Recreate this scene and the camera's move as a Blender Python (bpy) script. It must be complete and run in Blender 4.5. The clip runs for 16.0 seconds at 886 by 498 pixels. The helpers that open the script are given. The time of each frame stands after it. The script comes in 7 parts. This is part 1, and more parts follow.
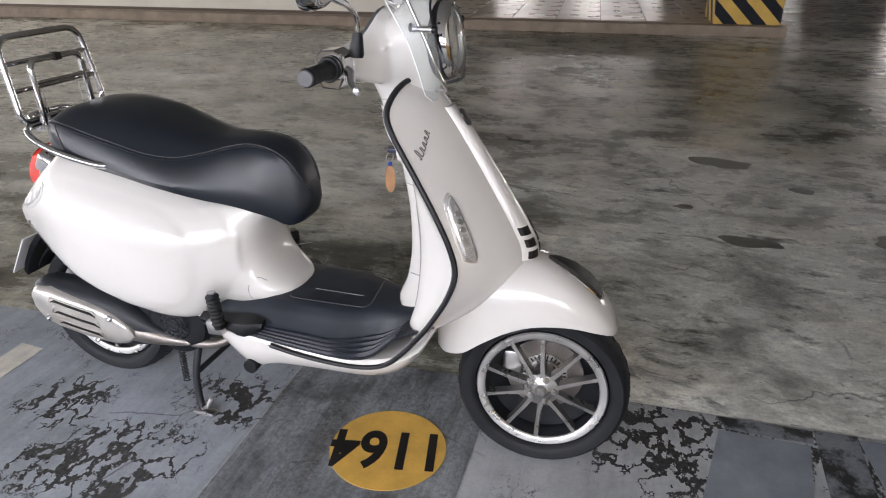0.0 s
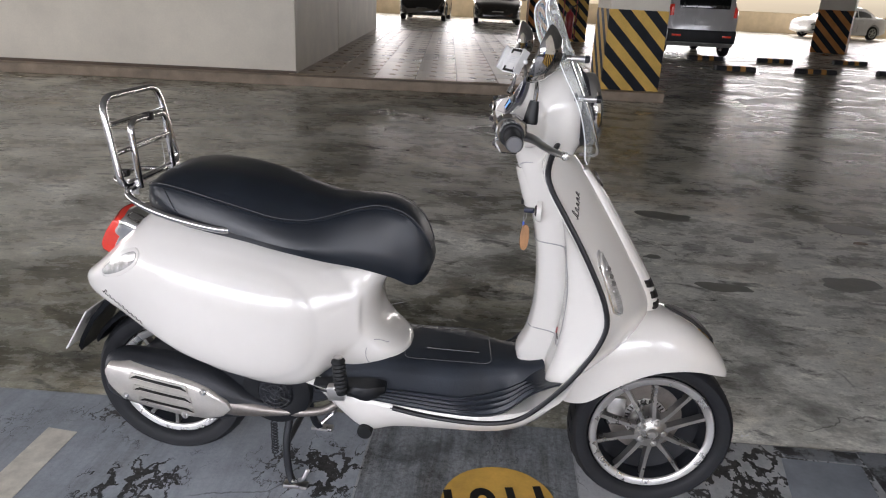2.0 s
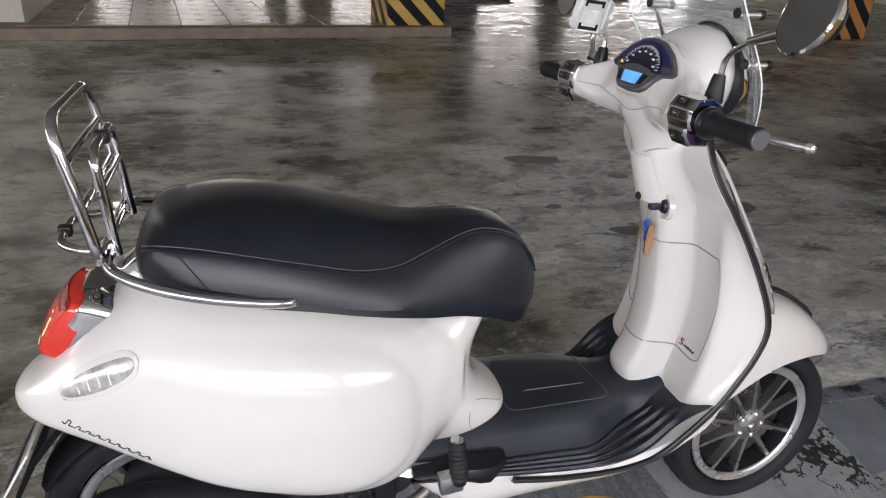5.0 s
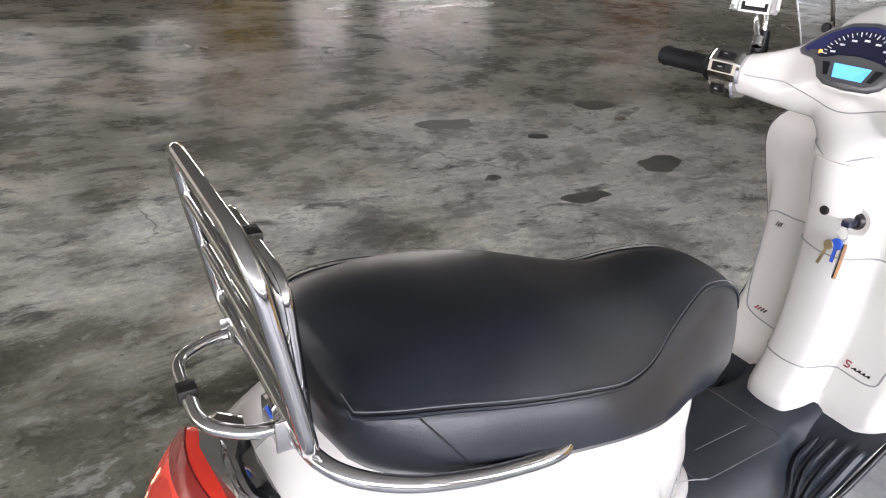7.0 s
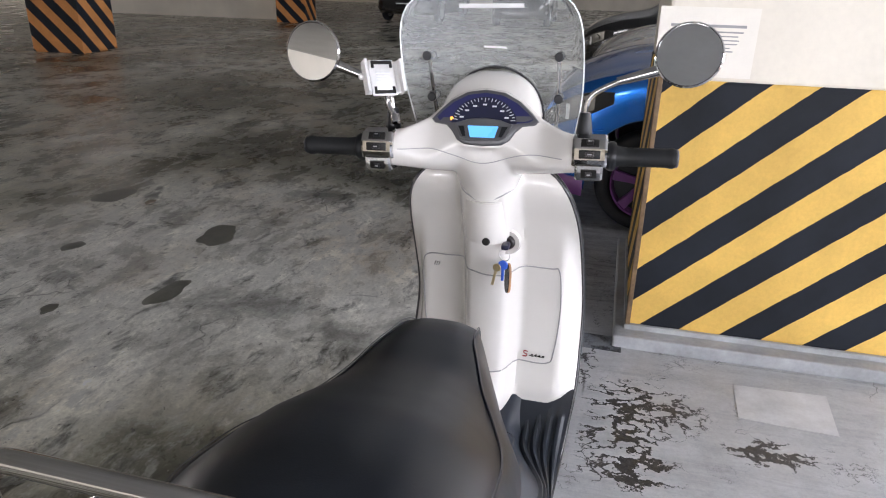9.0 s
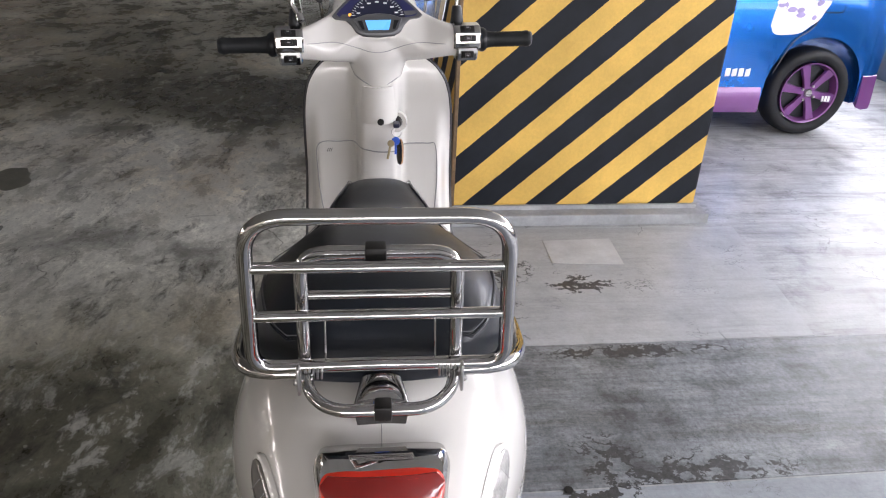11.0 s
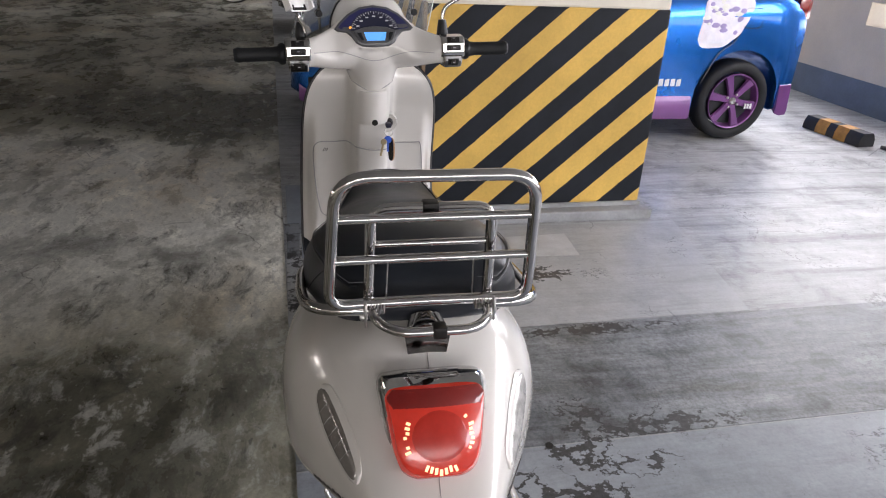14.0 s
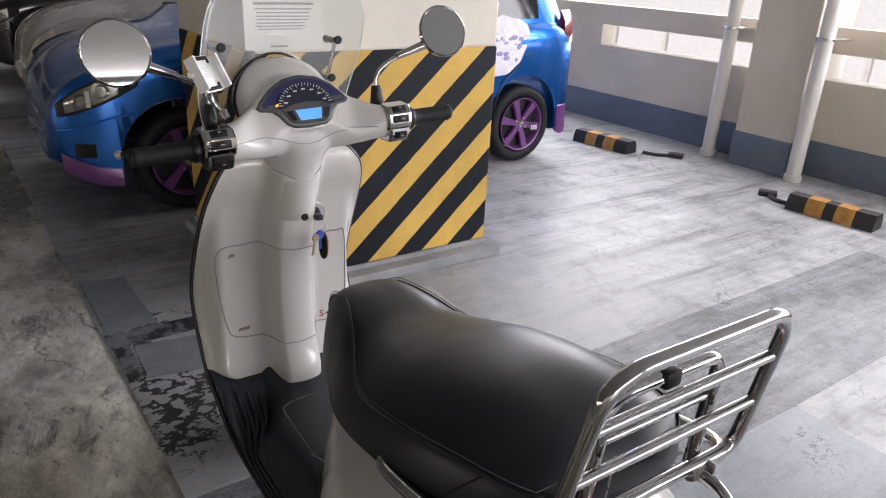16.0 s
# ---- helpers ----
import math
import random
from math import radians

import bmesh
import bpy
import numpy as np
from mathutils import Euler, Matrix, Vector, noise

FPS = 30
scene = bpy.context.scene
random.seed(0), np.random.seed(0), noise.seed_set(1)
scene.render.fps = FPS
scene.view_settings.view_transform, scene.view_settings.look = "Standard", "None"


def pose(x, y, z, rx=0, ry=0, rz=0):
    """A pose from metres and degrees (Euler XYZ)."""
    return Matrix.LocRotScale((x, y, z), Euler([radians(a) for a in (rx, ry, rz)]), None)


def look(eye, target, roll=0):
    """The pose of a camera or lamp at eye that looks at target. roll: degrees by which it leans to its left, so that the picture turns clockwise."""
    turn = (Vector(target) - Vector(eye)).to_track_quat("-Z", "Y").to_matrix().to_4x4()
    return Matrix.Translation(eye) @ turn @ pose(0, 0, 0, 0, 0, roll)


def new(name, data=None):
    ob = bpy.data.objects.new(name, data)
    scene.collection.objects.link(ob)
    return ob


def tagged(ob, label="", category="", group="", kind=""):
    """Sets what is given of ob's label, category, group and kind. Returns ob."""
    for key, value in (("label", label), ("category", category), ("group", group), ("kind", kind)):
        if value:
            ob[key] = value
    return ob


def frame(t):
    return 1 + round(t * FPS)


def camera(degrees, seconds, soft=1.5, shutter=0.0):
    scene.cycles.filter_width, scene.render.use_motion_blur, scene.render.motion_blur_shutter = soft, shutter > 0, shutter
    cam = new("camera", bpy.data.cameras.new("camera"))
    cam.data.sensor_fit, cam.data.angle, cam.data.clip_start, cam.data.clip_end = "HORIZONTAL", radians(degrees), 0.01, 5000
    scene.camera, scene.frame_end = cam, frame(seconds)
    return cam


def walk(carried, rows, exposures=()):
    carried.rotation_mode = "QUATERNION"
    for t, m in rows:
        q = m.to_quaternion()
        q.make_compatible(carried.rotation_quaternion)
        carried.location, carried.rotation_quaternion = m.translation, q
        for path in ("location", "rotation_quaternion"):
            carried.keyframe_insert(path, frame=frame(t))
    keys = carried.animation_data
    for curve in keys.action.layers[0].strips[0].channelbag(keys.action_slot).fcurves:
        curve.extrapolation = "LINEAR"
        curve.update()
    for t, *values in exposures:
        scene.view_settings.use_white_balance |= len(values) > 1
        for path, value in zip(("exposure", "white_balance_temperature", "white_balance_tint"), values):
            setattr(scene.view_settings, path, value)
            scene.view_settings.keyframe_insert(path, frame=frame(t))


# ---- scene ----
from mathutils.bvhtree import BVHTree

cam = camera(65.0, 16.0, 1.1)
PATH = [
    (0, (0.392, 0.499, 1.349), (-0.107, 2.238, 0.495), -0.1),
    (0.5, (0.266, 0.35, 1.358), (-0.154, 2.164, 0.628), 1.8),
    (1, (0.102, 0.209, 1.37), (-0.155, 2.066, 0.672), 2.5),
    (1.5, (-0.069, 0.256, 1.365), (-0.281, 2.129, 0.699), 3.4),
    (2, (-0.266, 0.328, 1.362), (-0.391, 2.197, 0.662), 2.8),
    (2.5, (-0.484, 0.395, 1.354), (-0.303, 2.243, 0.611), 1.0),
    (3, (-0.553, 0.457, 1.364), (-0.361, 2.31, 0.636), 0.8),
    (3.5, (-0.653, 0.57, 1.35), (-0.469, 2.399, 0.563), 2.1),
    (4, (-0.807, 0.673, 1.345), (-0.486, 2.461, 0.509), 0.2),
    (4.5, (-0.922, 0.744, 1.329), (-0.406, 2.441, 0.403), 1.9),
    (5, (-0.975, 0.883, 1.341), (-0.42, 2.615, 0.508), 2.7),
    (5.2, (-0.993, 0.957, 1.357), (-0.477, 2.709, 0.542), 1.7),
    (7.3, (-1.385, 1.547, 1.334), (-0.254, 2.898, 0.387), 3.2),
    (7.5, (-1.403, 1.577, 1.349), (-0.147, 2.838, 0.437), 2.1),
    (8, (-1.526, 1.665, 1.365), (0.084, 2.464, 0.487), 2.5),
    (8.5, (-1.541, 1.741, 1.368), (0.192, 2.291, 0.534), 2.5),
    (9, (-1.51, 1.821, 1.385), (0.292, 2.261, 0.638), 1.3),
    (9.5, (-1.59, 1.926, 1.382), (0.218, 2.162, 0.561), 0.6),
    (10, (-1.734, 2.038, 1.377), (0.066, 1.921, 0.512), 0.2),
    (10.2, (-1.766, 2.056, 1.374), (0.023, 1.868, 0.499), 0.9),
    (12.3, (-1.994, 2.152, 1.371), (-0.235, 1.908, 0.45), 3.2),
    (12.5, (-2.009, 2.153, 1.374), (-0.243, 1.89, 0.472), 3.4),
    (13, (-2.043, 2.16, 1.373), (-0.283, 1.906, 0.458), 3.0),
    (13.5, (-2.078, 2.192, 1.377), (-0.312, 1.914, 0.48), 3.2),
    (14, (-2.077, 2.277, 1.387), (-0.317, 1.871, 0.527), 3.1),
    (14.5, (-1.978, 2.332, 1.388), (-0.235, 1.814, 0.554), 3.2),
    (15, (-1.792, 2.384, 1.389), (-0.065, 1.773, 0.588), 2.7),
    (15.5, (-1.671, 2.491, 1.401), (0.026, 1.717, 0.679), 2.2),
    (16, (-1.543, 2.649, 1.402), (-0.042, 1.57, 0.637), 2.8),
]
walk(cam, [(t, look(eye, target, roll)) for t, eye, target, roll in PATH],
     [(0, 0.50, 6300, 17), (3, 0.13, 6250, 17), (4, 0.10, 6250, 17), (4.5, 0.42, 6300, 17), (5, 0.34, 6350, 17), (7.5, 1.30, 6250, 18), (8, 1.08, 6200, 18), (8.5, 0.88, 6200, 18), (9, 0.88, 6200, 18), (10, 0.85, 6250, 18), (12.5, 0.45, 6500, 17.5), (14.5, 0.32, 6500, 18), (16, 0.28, 6500, 18)])

# ---- light ----
world = bpy.data.worlds.new("daylight")
scene.world = world
world.use_nodes = True
_wn = world.node_tree.nodes
_sky = _wn.new("ShaderNodeTexSky")
_sky.sky_type, _sky.sun_disc = "NISHITA", False
_sky.sun_elevation, _sky.sun_rotation = radians(51), radians(-14)
world.node_tree.links.new(_sky.outputs[0], _wn["Background"].inputs[0])
_wn["Background"].inputs[1].default_value = 0.12


def opening_light(name, m, wide, high, power, colour=(1, 0.98, 0.95)):
    lamp = bpy.data.lights.new(name, "AREA")
    lamp.shape, lamp.size, lamp.size_y, lamp.energy, lamp.color = "RECTANGLE", wide, high, power, colour
    ob = new(name, lamp)
    ob.matrix_world = m
    return ob


def sunlight(direction, strength, angle):
    lamp = bpy.data.lights.new("sun", "SUN")
    lamp.energy, lamp.angle, lamp.color = strength, radians(angle), (1, 0.97, 0.92)
    ob = new("sun", lamp)
    ob.rotation_euler = Vector(direction).to_track_quat("-Z", "Y").to_euler()


sunlight((0.15, -0.6, -0.78), 3.5, 1.0)
# sky light through the openings of the parapet and of the far side
opening_light("parapet_daylight", pose(3.0, -2.9, 1.9, 82, 0, 0), 24, 1.05, 690, (0.96, 0.98, 1.0))
opening_light("slot_daylight", pose(3.0, -2.98, 0.815, 90, 0, 0), 24, 0.19, 50, (0.93, 0.97, 1.0))
opening_light("far_daylight", pose(4.0, 39.0, 1.75, -90, 0, 0), 44, 1.5, 1950, (1, 0.95, 0.88))
# fill added for the scooter's rear and left flank, no opening known there
opening_light("west_fill", pose(-16.5, 2.5, 1.75, 90, 0, -90), 16, 1.3, 600)
scene.view_settings.exposure = 0.0


# ---- materials ----
def material(name):
    m = bpy.data.materials.new(name)
    m.use_nodes = True
    return m, m.node_tree.nodes, m.node_tree.links, m.node_tree.nodes["Principled BSDF"]


def noise_node(n, l, coord, scale, detail=4, rough=0.55):
    t = n.new("ShaderNodeTexNoise")
    t.inputs["Scale"].default_value, t.inputs["Detail"].default_value, t.inputs["Roughness"].default_value = scale, detail, rough
    l.new(coord, t.inputs["Vector"])
    return t.outputs["Fac"]


def ramp(n, l, fac, stops):
    r = n.new("ShaderNodeValToRGB")
    while len(r.color_ramp.elements) < len(stops):
        r.color_ramp.elements.new(0.5)
    for e, (p, c) in zip(r.color_ramp.elements, stops):
        e.position = p
        e.color = (*c, 1) if not isinstance(c, (int, float)) else (c, c, c, 1)
    l.new(fac, r.inputs[0])
    return r.outputs[0]


def mixed(n, l, fac, a, b, mode="MIX"):
    m = n.new("ShaderNodeMix")
    m.data_type, m.blend_type = "RGBA", mode
    for sock, v in ((m.inputs[0], fac), (m.inputs[6], a), (m.inputs[7], b)):
        if isinstance(v, (int, float)):
            sock.default_value = v
        elif isinstance(v, (tuple, list)):
            sock.default_value = (*v, 1)
        else:
            l.new(v, sock)
    return m.outputs[2]


def math_node(n, l, op, a, b=0.0):
    m = n.new("ShaderNodeMath")
    m.operation = op
    for sock, v in zip(m.inputs, (a, b)):
        if isinstance(v, (int, float)):
            sock.default_value = v
        else:
            l.new(v, sock)
    return m.outputs[0]


def bumped(n, l, b, height, strength, dist=0.004):
    k = n.new("ShaderNodeBump")
    k.inputs["Strength"].default_value, k.inputs["Distance"].default_value = strength, dist
    l.new(height, k.inputs["Height"])
    l.new(k.outputs[0], b.inputs["Normal"])


def surface(name, col, rough=0.5, metal=0.0, var=0.12, scale=9.0, fine=120.0, bump=0.0, coat=0.0, rvar=0.08, spec=0.5, emit=0.0):
    """A surface with a slow and a fine variation of colour and gloss."""
    m, n, l, b = material(name)
    co = n.new("ShaderNodeTexCoord").outputs["Object"]
    a = noise_node(n, l, co, scale, 5)
    f = noise_node(n, l, co, fine, 3)
    lo, hi = [c * (1 - var) for c in col], [min(1, c * (1 + var)) for c in col]
    c1 = ramp(n, l, a, [(0.3, lo), (0.7, hi)])
    c2 = ramp(n, l, f, [(0.25, 1 - var * 0.6), (0.75, 1.0)])
    l.new(mixed(n, l, 1.0, c1, c2, "MULTIPLY"), b.inputs["Base Color"])
    l.new(ramp(n, l, a, [(0.25, max(0.02, rough - rvar)), (0.75, min(1, rough + rvar))]), b.inputs["Roughness"])
    b.inputs["Metallic"].default_value = metal
    b.inputs["Specular IOR Level"].default_value = spec
    b.inputs["Coat Weight"].default_value, b.inputs["Coat Roughness"].default_value = coat, 0.05
    if bump:
        bumped(n, l, b, f, bump, 0.002)
    if emit:
        b.inputs["Emission Color"].default_value = (*col, 1)
        b.inputs["Emission Strength"].default_value = emit
    return m


def clear_glass(name, col=(1, 1, 1), rough=0.02, ior=1.15, trans=1.0):
    m, n, l, b = material(name)
    b.inputs["Base Color"].default_value = (*col, 1)
    b.inputs["Transmission Weight"].default_value = trans
    b.inputs["Roughness"].default_value, b.inputs["IOR"].default_value = rough, ior
    return m


def warped(n, l, coord, scale, amount, stretch=(1, 1, 1)):
    """Coordinates pushed about by a slow noise, so that stains take ragged shapes."""
    t = n.new("ShaderNodeTexNoise")
    t.inputs["Scale"].default_value, t.inputs["Detail"].default_value = scale, 3
    l.new(coord, t.inputs["Vector"])
    sub = n.new("ShaderNodeVectorMath")
    sub.operation = "SUBTRACT"
    l.new(t.outputs["Color"], sub.inputs[0])
    sub.inputs[1].default_value = (0.5, 0.5, 0.5)
    mul = n.new("ShaderNodeVectorMath")
    mul.operation = "MULTIPLY_ADD"
    l.new(sub.outputs[0], mul.inputs[0])
    mul.inputs[1].default_value = (amount, amount, 0)
    l.new(coord, mul.inputs[2])
    mp = n.new("ShaderNodeMapping")
    mp.inputs["Scale"].default_value = stretch
    l.new(mul.outputs[0], mp.inputs[0])
    return mp.outputs[0]


def zone(n, l, coord, x, y, rx, ry):
    """One at a place on the floor, falling to nothing at the rim of an oval round it."""
    q = n.new("ShaderNodeMapping")
    q.inputs["Location"].default_value, q.inputs["Scale"].default_value = (-x / rx, -y / ry, 0), (1 / rx, 1 / ry, 0)
    l.new(coord, q.inputs[0])
    d = n.new("ShaderNodeVectorMath")
    d.operation = "LENGTH"
    l.new(q.outputs[0], d.inputs[0])
    return math_node(n, l, "MAXIMUM", math_node(n, l, "SUBTRACT", 1.0, d.outputs["Value"]), 0.0)


def floor_concrete():
    """Dark, worn, sealed concrete with ragged stains, scuffs, pits, tyre dirt and painted-in shade."""
    m, n, l, b = material("worn sealed concrete")
    co = n.new("ShaderNodeTexCoord").outputs["Object"]
    wa = warped(n, l, co, 1.1, 0.55, (1.0, 1.35, 1))
    wb = warped(n, l, co, 4.5, 0.12, (1.0, 1.7, 1))
    big = noise_node(n, l, wa, 0.42, 6, 0.6)
    mid = noise_node(n, l, wa, 1.7, 8, 0.66)
    scuff = noise_node(n, l, wb, 5.5, 10, 0.74)
    small = noise_node(n, l, wb, 15, 8, 0.7)
    grit = noise_node(n, l, co, 75, 4, 0.7)
    # two ovals where the floor's tone is paler
    bare = math_node(n, l, "MAXIMUM", zone(n, l, co, 1.35, 3.6, 1.7, 2.0), math_node(n, l, "MULTIPLY", zone(n, l, co, -0.6, 4.0, 1.3, 0.9), 0.55))
    # darker ovals; the one at x 3.5 puts a shadow band into the colour
    dark_zones = math_node(n, l, "MAXIMUM", math_node(n, l, "MAXIMUM", math_node(n, l, "MULTIPLY", zone(n, l, co, -0.7, 2.75, 1.9, 0.95), 0.35), zone(n, l, co, 3.5, 3.5, 1.1, 2.6)), zone(n, l, co, -0.15, 2.95, 0.95, 0.65))
    tone = math_node(n, l, "ADD", math_node(n, l, "SUBTRACT", big, math_node(n, l, "MULTIPLY", dark_zones, 0.30)), math_node(n, l, "MULTIPLY", bare, 0.55))
    c = ramp(n, l, tone, [(0.33, (0.11, 0.105, 0.077)), (0.45, (0.29, 0.282, 0.225)), (0.56, (0.51, 0.50, 0.43)), (0.72, (0.70, 0.695, 0.64))])
    c = mixed(n, l, 1.0, c, ramp(n, l, mid, [(0.34, 0.40), (0.45, 0.80), (0.54, 1.10), (0.66, 1.55)]), "MULTIPLY")
    # warm brown film in places
    c = mixed(n, l, math_node(n, l, "MULTIPLY", ramp(n, l, noise_node(n, l, wa, 0.8, 5), [(0.50, 0.0), (0.66, 1.0)]), 0.55), c, (0.62, 0.50, 0.36), "MULTIPLY")
    # pale scraped patches with ragged edges
    scrape = math_node(n, l, "ADD", scuff, math_node(n, l, "MULTIPLY", bare, 0.10))
    pale = math_node(n, l, "MULTIPLY", ramp(n, l, scrape, [(0.535, 0.0), (0.60, 1.0)]), ramp(n, l, mid, [(0.40, 0.05), (0.58, 0.85)]))
    c = mixed(n, l, pale, c, (0.60, 0.60, 0.56))
    # dark greasy smears
    smear = ramp(n, l, noise_node(n, l, warped(n, l, co, 2.2, 0.3, (1.0, 2.2, 1)), 2.6, 9, 0.7), [(0.36, 0.85), (0.45, 0.0)])
    c = mixed(n, l, smear, c, (0.055, 0.052, 0.042))
    c = mixed(n, l, 1.0, c, ramp(n, l, small, [(0.32, 0.66), (0.46, 0.96), (0.56, 1.05), (0.68, 1.32)]), "MULTIPLY")
    pit = ramp(n, l, noise_node(n, l, wb, 24, 3, 0.6), [(0.66, 0.0), (0.69, 1.0)])
    c = mixed(n, l, math_node(n, l, "MULTIPLY", pit, 0.7), c, (0.035, 0.033, 0.028))
    fleck = ramp(n, l, noise_node(n, l, co, 33, 2, 0.5), [(0.70, 0.0), (0.73, 1.0)])
    c = mixed(n, l, math_node(n, l, "MULTIPLY", fleck, 0.5), c, (0.50, 0.49, 0.44))
    # hairline crazing
    v = n.new("ShaderNodeTexVoronoi")
    v.feature = "DISTANCE_TO_EDGE"
    v.inputs["Scale"].default_value = 1.1
    l.new(warped(n, l, co, 6, 0.22), v.inputs["Vector"])
    crack = math_node(n, l, "MULTIPLY", ramp(n, l, v.outputs["Distance"], [(0.0, 1.0), (0.006, 0.0)]), ramp(n, l, noise_node(n, l, co, 1.3, 3), [(0.52, 0.0), (0.60, 0.8)]))
    c = mixed(n, l, crack, c, (0.05, 0.048, 0.04))
    c = mixed(n, l, 1.0, c, ramp(n, l, grit, [(0.32, 0.84), (0.5, 1.0), (0.68, 1.14)]), "MULTIPLY")
    l.new(c, b.inputs["Base Color"])
    rough = ramp(n, l, mixed(n, l, 0.45, mid, scuff), [(0.40, 0.19), (0.5, 0.29), (0.60, 0.50)])
    l.new(rough, b.inputs["Roughness"])
    bumped(n, l, b, mixed(n, l, 0.35, small, grit), 0.07, 0.003)
    return m


def bay_paint(name, lo, hi, streaks, gritty, wear=()):
    """Grey bay paint with streaks, worn through to dark tarry concrete in flakes round the places in wear (x, y, rx, ry)."""
    m, n, l, b = material(name)
    co = n.new("ShaderNodeTexCoord").outputs["Object"]
    mp = n.new("ShaderNodeMapping")
    mp.inputs["Scale"].default_value = (4.2, 0.5, 1)
    l.new(co, mp.inputs[0])
    big = noise_node(n, l, co, 1.3, 4, 0.55)
    streak = noise_node(n, l, mp.outputs[0], 1.7, 8, 0.72)
    flake = noise_node(n, l, co, 8.5, 9, 0.7)
    fine = noise_node(n, l, co, 85, 5, 0.75)
    c = ramp(n, l, big, [(0.3, lo), (0.7, hi)])
    c = mixed(n, l, streaks, c, ramp(n, l, streak, [(0.33, 0.38), (0.46, 0.90), (0.7, 1.25)]), "MULTIPLY")
    m2 = n.new("ShaderNodeMapping")
    m2.inputs["Scale"].default_value, m2.inputs["Rotation"].default_value = (9.0, 0.8, 1), (0, 0, 0.06)
    l.new(co, m2.inputs[0])
    scrape = noise_node(n, l, m2.outputs[0], 2.4, 9, 0.78)
    c = mixed(n, l, min(1.0, streaks), c, ramp(n, l, scrape, [(0.36, 0.55), (0.48, 0.95), (0.60, 1.25)]), "MULTIPLY")
    m3 = n.new("ShaderNodeMapping")
    m3.inputs["Scale"].default_value, m3.inputs["Rotation"].default_value = (5.5, 0.42, 1), (0, 0, -0.05)
    l.new(warped(n, l, co, 1.4, 0.10), m3.inputs[0])
    band = noise_node(n, l, m3.outputs[0], 1.25, 10, 0.72)
    c = mixed(n, l, math_node(n, l, "MULTIPLY", ramp(n, l, band, [(0.38, 1.0), (0.47, 0.0)]), min(1.0, streaks * 1.1)), c, ramp(n, l, fine, [(0.3, 0.07), (0.7, 0.17)]))
    blotch = noise_node(n, l, warped(n, l, co, 3.0, 0.15), 3.4, 9, 0.7)
    c = mixed(n, l, min(1.0, streaks * 1.2), c, ramp(n, l, blotch, [(0.38, 0.42), (0.47, 0.92), (0.62, 1.22)]), "MULTIPLY")
    c = mixed(n, l, gritty, c, ramp(n, l, fine, [(0.32, 0.45), (0.5, 0.95), (0.7, 1.35)]), "MULTIPLY")
    c = mixed(n, l, 0.45, c, ramp(n, l, flake, [(0.3, 0.7), (0.7, 1.15)]), "MULTIPLY")
    near = None
    for x, y, rx, ry in wear:
        q = n.new("ShaderNodeMapping")
        q.inputs["Location"].default_value = (-x / rx, -y / ry, 0)
        q.inputs["Scale"].default_value = (1 / rx, 1 / ry, 0)
        l.new(co, q.inputs[0])
        d = n.new("ShaderNodeVectorMath")
        d.operation = "LENGTH"
        l.new(q.outputs[0], d.inputs[0])
        f = math_node(n, l, "MAXIMUM", math_node(n, l, "SUBTRACT", 1.25, d.outputs["Value"]), 0.0)
        near = f if near is None else math_node(n, l, "MAXIMUM", near, f)
    # curling flake edges: contour lines of a fine noise, which thicken where the paint is worn
    wq = n.new("ShaderNodeMapping")
    wq.inputs["Scale"].default_value = (1.0, 0.72, 1)
    l.new(co, wq.inputs[0])
    curl = noise_node(n, l, wq.outputs[0], 13, 7, 0.62)
    gate2 = ramp(n, l, noise_node(n, l, co, 3.1, 4), [(0.52, 0.0), (0.66, 1.0)])
    thick = math_node(n, l, "MULTIPLY", gate2, 0.006)
    if near is not None:
        patchy = ramp(n, l, noise_node(n, l, co, 5.5, 5, 0.6), [(0.36, 0.25), (0.62, 1.25)])
        thick = math_node(n, l, "ADD", thick, math_node(n, l, "MULTIPLY", math_node(n, l, "MULTIPLY", near, patchy), 0.072))
    k = math_node(n, l, "SUBTRACT", math_node(n, l, "ABSOLUTE", math_node(n, l, "SUBTRACT", curl, 0.5)), thick)
    worn = ramp(n, l, math_node(n, l, "ADD", k, 0.2), [(0.198, 1.0), (0.204, 0.0)])
    worn = math_node(n, l, "MULTIPLY", worn, ramp(n, l, thick, [(0.0012, 0.0), (0.004, 1.0)]))
    c = mixed(n, l, worn, c, ramp(n, l, fine, [(0.3, 0.012), (0.7, 0.06)]))
    v = n.new("ShaderNodeTexVoronoi")
    v.feature = "DISTANCE_TO_EDGE"
    v.inputs["Scale"].default_value = 2.3
    wob = mixed(n, l, 0.14, co, noise_node(n, l, co, 5, 6, 0.7))
    l.new(wob, v.inputs["Vector"])
    crack = ramp(n, l, v.outputs["Distance"], [(0.0, 1.0), (0.007, 0.0)])
    gate = ramp(n, l, noise_node(n, l, co, 1.9, 3), [(0.55, 0.0), (0.60, 1.0)])
    c = mixed(n, l, math_node(n, l, "MULTIPLY", crack, math_node(n, l, "MULTIPLY", gate, 0.8)), c, (0.05, 0.05, 0.05))
    l.new(c, b.inputs["Base Color"])
    l.new(ramp(n, l, flake, [(0.3, 0.32), (0.7, 0.52)]), b.inputs["Roughness"])
    bumped(n, l, b, mixed(n, l, 0.6, flake, fine), 0.2, 0.003)
    return m


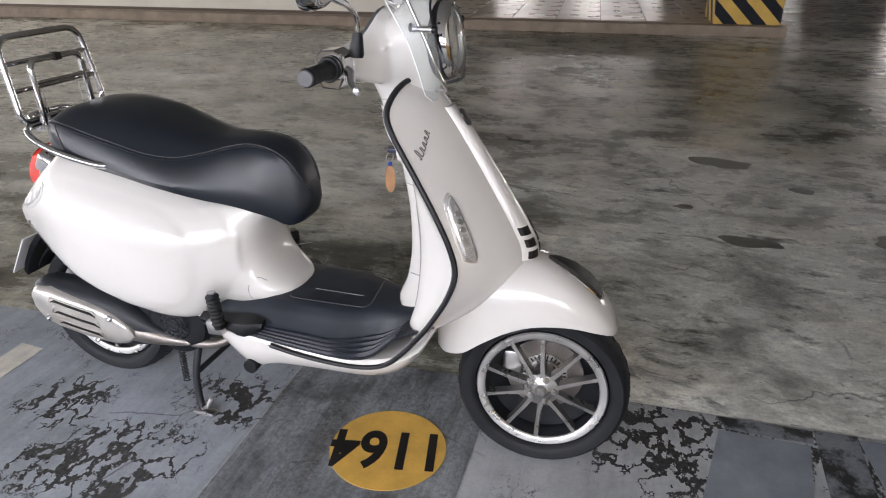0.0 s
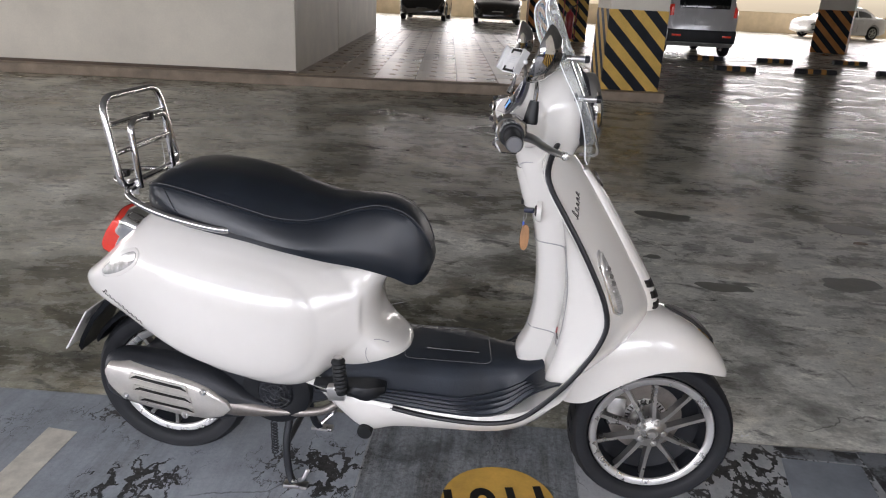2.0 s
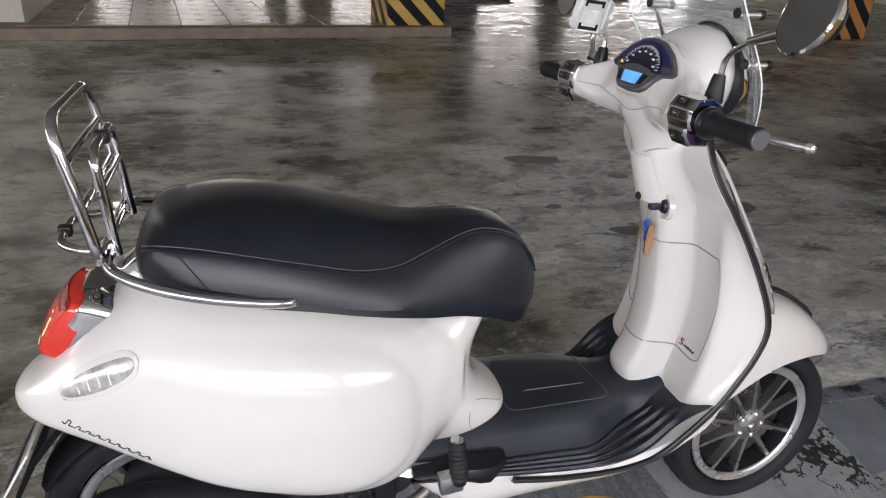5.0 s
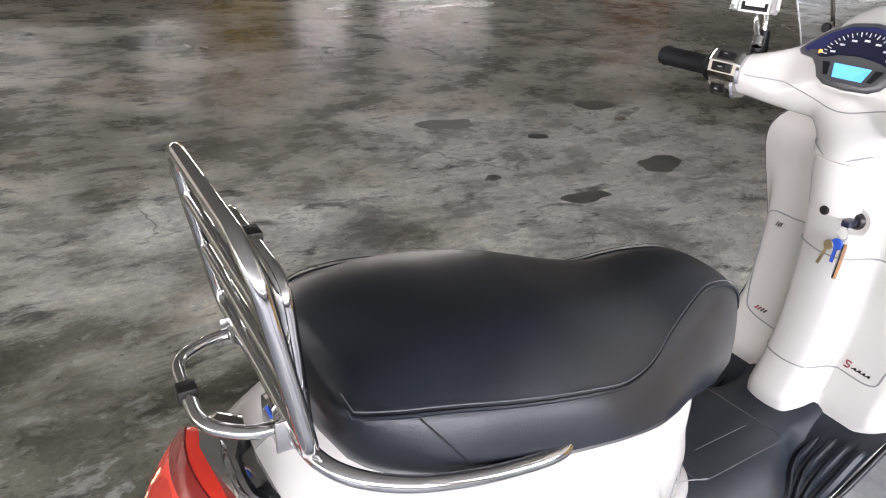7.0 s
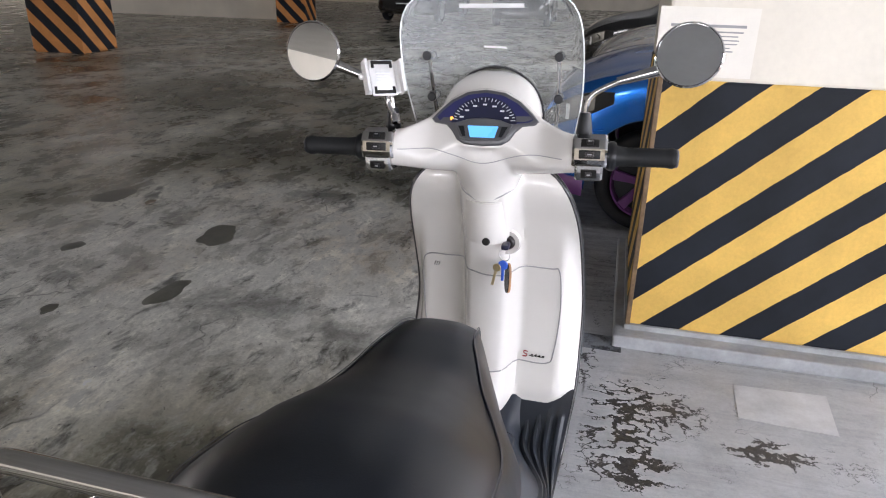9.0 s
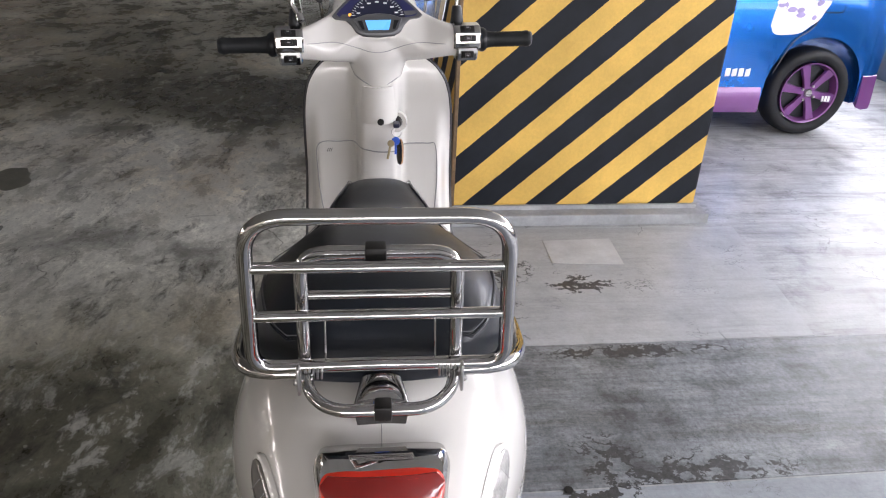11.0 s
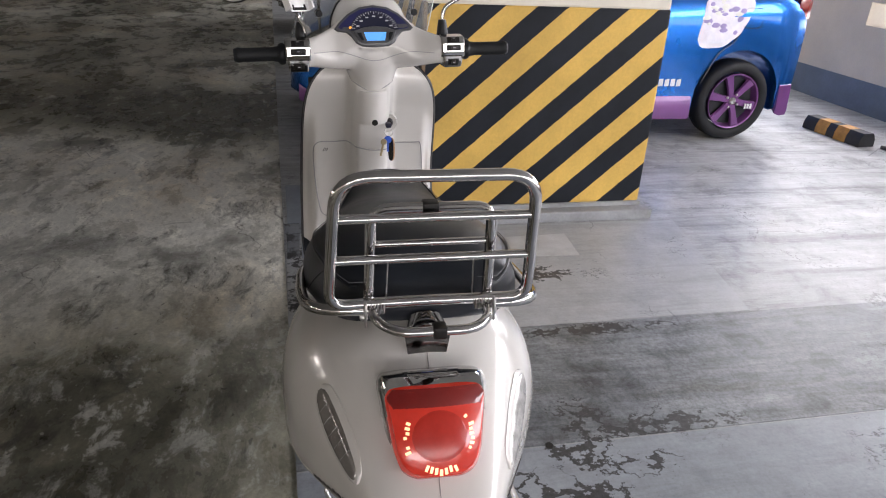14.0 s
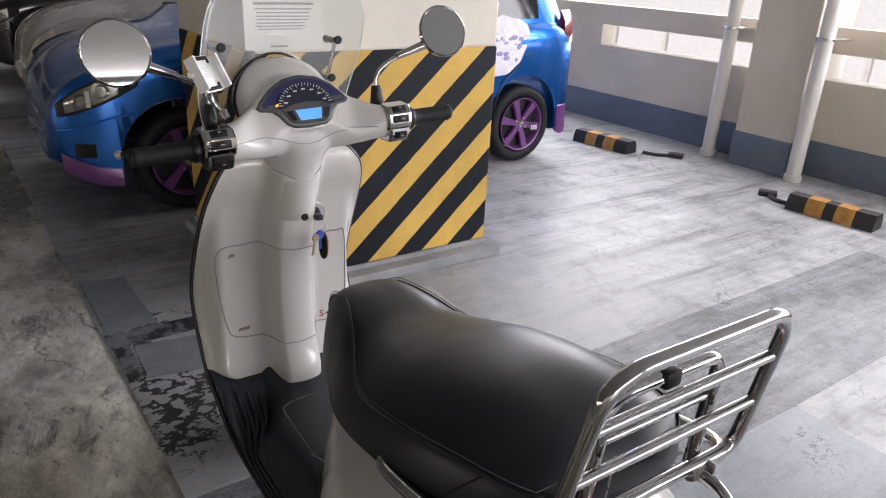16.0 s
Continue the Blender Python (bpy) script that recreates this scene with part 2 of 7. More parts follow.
def tar_wear():
    """Flaked black wear over grey paint, broken by patches of paint that still holds."""
    m, n, l, b = material("flaked black wear")
    co = n.new("ShaderNodeTexCoord").outputs["Object"]
    flake = noise_node(n, l, co, 9, 9, 0.75)
    fine = noise_node(n, l, co, 60, 4, 0.7)
    f = ramp(n, l, flake, [(0.44, 0.0), (0.53, 1.0)])
    c = mixed(n, l, f, (0.022, 0.022, 0.024), (0.20, 0.215, 0.235))
    c = mixed(n, l, 0.5, c, ramp(n, l, fine, [(0.3, 0.6), (0.7, 1.2)]), "MULTIPLY")
    l.new(c, b.inputs["Base Color"])
    l.new(ramp(n, l, flake, [(0.3, 0.28), (0.7, 0.5)]), b.inputs["Roughness"])
    bumped(n, l, b, flake, 0.25, 0.004)
    return m


def hazard_paint(name, axis, offset, period, yellow, black, slope=1.0, other=1.0):
    """Slanted yellow and black bands, in metres along one horizontal axis of the thing."""
    m, n, l, b = material(name)
    co = n.new("ShaderNodeTexCoord").outputs["Object"]
    sep = n.new("ShaderNodeSeparateXYZ")
    l.new(co, sep.inputs[0])
    wob = math_node(n, l, "MULTIPLY", math_node(n, l, "SUBTRACT", noise_node(n, l, co, 14, 4), 0.5), 0.010)
    s = math_node(n, l, "ADD", math_node(n, l, "MULTIPLY", sep.outputs[2], slope), sep.outputs[axis])
    s = math_node(n, l, "ADD", s, math_node(n, l, "MULTIPLY", sep.outputs[1 - axis], other))
    s = math_node(n, l, "ADD", math_node(n, l, "ADD", s, wob), offset + 50 * period)
    band = math_node(n, l, "GREATER_THAN", math_node(n, l, "FRACT", math_node(n, l, "DIVIDE", s, period)), 0.5)
    a, f = noise_node(n, l, co, 3.5, 6, 0.6), noise_node(n, l, co, 60, 4, 0.7)
    y = mixed(n, l, 0.7, yellow, ramp(n, l, a, [(0.3, 0.72), (0.7, 1.12)]), "MULTIPLY")
    k = mixed(n, l, 0.7, black, ramp(n, l, a, [(0.3, 0.6), (0.7, 1.5)]), "MULTIPLY")
    c = mixed(n, l, band, y, k)
    c = mixed(n, l, 0.4, c, ramp(n, l, f, [(0.3, 0.8), (0.7, 1.1)]), "MULTIPLY")
    l.new(c, b.inputs["Base Color"])
    l.new(ramp(n, l, f, [(0.3, 0.45), (0.7, 0.65)]), b.inputs["Roughness"])
    b.inputs["Specular IOR Level"].default_value = 0.18
    bumped(n, l, b, f, 0.12, 0.002)
    return m


YELLOW, BLACKPAINT = (0.71, 0.455, 0.115), (0.012, 0.0145, 0.020)
CONCRETE = floor_concrete()
WEAR = [(-1.22, 1.86, 0.14, 0.12), (-0.86, 1.72, 0.20, 0.12), (-0.72, 2.0, 0.16, 0.12), (-1.02, 1.60, 0.15, 0.10), (-1.35, 2.2, 0.2, 0.06), (-0.62, 1.5, 0.10, 0.10), (-0.83, 1.58, 0.09, 0.16), (-0.70, 1.35, 0.05, 0.12)]
BAY = bay_paint("worn grey bay paint", (0.32, 0.33, 0.34), (0.45, 0.46, 0.47), 0.56, 0.3, WEAR)
SLAB_SMOOTH = bay_paint("smooth grey slab paint", (0.35, 0.365, 0.38), (0.45, 0.46, 0.475), 0.18, 0.2, [(0.60, 2.15, 0.27, 0.20), (0.40, 2.25, 0.22, 0.10), (0.60, 1.62, 0.15, 0.18), (0.42, 1.70, 0.12, 0.11), (0.46, 1.24, 0.07, 0.12), (0.28, 1.66, 0.10, 0.14), (1.08, 2.2, 0.12, 0.25), (0.9, 1.9, 0.2, 0.1)])
SLAB_GRITTY = bay_paint("gritty dark grey slab paint", (0.155, 0.170, 0.185), (0.25, 0.265, 0.28), 0.8, 0.85, [(0.0, 1.15, 0.035, 0.35), (-0.5, 1.45, 0.10, 0.10), (-0.55, 1.2, 0.05, 0.25)])
SLAB_PALE = bay_paint("pale blue grey slab paint", (0.25, 0.275, 0.305), (0.34, 0.365, 0.40), 0.22, 0.25, WEAR)
TAR = tar_wear()
WALL = surface("cream wall paint", (0.74, 0.69, 0.59), 0.6, var=0.10, scale=1.3, fine=45, bump=0.08)
WALLDARK = surface("shaded beige wall paint", (0.46, 0.40, 0.32), 0.6, var=0.10, scale=1.3, fine=45, bump=0.08)
PARAPET = surface("beige parapet render", (0.60, 0.54, 0.455), 0.7, var=0.12, scale=1.8, fine=60, bump=0.15)
BLUEBASE = surface("blue grey skirting paint", (0.13, 0.165, 0.215), 0.6, var=0.2, scale=3, fine=50, bump=0.12)
PLINTH = surface("pale grey concrete plinth", (0.33, 0.34, 0.35), 0.6, var=0.25, scale=6, fine=60, bump=0.2)
KERB = surface("bare brown concrete kerb", (0.30, 0.235, 0.175), 0.75, var=0.28, scale=5, fine=70, bump=0.4)
CEIL = surface("pale painted ceiling", (0.46, 0.455, 0.44), 0.8, var=0.1, scale=1.5, fine=30)
TILE = surface("polished tan floor tile", (0.40, 0.31, 0.21), 0.30, var=0.16, scale=1.2, fine=40)
TILEB = surface("polished darker tan floor tile", (0.28, 0.20, 0.125), 0.30, var=0.16, scale=1.2, fine=40)
GROUT = surface("dark tile grout", (0.10, 0.075, 0.055), 0.7, var=0.2)
PATCHW = surface("off-white marking paint", (0.56, 0.53, 0.46), 0.55, var=0.2, scale=20, fine=90, bump=0.2)
PATCHG = surface("pale repainted patch", (0.48, 0.49, 0.50), 0.5, var=0.16, scale=9, fine=90, bump=0.15)
GREYPAD = surface("blue grey repainted patch", (0.23, 0.255, 0.29), 0.5, var=0.2, scale=7, fine=80, bump=0.15)
MUSTARD = surface("mustard marking paint", (0.62, 0.37, 0.075), 0.5, var=0.16, scale=12, fine=90, bump=0.2)
INK = surface("black marking paint", (0.012, 0.011, 0.010), 0.5, var=0.3, scale=25, fine=90, spec=0.3)
STAIN = surface("old oil stain", (0.15, 0.148, 0.125), 0.35, var=0.35, scale=14, fine=80, bump=0.2)

WHITE = surface("gloss warm white bodywork paint", (0.625, 0.605, 0.572), 0.22, var=0.02, scale=3, fine=30, coat=0.7, rvar=0.03)
LEATHER = surface("black leatherette", (0.006, 0.009, 0.0145), 0.37, var=0.25, scale=10, fine=420, bump=0.10, rvar=0.06, spec=0.52)
STITCH = surface("pale grey thread", (0.11, 0.11, 0.12), 0.7, fine=900)
PLASTIC = surface("black textured plastic", (0.007, 0.008, 0.010), 0.42, var=0.25, scale=14, fine=300, bump=0.12, spec=0.35)
MATBLACK = surface("black moulded rubber mat", (0.017, 0.022, 0.031), 0.44, var=0.25, scale=9, fine=260, bump=0.12)
RUBBER = surface("tyre rubber", (0.009, 0.010, 0.011), 0.6, var=0.25, scale=16, fine=180, bump=0.2, spec=0.3)
TYREWALL = surface("greyed tyre side rubber", (0.014, 0.015, 0.018), 0.6, var=0.25, scale=16, fine=140, bump=0.15, spec=0.3)
CHROME = surface("polished chrome", (0.54, 0.53, 0.525), 0.05, 1.0, var=0.03, rvar=0.03)
STEEL = surface("brushed steel", (0.55, 0.54, 0.53), 0.30, 1.0, var=0.12, scale=12, fine=200, rvar=0.08)
SHIELDMETAL = surface("brushed aluminium heat shield", (0.62, 0.59, 0.55), 0.33, 0.75, var=0.14, scale=9, fine=160, bump=0.05)
ALLOY = surface("machined grey alloy", (0.37, 0.36, 0.345), 0.30, 0.9, var=0.12, scale=20, fine=200)
ALLOYLIP = surface("bright machined rim lip", (0.74, 0.73, 0.72), 0.30, 0.9, var=0.06, scale=20, fine=250)
ENGINE = surface("dark grey engine casting", (0.016, 0.018, 0.023), 0.5, 0.2, var=0.3, scale=12, fine=160, bump=0.2)
PIPE = surface("heat-stained dull steel pipe", (0.27, 0.245, 0.225), 0.4, 0.8, var=0.25, scale=9, fine=120)
TRIMGREY = surface("black trim rubber", (0.010, 0.010, 0.012), 0.45, var=0.2, spec=0.35)
CLEARLENS = surface("clear ribbed lens plastic", (0.50, 0.49, 0.475), 0.16, 0.4, var=0.35, scale=45, fine=260)
SHADELENS = surface("lens plastic toned for the shaded side", (0.20, 0.185, 0.17), 0.12, 0.2, var=0.2, scale=30, fine=200, coat=0.5)
REDLENS = surface("red lamp lens", (0.50, 0.028, 0.014), 0.16, var=0.16, scale=22, coat=0.6, emit=0.26)
REDDEEP = surface("deep red lamp lens", (0.20, 0.010, 0.008), 0.16, var=0.1, scale=20, coat=0.6)
LAMPGLOW = surface("lit amber tail lamp diode", (1.0, 0.58, 0.30), 0.3, emit=1.1)
GLASS = clear_glass("clear acrylic", (0.90, 0.93, 0.93), 0.015, 1.1, 0.88)
MIRROR = surface("mirror glass", (0.62, 0.63, 0.64), 0.015, 1.0, var=0.0, rvar=0.0)
DIAL = surface("dark blue dial face", (0.006, 0.008, 0.028), 0.35, var=0.2)
DIALRIM = surface("blue dial surround", (0.018, 0.020, 0.085), 0.3, var=0.2)
LCD = surface("lit pale blue display", (0.10, 0.36, 0.80), 0.3, var=0.03, emit=0.55)
GUNMETAL = surface("grey dash plastic", (0.10, 0.10, 0.105), 0.35, 0.3, var=0.1)
WHITEMARK = surface("white print", (0.75, 0.75, 0.74), 0.5, var=0.05)
BADGE = surface("dark badge metal", (0.05, 0.045, 0.045), 0.3, 0.6, var=0.15)
REDMARK = surface("dark red print", (0.30, 0.03, 0.03), 0.4)
HOLDER = surface("anodised silver aluminium", (0.80, 0.79, 0.78), 0.42, 0.45, var=0.06, scale=30)
KEYBLUE = surface("blue key plastic", (0.03, 0.10, 0.52), 0.35)
FOB = surface("tan leather fob", (0.36, 0.19, 0.09), 0.6, var=0.2, scale=40, fine=400, bump=0.2)
BRASS = surface("worn brass key", (0.42, 0.34, 0.20), 0.35, 0.9)
RED = surface("red painted steel", (0.33, 0.02, 0.025), 0.35, var=0.15, coat=0.3)
PAPER = surface("white paper", (0.78, 0.745, 0.67), 0.8, var=0.04)
GREYPRINT = surface("grey print", (0.30, 0.30, 0.30), 0.8)
CARBLUE = surface("metallic blue car paint", (0.010, 0.165, 0.62), 0.26, 0.8, var=0.06, scale=3, coat=0.8, rvar=0.03)
CARDEEP = surface("deep blue car paint", (0.012, 0.045, 0.30), 0.28, 0.35, var=0.08, scale=3, coat=0.8, rvar=0.03)
CARPURPLE = surface("purple car trim paint", (0.17, 0.055, 0.21), 0.35, 0.2, var=0.1, scale=6, coat=0.4)
CARSILVER = surface("pale beige car paint", (0.66, 0.62, 0.56), 0.25, 0.15, var=0.05, scale=3, coat=0.8)
CARWHITE = surface("pearl white car paint", (0.66, 0.65, 0.64), 0.25, var=0.04, scale=3, coat=0.8)
CARBLACK = surface("black car paint", (0.008, 0.008, 0.009), 0.16, var=0.1, scale=3, coat=0.8)
CARGREY = surface("dark grey car paint", (0.035, 0.035, 0.033), 0.22, 0.3, var=0.1, scale=3, coat=0.8)
CARGLASS = surface("dark tinted car glass", (0.012, 0.014, 0.015), 0.05, var=0.1)
HEADLAMP = surface("car headlamp lens", (0.42, 0.41, 0.39), 0.08, 0.7, var=0.25, scale=18)
STICKER = surface("lilac white sticker", (0.78, 0.76, 0.86), 0.5, var=0.12, scale=14)
STICKERP = surface("violet sticker print", (0.34, 0.28, 0.55), 0.5, var=0.12, scale=14)
WHITEPIPE = surface("white painted drain pipe", (0.66, 0.64, 0.61), 0.45, var=0.08, scale=4, fine=60)
FARWALL = surface("sunlit far facade", (0.66, 0.64, 0.60), 0.8, var=0.06)
HAZ_NEAR = hazard_paint("hazard bands on the near pillar", 1, -0.0234, 0.302, YELLOW, BLACKPAINT, 1.114)
HAZ_FAR = hazard_paint("hazard bands falling", 0, -0.08, 0.355, YELLOW, BLACKPAINT, 1.0, -1.0)
HAZ_ORANGE = hazard_paint("orange hazard bands", 0, 0.0, 0.42, (0.58, 0.25, 0.08), BLACKPAINT, 1.0, -1.0)
STOPBLACK = surface("black rubber wheel stop", (0.025, 0.026, 0.03), 0.6, var=0.3, scale=20, fine=120, bump=0.3)
STOPYELLOW = surface("faded orange wheel stop band", (0.50, 0.25, 0.055), 0.6, var=0.25, scale=20, fine=90)


# ---- mesh helpers ----
def mesh_of(name, verts, faces, mat, smooth=True, angle=40):
    me = bpy.data.meshes.new(name)
    me.from_pydata([tuple(v) for v in verts], [], faces)
    bm = bmesh.new()
    bm.from_mesh(me)
    bmesh.ops.recalc_face_normals(bm, faces=bm.faces)
    bm.to_mesh(me)
    bm.free()
    me.materials.append(mat)
    if smooth:
        me.shade_smooth()
        me.set_sharp_from_angle(angle=radians(angle))
    return me


def part(name, geo, mat, parent=None, label="", smooth=True, angle=40, m=None):
    """One mesh object from (verts, faces), under parent."""
    verts, faces = geo
    if m is not None:
        verts = [m @ Vector(v) for v in verts]
    ob = new(name, mesh_of(name, verts, faces, mat, smooth, angle))
    if parent is not None:
        ob.parent = parent
    if label:
        ob["label"] = label
    return ob


def fused(ob, voxel, rounds):
    """Melt a part's overlapping shells into one soft skin."""
    r = ob.modifiers.new("skin", "REMESH")
    r.mode, r.voxel_size, r.use_smooth_shade = "VOXEL", voxel, True
    k = ob.modifiers.new("soft", "SMOOTH")
    k.factor, k.iterations = 0.5, rounds
    return ob


def empty(name, m=None):
    ob = new(name)
    ob.empty_display_size = 0.1
    if m is not None:
        ob.matrix_world = m
    return ob


def joined(*geos):
    verts, faces = [], []
    for v, f in geos:
        k = len(verts)
        verts += list(v)
        faces += [[i + k for i in q] for q in f]
    return verts, faces


def moved(geo, m):
    return [m @ Vector(v) for v in geo[0]], geo[1]


def loft(rings, caps=True, closed=True):
    verts = [Vector(p) for r in rings for p in r]
    k = len(rings[0])
    faces = []
    for i in range(len(rings) - 1):
        for j in range(k if closed else k - 1):
            a, b = i * k + j, i * k + (j + 1) % k
            faces.append([a, b, b + k, a + k])
    if caps:
        faces.append(list(range(k))[::-1])
        faces.append([(len(rings) - 1) * k + j for j in range(k)])
    return verts, faces


def spline(points, steps=8, closed=False):
    """Points of a smooth curve through points."""
    p = [Vector(q) for q in points]
    out = []
    count = len(p) if closed else len(p) - 1
    for i in range(count):
        if closed:
            a, b, c, d = p[i - 1], p[i], p[(i + 1) % len(p)], p[(i + 2) % len(p)]
        else:
            b, c = p[i], p[i + 1]
            a = p[i - 1] if i else b * 2 - c
            d = p[i + 2] if i + 2 < len(p) else c * 2 - b
        for s in range(steps):
            t = s / steps
            out.append(0.5 * ((2 * b) + (c - a) * t + (2 * a - 5 * b + 4 * c - d) * t * t + (3 * b - a - 3 * c + d) * t ** 3))
    if not closed:
        out.append(p[-1])
    return out


def rounded(points, r, steps=5, closed=False):
    """A polyline whose corners are rounded with radius about r."""
    p = [Vector(q) for q in points]
    out = []
    for i, q in enumerate(p):
        if not closed and i in (0, len(p) - 1):
            out.append(q)
            continue
        a, b = p[i - 1], p[(i + 1) % len(p)]
        u, w = a - q, b - q
        d = min(r, u.length * 0.49, w.length * 0.49)
        s, e = q + u.normalized() * d, q + w.normalized() * d
        for k in range(steps + 1):
            t = k / steps
            out.append((1 - t) ** 2 * s + 2 * t * (1 - t) * q + t * t * e)
    return out


def tube(points, r, segs=10, closed=False):
    """A round bar along points; r is one radius or one for each point."""
    p = [Vector(q) for q in points]
    k = len(p)
    rs = r if isinstance(r, (list, tuple)) else [r] * k
    rings, up = [], None
    for i in range(k):
        if closed:
            d = p[(i + 1) % k] - p[i - 1]
        else:
            d = p[min(i + 1, k - 1)] - p[max(i - 1, 0)]
        d = d.normalized() if d.length > 1e-9 else Vector((0, 0, 1))
        if up is None:
            up = d.orthogonal().normalized()
        up = (up - d * up.dot(d)).normalized()
        side = d.cross(up)
        rings.append([p[i] + (up * math.cos(a) + side * math.sin(a)) * rs[i] for a in (2 * math.pi * s / segs for s in range(segs))])
    if closed:
        v, f = loft(rings, caps=False)
        n = segs
        f += [[(k - 1) * n + j, (k - 1) * n + (j + 1) % n, (j + 1) % n, j] for j in range(n)]
        return v, f
    return loft(rings)


def lathe(profile, segs=48, axis="y", closed_profile=False):
    """A turned shape from (radius, along) pairs."""
    rings = []
    for s in range(segs):
        a = 2 * math.pi * s / segs
        row = []
        for r, h in profile:
            u, w = r * math.cos(a), r * math.sin(a)
            row.append(Vector((u, h, w)) if axis == "y" else Vector((h, u, w)) if axis == "x" else Vector((u, w, h)))
        rings.append(row)
    k = len(profile)
    verts = [q for r in rings for q in r]
    faces = []
    for i in range(segs):
        for j in range(k if closed_profile else k - 1):
            a, b = i * k + j, i * k + (j + 1) % k
            c, d = ((i + 1) % segs) * k + (j + 1) % k, ((i + 1) % segs) * k + j
            faces.append([a, b, c, d])
    if not closed_profile:
        for j in (0, k - 1):
            if profile[j][0] > 1e-6:
                faces.append([i * k + j for i in range(segs)])
    return verts, faces


def disc(r, h, segs=32, axis="y", bevel=0.002):
    b = min(bevel, r * 0.4, h * 0.4)
    return lathe([(r - b, -h / 2), (r, -h / 2 + b), (r, h / 2 - b), (r - b, h / 2)], segs, axis)


def box(x0, y0, z0, x1, y1, z1, bevel=0.0):
    bm = bmesh.new()
    bmesh.ops.create_cube(bm, size=1)
    bmesh.ops.transform(bm, matrix=Matrix.LocRotScale(((x0 + x1) / 2, (y0 + y1) / 2, (z0 + z1) / 2), None, (abs(x1 - x0), abs(y1 - y0), abs(z1 - z0))), verts=bm.verts)
    if bevel:
        bmesh.ops.bevel(bm, geom=bm.edges[:], offset=bevel, segments=2, profile=0.5, affect="EDGES")
    bm.verts.index_update()
    geo = [v.co.copy() for v in bm.verts], [[v.index for v in f.verts] for f in bm.faces]
    bm.free()
    return geo


def slab(outline, place, depth, bevel=0.0):
    """A plate from a flat outline (u, v): place(u, v, h) gives the point at height h."""
    k = len(outline)
    cu = sum(u for u, v in outline) / k
    cv = sum(v for u, v in outline) / k
    rings = [[place(u, v, 0) for u, v in outline], [place(u, v, depth - bevel) for u, v in outline]]
    if bevel:
        rings.append([place(u + (cu - u) * bevel / max(1e-6, math.hypot(u - cu, v - cv)), v + (cv - v) * bevel / max(1e-6, math.hypot(u - cu, v - cv)), depth) for u, v in outline])
    return loft(rings)


def draped(outline, place, depth, rows=10, cols=6, bevel=0.0015):
    """A thin piece that lies on a curved surface; outline is a closed (u, v) loop, split into strips along u."""
    us = [u for u, v in outline]
    u0, u1 = min(us), max(us)
    poly = outline + [outline[0]]
    rings = []
    for i in range(rows + 1):
        e = 0.0041 if i == 0 else 0.9957 if i == rows else i / rows + 0.00013
        u = u0 + (u1 - u0) * e
        cut = []
        for (a, b), (c, d) in zip(poly, poly[1:]):
            if (a - u) * (c - u) < 0:
                cut.append(b + (d - b) * (u - a) / (c - a))
        lo, hi = min(cut), max(cut)
        top = [place(u, lo + (hi - lo) * j / cols, depth if 0 < j < cols else depth * 0.4) for j in range(cols + 1)]
        low = [place(u, lo + (hi - lo) * j / cols, -0.002) for j in (cols, 0)]
        rings.append(top + low)
    return loft(rings)


def smooth(a, b, x):
    t = min(1, max(0, (x - a) / (b - a)))
    return t * t * (3 - 2 * t)


def hermite(table, x):
    """Smooth interpolation of rows (x, a, b, ...)."""
    t = table
    if x <= t[0][0]:
        return t[0][1:]
    if x >= t[-1][0]:
        return t[-1][1:]
    i = max(k for k in range(len(t) - 1) if t[k][0] <= x)
    x0, x1 = t[i][0], t[i + 1][0]
    h, s = x1 - x0, (x - x0) / (x1 - x0)
    out = []
    for c in range(1, len(t[0])):
        d = (t[i + 1][c] - t[i][c]) / h
        m0 = d if i == 0 else (t[i + 1][c] - t[i - 1][c]) / (x1 - t[i - 1][0])
        m1 = d if i + 2 == len(t) else (t[i + 2][c] - t[i][c]) / (t[i + 2][0] - x0)
        out.append((2 * s ** 3 - 3 * s * s + 1) * t[i][c] + (s ** 3 - 2 * s * s + s) * h * m0 + (3 * s * s - 2 * s ** 3) * t[i + 1][c] + (s ** 3 - s * s) * h * m1)
    return out


def skin_of(ob):
    """The finished skin of a part, for laying small things on it."""
    bpy.context.view_layer.update()
    me = ob.evaluated_get(bpy.context.evaluated_depsgraph_get()).to_mesh()
    return BVHTree.FromPolygons([v.co.copy() for v in me.vertices], [list(q.vertices) for q in me.polygons])


def script_line(letters, first=2.2):
    """A joined-up script as one wavy line: (0 to 1 along, height in letters)."""
    out = [(-0.3, 0.4)]
    for k in range(letters):
        h = first if k == 0 else 1.0 + 0.25 * (k % 3 == 1)
        out += [(k + 0.02, 0.0), (k + 0.30, h), (k + 0.55, 0.75 * h), (k + 0.40, 0.05), (k + 0.75, 0.05)]
    return [(a / letters, b) for a, b in out]


def oval(cu, cv, ru, rv, n=28, power=2.0):
    out = []
    for i in range(n):
        a = 2 * math.pi * i / n
        c, s = math.cos(a), math.sin(a)
        out.append((cu + ru * math.copysign(abs(c) ** (2 / power), c), cv + rv * math.copysign(abs(s) ** (2 / power), s)))
    return out


